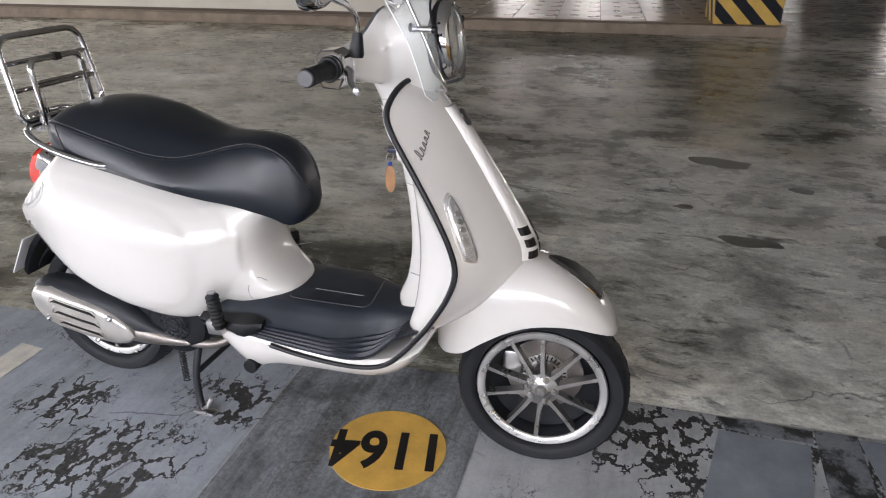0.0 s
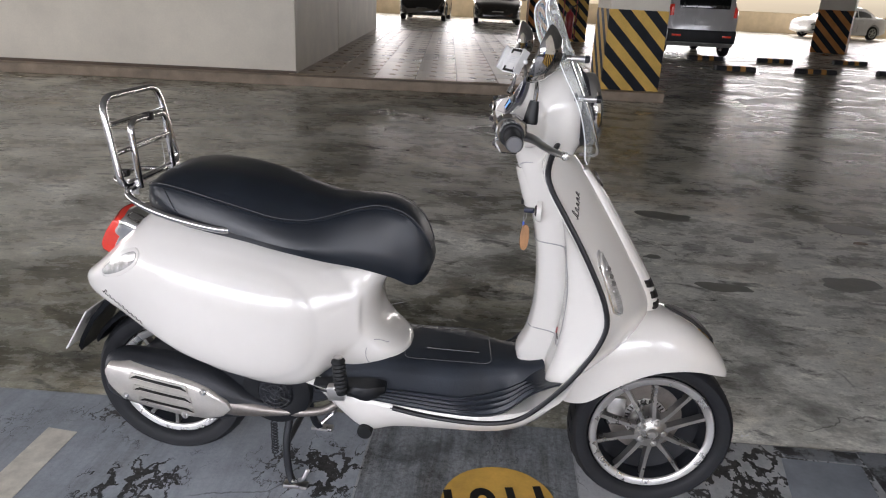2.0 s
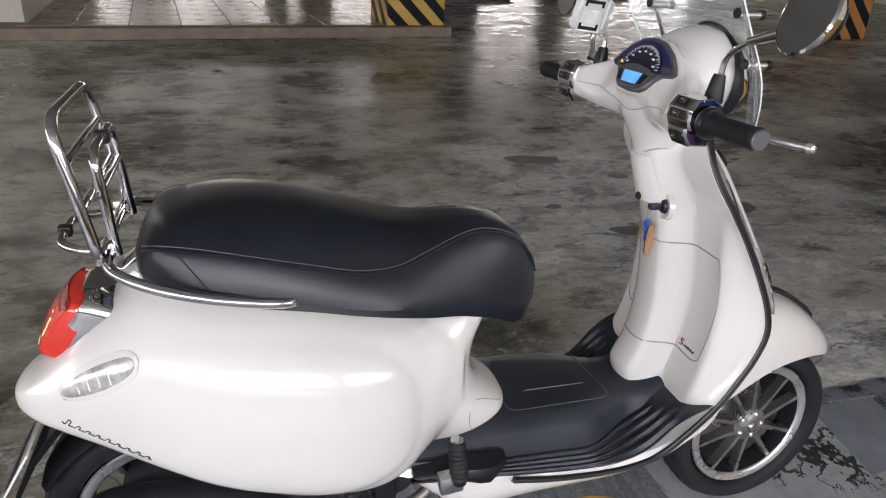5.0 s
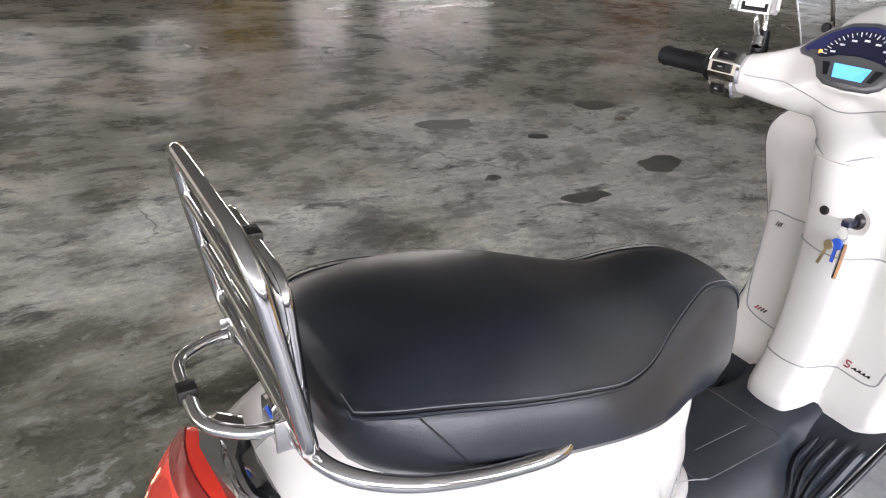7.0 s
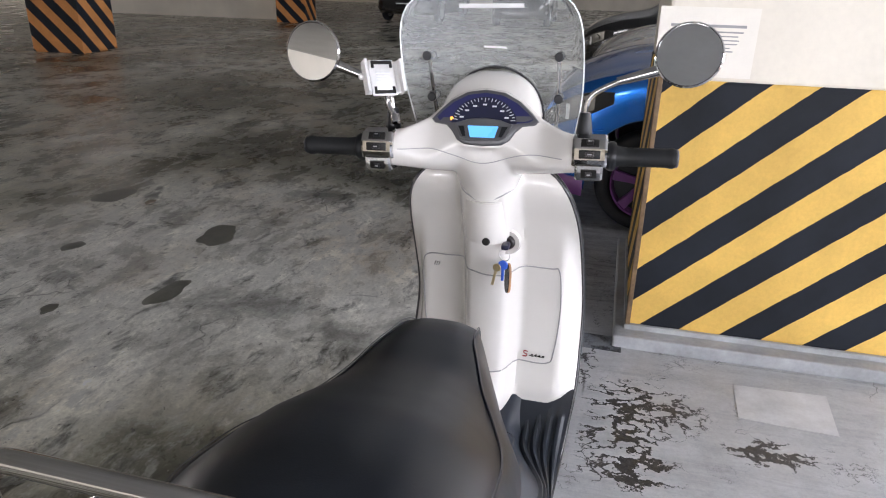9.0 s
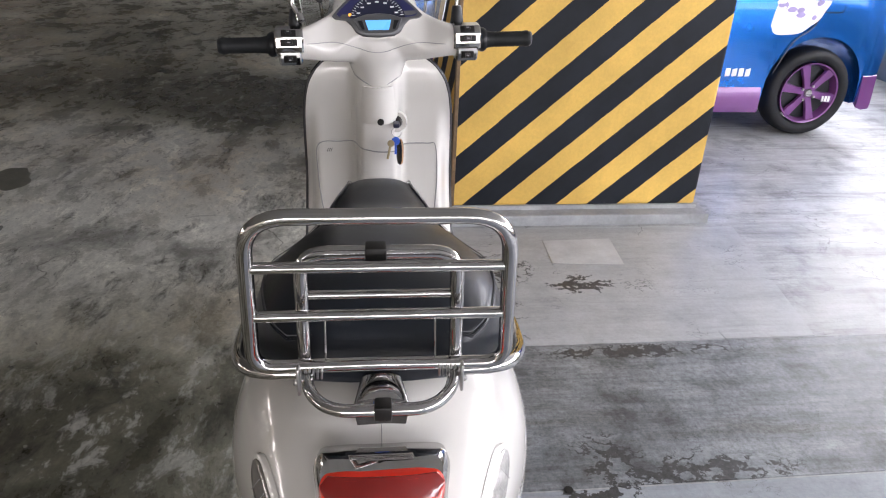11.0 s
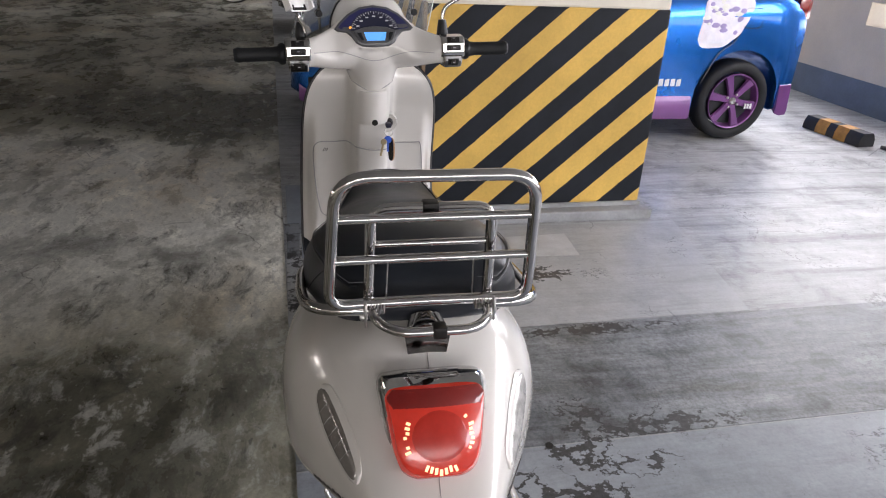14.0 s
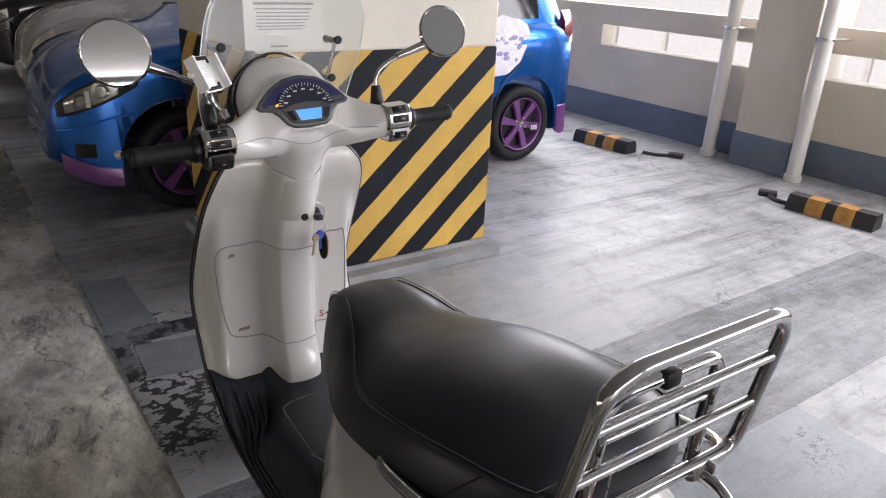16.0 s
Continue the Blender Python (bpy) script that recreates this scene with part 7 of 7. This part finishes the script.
def car(rows, m, half_base, R, paint, rim, spokes, label, group="", skirt=None, glass=(0.0, 0.0), tail=REDDEEP, bumper=None):
    """A car from rows of x, belt, top, half width and roof half width."""
    ob = empty("car", m)
    x0, x1 = rows[0][0], rows[-1][0]
    axles = (-half_base, half_base)

    def low(x):
        z = 0.20 + 0.10 * smooth(axles[1] + 0.3, x1, x) + 0.10 * smooth(axles[0] - 0.3, x0, x)
        for a in axles:
            d = (R + 0.055) ** 2 - (x - a) ** 2
            if d > 0:
                z = max(z, R + math.sqrt(d))
        return z

    def half(x):
        zb, zt, w, wr = hermite(rows, x)
        zs = min(low(x), zb - 0.10)
        k = smooth(0.05, 0.25, zt - zb)
        zm = (zs + zb) / 2
        pts = [(0, zs), (w * 0.55, zs), (w * 0.93, zs + 0.002), (w * 0.985, zs + 0.02), (w * 1.0, min(zm, 0.55) if zs < 0.45 else zm), (w * 1.0, zb - 0.12 * min(1, (zb - zs) / 0.4)), (w * 0.985, zb - 0.03), (w * 0.955, zb)]
        ru, rz = wr * 1.06, zt - 0.10 * k - 0.02
        pts += [(w * 0.94 * (1 - k) + (w * 0.925) * k, zb + 0.012), (ru * k + (w * 0.88) * (1 - k), zb + 0.012 + (rz - zb - 0.012) * (0.92 if k > 0.5 else 0.6)), (wr * 0.97, zt - 0.035), (wr * 0.8, zt - 0.012), (wr * 0.4, zt + 0.006), (0, zt + 0.012)]
        return pts

    xs = sorted(set([x0 + (x1 - x0) * i / 70 for i in range(71)] + [a + (R + 0.055) * math.cos(math.pi * k / 14) for a in axles for k in range(15)]))
    part("body", loft([[Vector((x, y, z)) for y, z in half(x)] + [Vector((x, -y, z)) for y, z in half(x)[1:-1][::-1]] for x in xs]), paint, ob, "", angle=32)
    # side glass and screens
    g0, g1 = glass
    for s in (-1, 1):
        for a, b in ((g0, g0 + (g1 - g0) * 0.44), (g0 + (g1 - g0) * 0.48, g1)):
            rings = []
            for i in range(9):
                x = a + (b - a) * i / 8
                p = half(x)
                (ya, za), (yb, zb) = p[8], p[9]
                rings.append([Vector((x, s * (ya + (yb - ya) * t + d), za + (zb - za) * t)) for t, d in ((0.10, 0.006), (0.5, 0.010), (0.93, 0.006), (0.93, -0.02), (0.10, -0.02))])
            part("side_window", loft(rings), CARGLASS, ob, "dark tinted window")
    for name, a, b in (("windscreen", 0.35, 0.95), ("rear_window", -1.70, -1.47)):
        if rows is SEDAN and name == "rear_window":
            a, b = -1.45, -0.85
        if rows is BOXY and name == "rear_window":
            a, b = -1.885, -1.74
        if rows is BOXY and name == "windscreen":
            a, b = 0.45, 1.05
        rings = []
        for i in range(9):
            x = a + (b - a) * i / 8
            zb, zt, w, wr = hermite(rows, x)
            rings.append([Vector((x + (0.004 if a > 0 else -0.004), wr * 0.92 * t, zt + 0.016 - 0.012 * abs(t) - 0.016 * t * t)) for t in [-1 + k / 6 for k in range(13)]] + [Vector((x, wr * 0.92 * t, zt - 0.03)) for t in (1, -1)])
        part(name, loft(rings), CARGLASS, ob, "dark tinted screen")
    if skirt:
        for s in (-1, 1):
            part("side_skirt", loft([[Vector((x, s * (hermite(rows, x)[2] * 0.97 + d), z)) for d, z in ((0, 0.19), (0.034, 0.17), (0.040, 0.20), (0.030, 0.30), (0.018, 0.33), (0, 0.33))] for x in [-half_base + R + 0.07 + (2 * half_base - 2 * R - 0.14) * i / 12 for i in range(13)]]), skirt, ob, "purple side skirt")
            part("front_lip", loft([[Vector((x, s * (hermite(rows, x)[2] + d), z)) for d, z in ((-0.04, zz), (0.012, zz - 0.012), (0.020, zz + 0.03), (0.008, zz + 0.085), (-0.04, zz + 0.09))] for x, zz in ((half_base + R + 0.062, 0.20), (half_base + R + 0.16, 0.21), (x1 - 0.11, 0.25), (x1 - 0.05, 0.28))]), skirt, ob, "purple front lip")
            part("rear_skirt", loft([[Vector((x, s * (hermite(rows, x)[2] * 0.97 + d), z)) for d, z in ((0, zz), (0.03, zz - 0.02), (0.036, zz + 0.02), (0.022, 0.40), (0, 0.42))] for x, zz in ((-half_base - R - 0.065, 0.22), (-half_base - R - 0.12, 0.20), (-half_base - R - 0.19, 0.20))]), skirt, ob, "purple rear skirt")
    xf, xr = x1 - 0.10, x0 + 0.06
    for s in (-1, 1):
        hw = hermite(rows, x1 - 0.16)[2]
        def corner(x, d):
            return hermite(rows, x)[2] + d

        lampline = ((x1 - 0.44, 0.735, 0.775), (x1 - 0.34, 0.680, 0.775), (x1 - 0.24, 0.635, 0.745), (x1 - 0.15, 0.600, 0.700), (x1 - 0.09, 0.580, 0.650), (x1 - 0.055, 0.575, 0.615))
        hl = part("headlamp", loft([[Vector((x, s * corner(x, d), z)) for d, z in ((-0.05, z0 - 0.014), (0.004, z0 - 0.014), (0.004, z1 + 0.008), (-0.05, z1 + 0.008))] for x, z0, z1 in lampline]), INK, ob, "headlamp in a black housing", angle=60)
        part("lens", loft([[Vector((x, s * corner(x, d), z)) for d, z in ((-0.02, z0), (0.012, z0 + 0.004), (0.013, (z0 + z1) / 2), (0.010, z1 - 0.004), (-0.02, z1))] for x, z0, z1 in lampline[1:-1]]), HEADLAMP, hl, "clear lens over bright reflectors", angle=60)
        for x, z, r in ((x1 - 0.27, 0.70, 0.034), (x1 - 0.17, 0.655, 0.030)):
            part("reflector", moved(lathe([(0, 0.004), (r * 0.6, 0.008), (r, 0.018), (r * 1.05, 0.010)], 24), pose(x, s * (corner(x, -0.002)), z, 0, 0, -22 * s) @ Matrix.Diagonal((1, s, 1, 1))), CHROME, hl, "round bright reflector")
        part("lamp_bar", loft([[Vector((x, s * corner(x, d), z)) for d, z in ((0.0, 0.615), (0.017, 0.62), (0.017, 0.70), (0.0, 0.705))] for x in (x1 - 0.205, x1 - 0.185)]), WHITEMARK, hl, "bright upright bar")
        part("fog_recess", loft([[Vector((x, s * corner(x, d), z)) for d, z in ((-0.03, 0.345), (0.006, 0.35), (0.006, 0.42), (-0.03, 0.43))] for x in (x1 - 0.20, x1 - 0.16, x1 - 0.11)]), INK, ob, "black fog lamp recess", angle=60)
        part("bumper_crease", tube(spline([(x, s * corner(x, 0.002), z) for x, z in ((x1 - 0.40, 0.575), (x1 - 0.30, 0.56), (x1 - 0.20, 0.53), (x1 - 0.10, 0.50), (x1 - 0.05, 0.49))], 4), 0.006, 6), paint, ob, "raised crease of the bumper")
        part("bonnet_joint", tube(spline([(x, s * hermite(rows, x)[2] * 0.93, hermite(rows, x)[0] + 0.004) for x in (x1 - 0.80, x1 - 0.6, x1 - 0.4, x1 - 0.26)], 4), 0.004, 5), BADGE, ob)
        part("tail_lamp", loft([[Vector((x, s * (hermite(rows, x)[2] * 0.97 + d), z)) for d, z in ((-0.06, 0.86 + 0.1 * (x - x0)), (0.016, 0.86), (0.012, 1.02), (-0.05, 1.10))] for x in (x0 + 0.03, x0 + 0.10, x0 + 0.17)]), tail, ob, "red tail lamp")
        hx = 0.0
        part("door_handle", tube(spline([(-0.55, s * (hermite(rows, -0.55)[2] + 0.002), 0.83), (-0.5, s * (hermite(rows, -0.5)[2] + 0.030), 0.835), (-0.40, s * (hermite(rows, -0.4)[2] + 0.028), 0.835), (-0.35, s * (hermite(rows, -0.35)[2] + 0.002), 0.83)], 4), 0.012, 8), paint, ob, "painted door handle")
        mp = hermite(rows, 0.62)
        part("wing_mirror", moved(lathe([(0, -0.09), (0.05, -0.08), (0.07, 0), (0.05, 0.08), (0, 0.09)], 16), pose(0.62, s * (mp[2] + 0.10), 1.0)), paint, ob, "wing mirror")
        for line in ([(0.62, 0.36), (0.66, 0.6), (0.62, 0.90)], [(-0.30, 0.34), (-0.29, 0.6), (-0.32, 0.93)], [(-half_base + R + 0.02, 0.42), (-half_base + R * 0.75, 0.62), (-half_base + R * 0.35, 0.72), (-half_base + 0.02, 0.92)]):
            part("door_joint", tube(spline([(x, s * (hermite(rows, x)[2] * (1.0 if z < 0.85 else 0.985) + 0.0005), z) for x, z in line], 5), 0.004, 5), BADGE, ob)
        for a in axles:
            car_wheel(ob, a, s * (hermite(rows, a)[2] - 0.105), R, s, rim, spokes)
    part("grille", loft([[Vector((xf + 0.085 - 0.10 * t * t, 0.42 * t, z)) for t in [-1 + k / 5 for k in range(11)]] + [Vector((xf - 0.06, 0.42 * t, z)) for t in (1, -1)] for z in (0.36, 0.40, 0.52, 0.55)]), INK, ob, "black grille")
    part("plate", box(xf + 0.07, -0.2, 0.42, xf + 0.095, 0.2, 0.52, 0.004), CARWHITE, ob, "white number plate")
    part("rear_plate", box(x0 - 0.012, -0.2, 0.68, x0 + 0.02, 0.2, 0.80, 0.004), CARWHITE, ob, "pale number plate")
    if bumper:
        part("rear_bumper", loft([[Vector((x, w * t, z)) for t in [-1 + k / 6 for k in range(13)]] for x, w, z in ((x0 + 0.12, 0.86, 0.30), (x0 - 0.03, 0.84, 0.32), (x0 - 0.05, 0.84, 0.45), (x0 - 0.03, 0.84, 0.58), (x0 + 0.12, 0.86, 0.60))], False, False), bumper, ob, "black rear bumper")
        for s in (-1, 1):
            part("reflector", box(x0 - 0.06, s * 0.62 - 0.11, 0.44, x0 - 0.045, s * 0.62 + 0.11, 0.48, 0.003), REDLENS, ob, "red reflector")
    return tagged(ob, label, "car", group or "parked cars")


blue = car(HATCH, pose(3.15, 0.39, TOP, 0, 0, 90), 1.2275, 0.288, CARBLUE, CARPURPLE, 6, "small blue hatchback with purple wheels, skirts and lilac stickers", skirt=CARPURPLE, glass=(-1.35, 0.52))
def side_at(u, v, h, s=1):
    return Vector((u, s * (hermite(HATCH, u)[2] * (1.0 if v < 0.84 else 1.0 - 0.12 * (v - 0.84)) + h), v))


_rnd = random.Random(11)
sticker = part("sticker", draped(blob(-1.02, 0.87, 0.205, 0.185, 5, 44, 0.34), side_at, 0.003, 16, 10), STICKER, blue, "lilac and white flower-like sticker")
for k in range(26):
    a, r = _rnd.uniform(0, 6.28), _rnd.uniform(0.03, 0.15)
    part("sticker_petal", draped(oval(-1.02 + r * math.cos(a), 0.86 + r * math.sin(a), _rnd.uniform(0.015, 0.035), _rnd.uniform(0.015, 0.035), 12), side_at, 0.0045, 5, 3), STICKERP if k % 3 else WHITEMARK, sticker)
for k in range(4):
    part("door_mark", draped([(-0.60 - 0.045 * k, 0.40), (-0.60 - 0.045 * k, 0.45 - 0.006 * (k % 2)), (-0.632 - 0.045 * k, 0.452), (-0.632 - 0.045 * k, 0.402)], side_at, 0.003, 4, 2), WHITEMARK, blue, "white mark on the door")
for a in (-1.2275, 1.2275):
    for k in range(3):
        q = Vector((a - 0.10 - 0.022 * k, 0.715 + 0.066, 0.255))
        part("wheel_mark", moved(box(-0.007, -0.002, -0.018, 0.007, 0.003, 0.018), Matrix.Translation(q)), WHITEMARK, blue, "white mark on the rim")
part("fuel_lid", tube(rounded([side_at(-1.30, 0.80, 0.001), side_at(-1.16, 0.80, 0.001), side_at(-1.16, 0.93, 0.001), side_at(-1.30, 0.93, 0.001)], 0.03, 4, True), 0.003, 5, True), BADGE, blue, "fuel lid joint")

car(HATCH, pose(5.35, 0.25, TOP, 0, 0, 90), 1.2275, 0.288, CARSILVER, STEEL, 6, "pale beige hatchback parked beside the blue one", glass=(-1.35, 0.52))
car(HATCH, pose(7.6, 0.5, TOP, 0, 0, 90), 1.2275, 0.288, CARBLACK, STEEL, 5, "black car parked further along the bays", glass=(-1.35, 0.52))
car(BOXY, pose(4.75, 21.4, 0, 0, 0, 92) @ Matrix.Diagonal((1.0, 1.03, 1.16, 1)), 1.30, 0.34, CARWHITE, STEEL, 5, "white sport utility car seen from behind", glass=(-1.5, 0.62), bumper=PLASTIC, tail=REDLENS)
car(BOXY, pose(-3.85, 34.4, 0, 0, 0, -90) @ Matrix.Diagonal((1.0, 1.16, 1.08, 1)), 1.30, 0.34, CARBLACK, STEEL, 5, "black van parked nose out by the far openings", glass=(-1.5, 0.62))
car(SEDAN, pose(-0.6, 34.0, 0, 0, 0, -88) @ Matrix.Diagonal((1.0, 1.2, 1.1, 1)), 1.28, 0.31, CARGREY, STEEL, 6, "dark grey sedan parked nose out by the far openings", glass=(-1.1, 0.6))
car(SEDAN, pose(15.6, 36.5, 0, 0, 0, 200), 1.28, 0.31, CARWHITE, STEEL, 6, "white sedan far off by the sunlit parapet", glass=(-1.1, 0.6))
car(SEDAN, pose(19.5, 7.6, 0, 0, 0, 178), 1.28, 0.31, CARBLACK, STEEL, 6, "black sedan across the lane", glass=(-1.1, 0.6))
car(HATCH, pose(19.2, 4.6, 0, 0, 0, 182), 1.2275, 0.288, CARGREY, STEEL, 6, "dark grey hatchback across the lane", glass=(-1.35, 0.52))
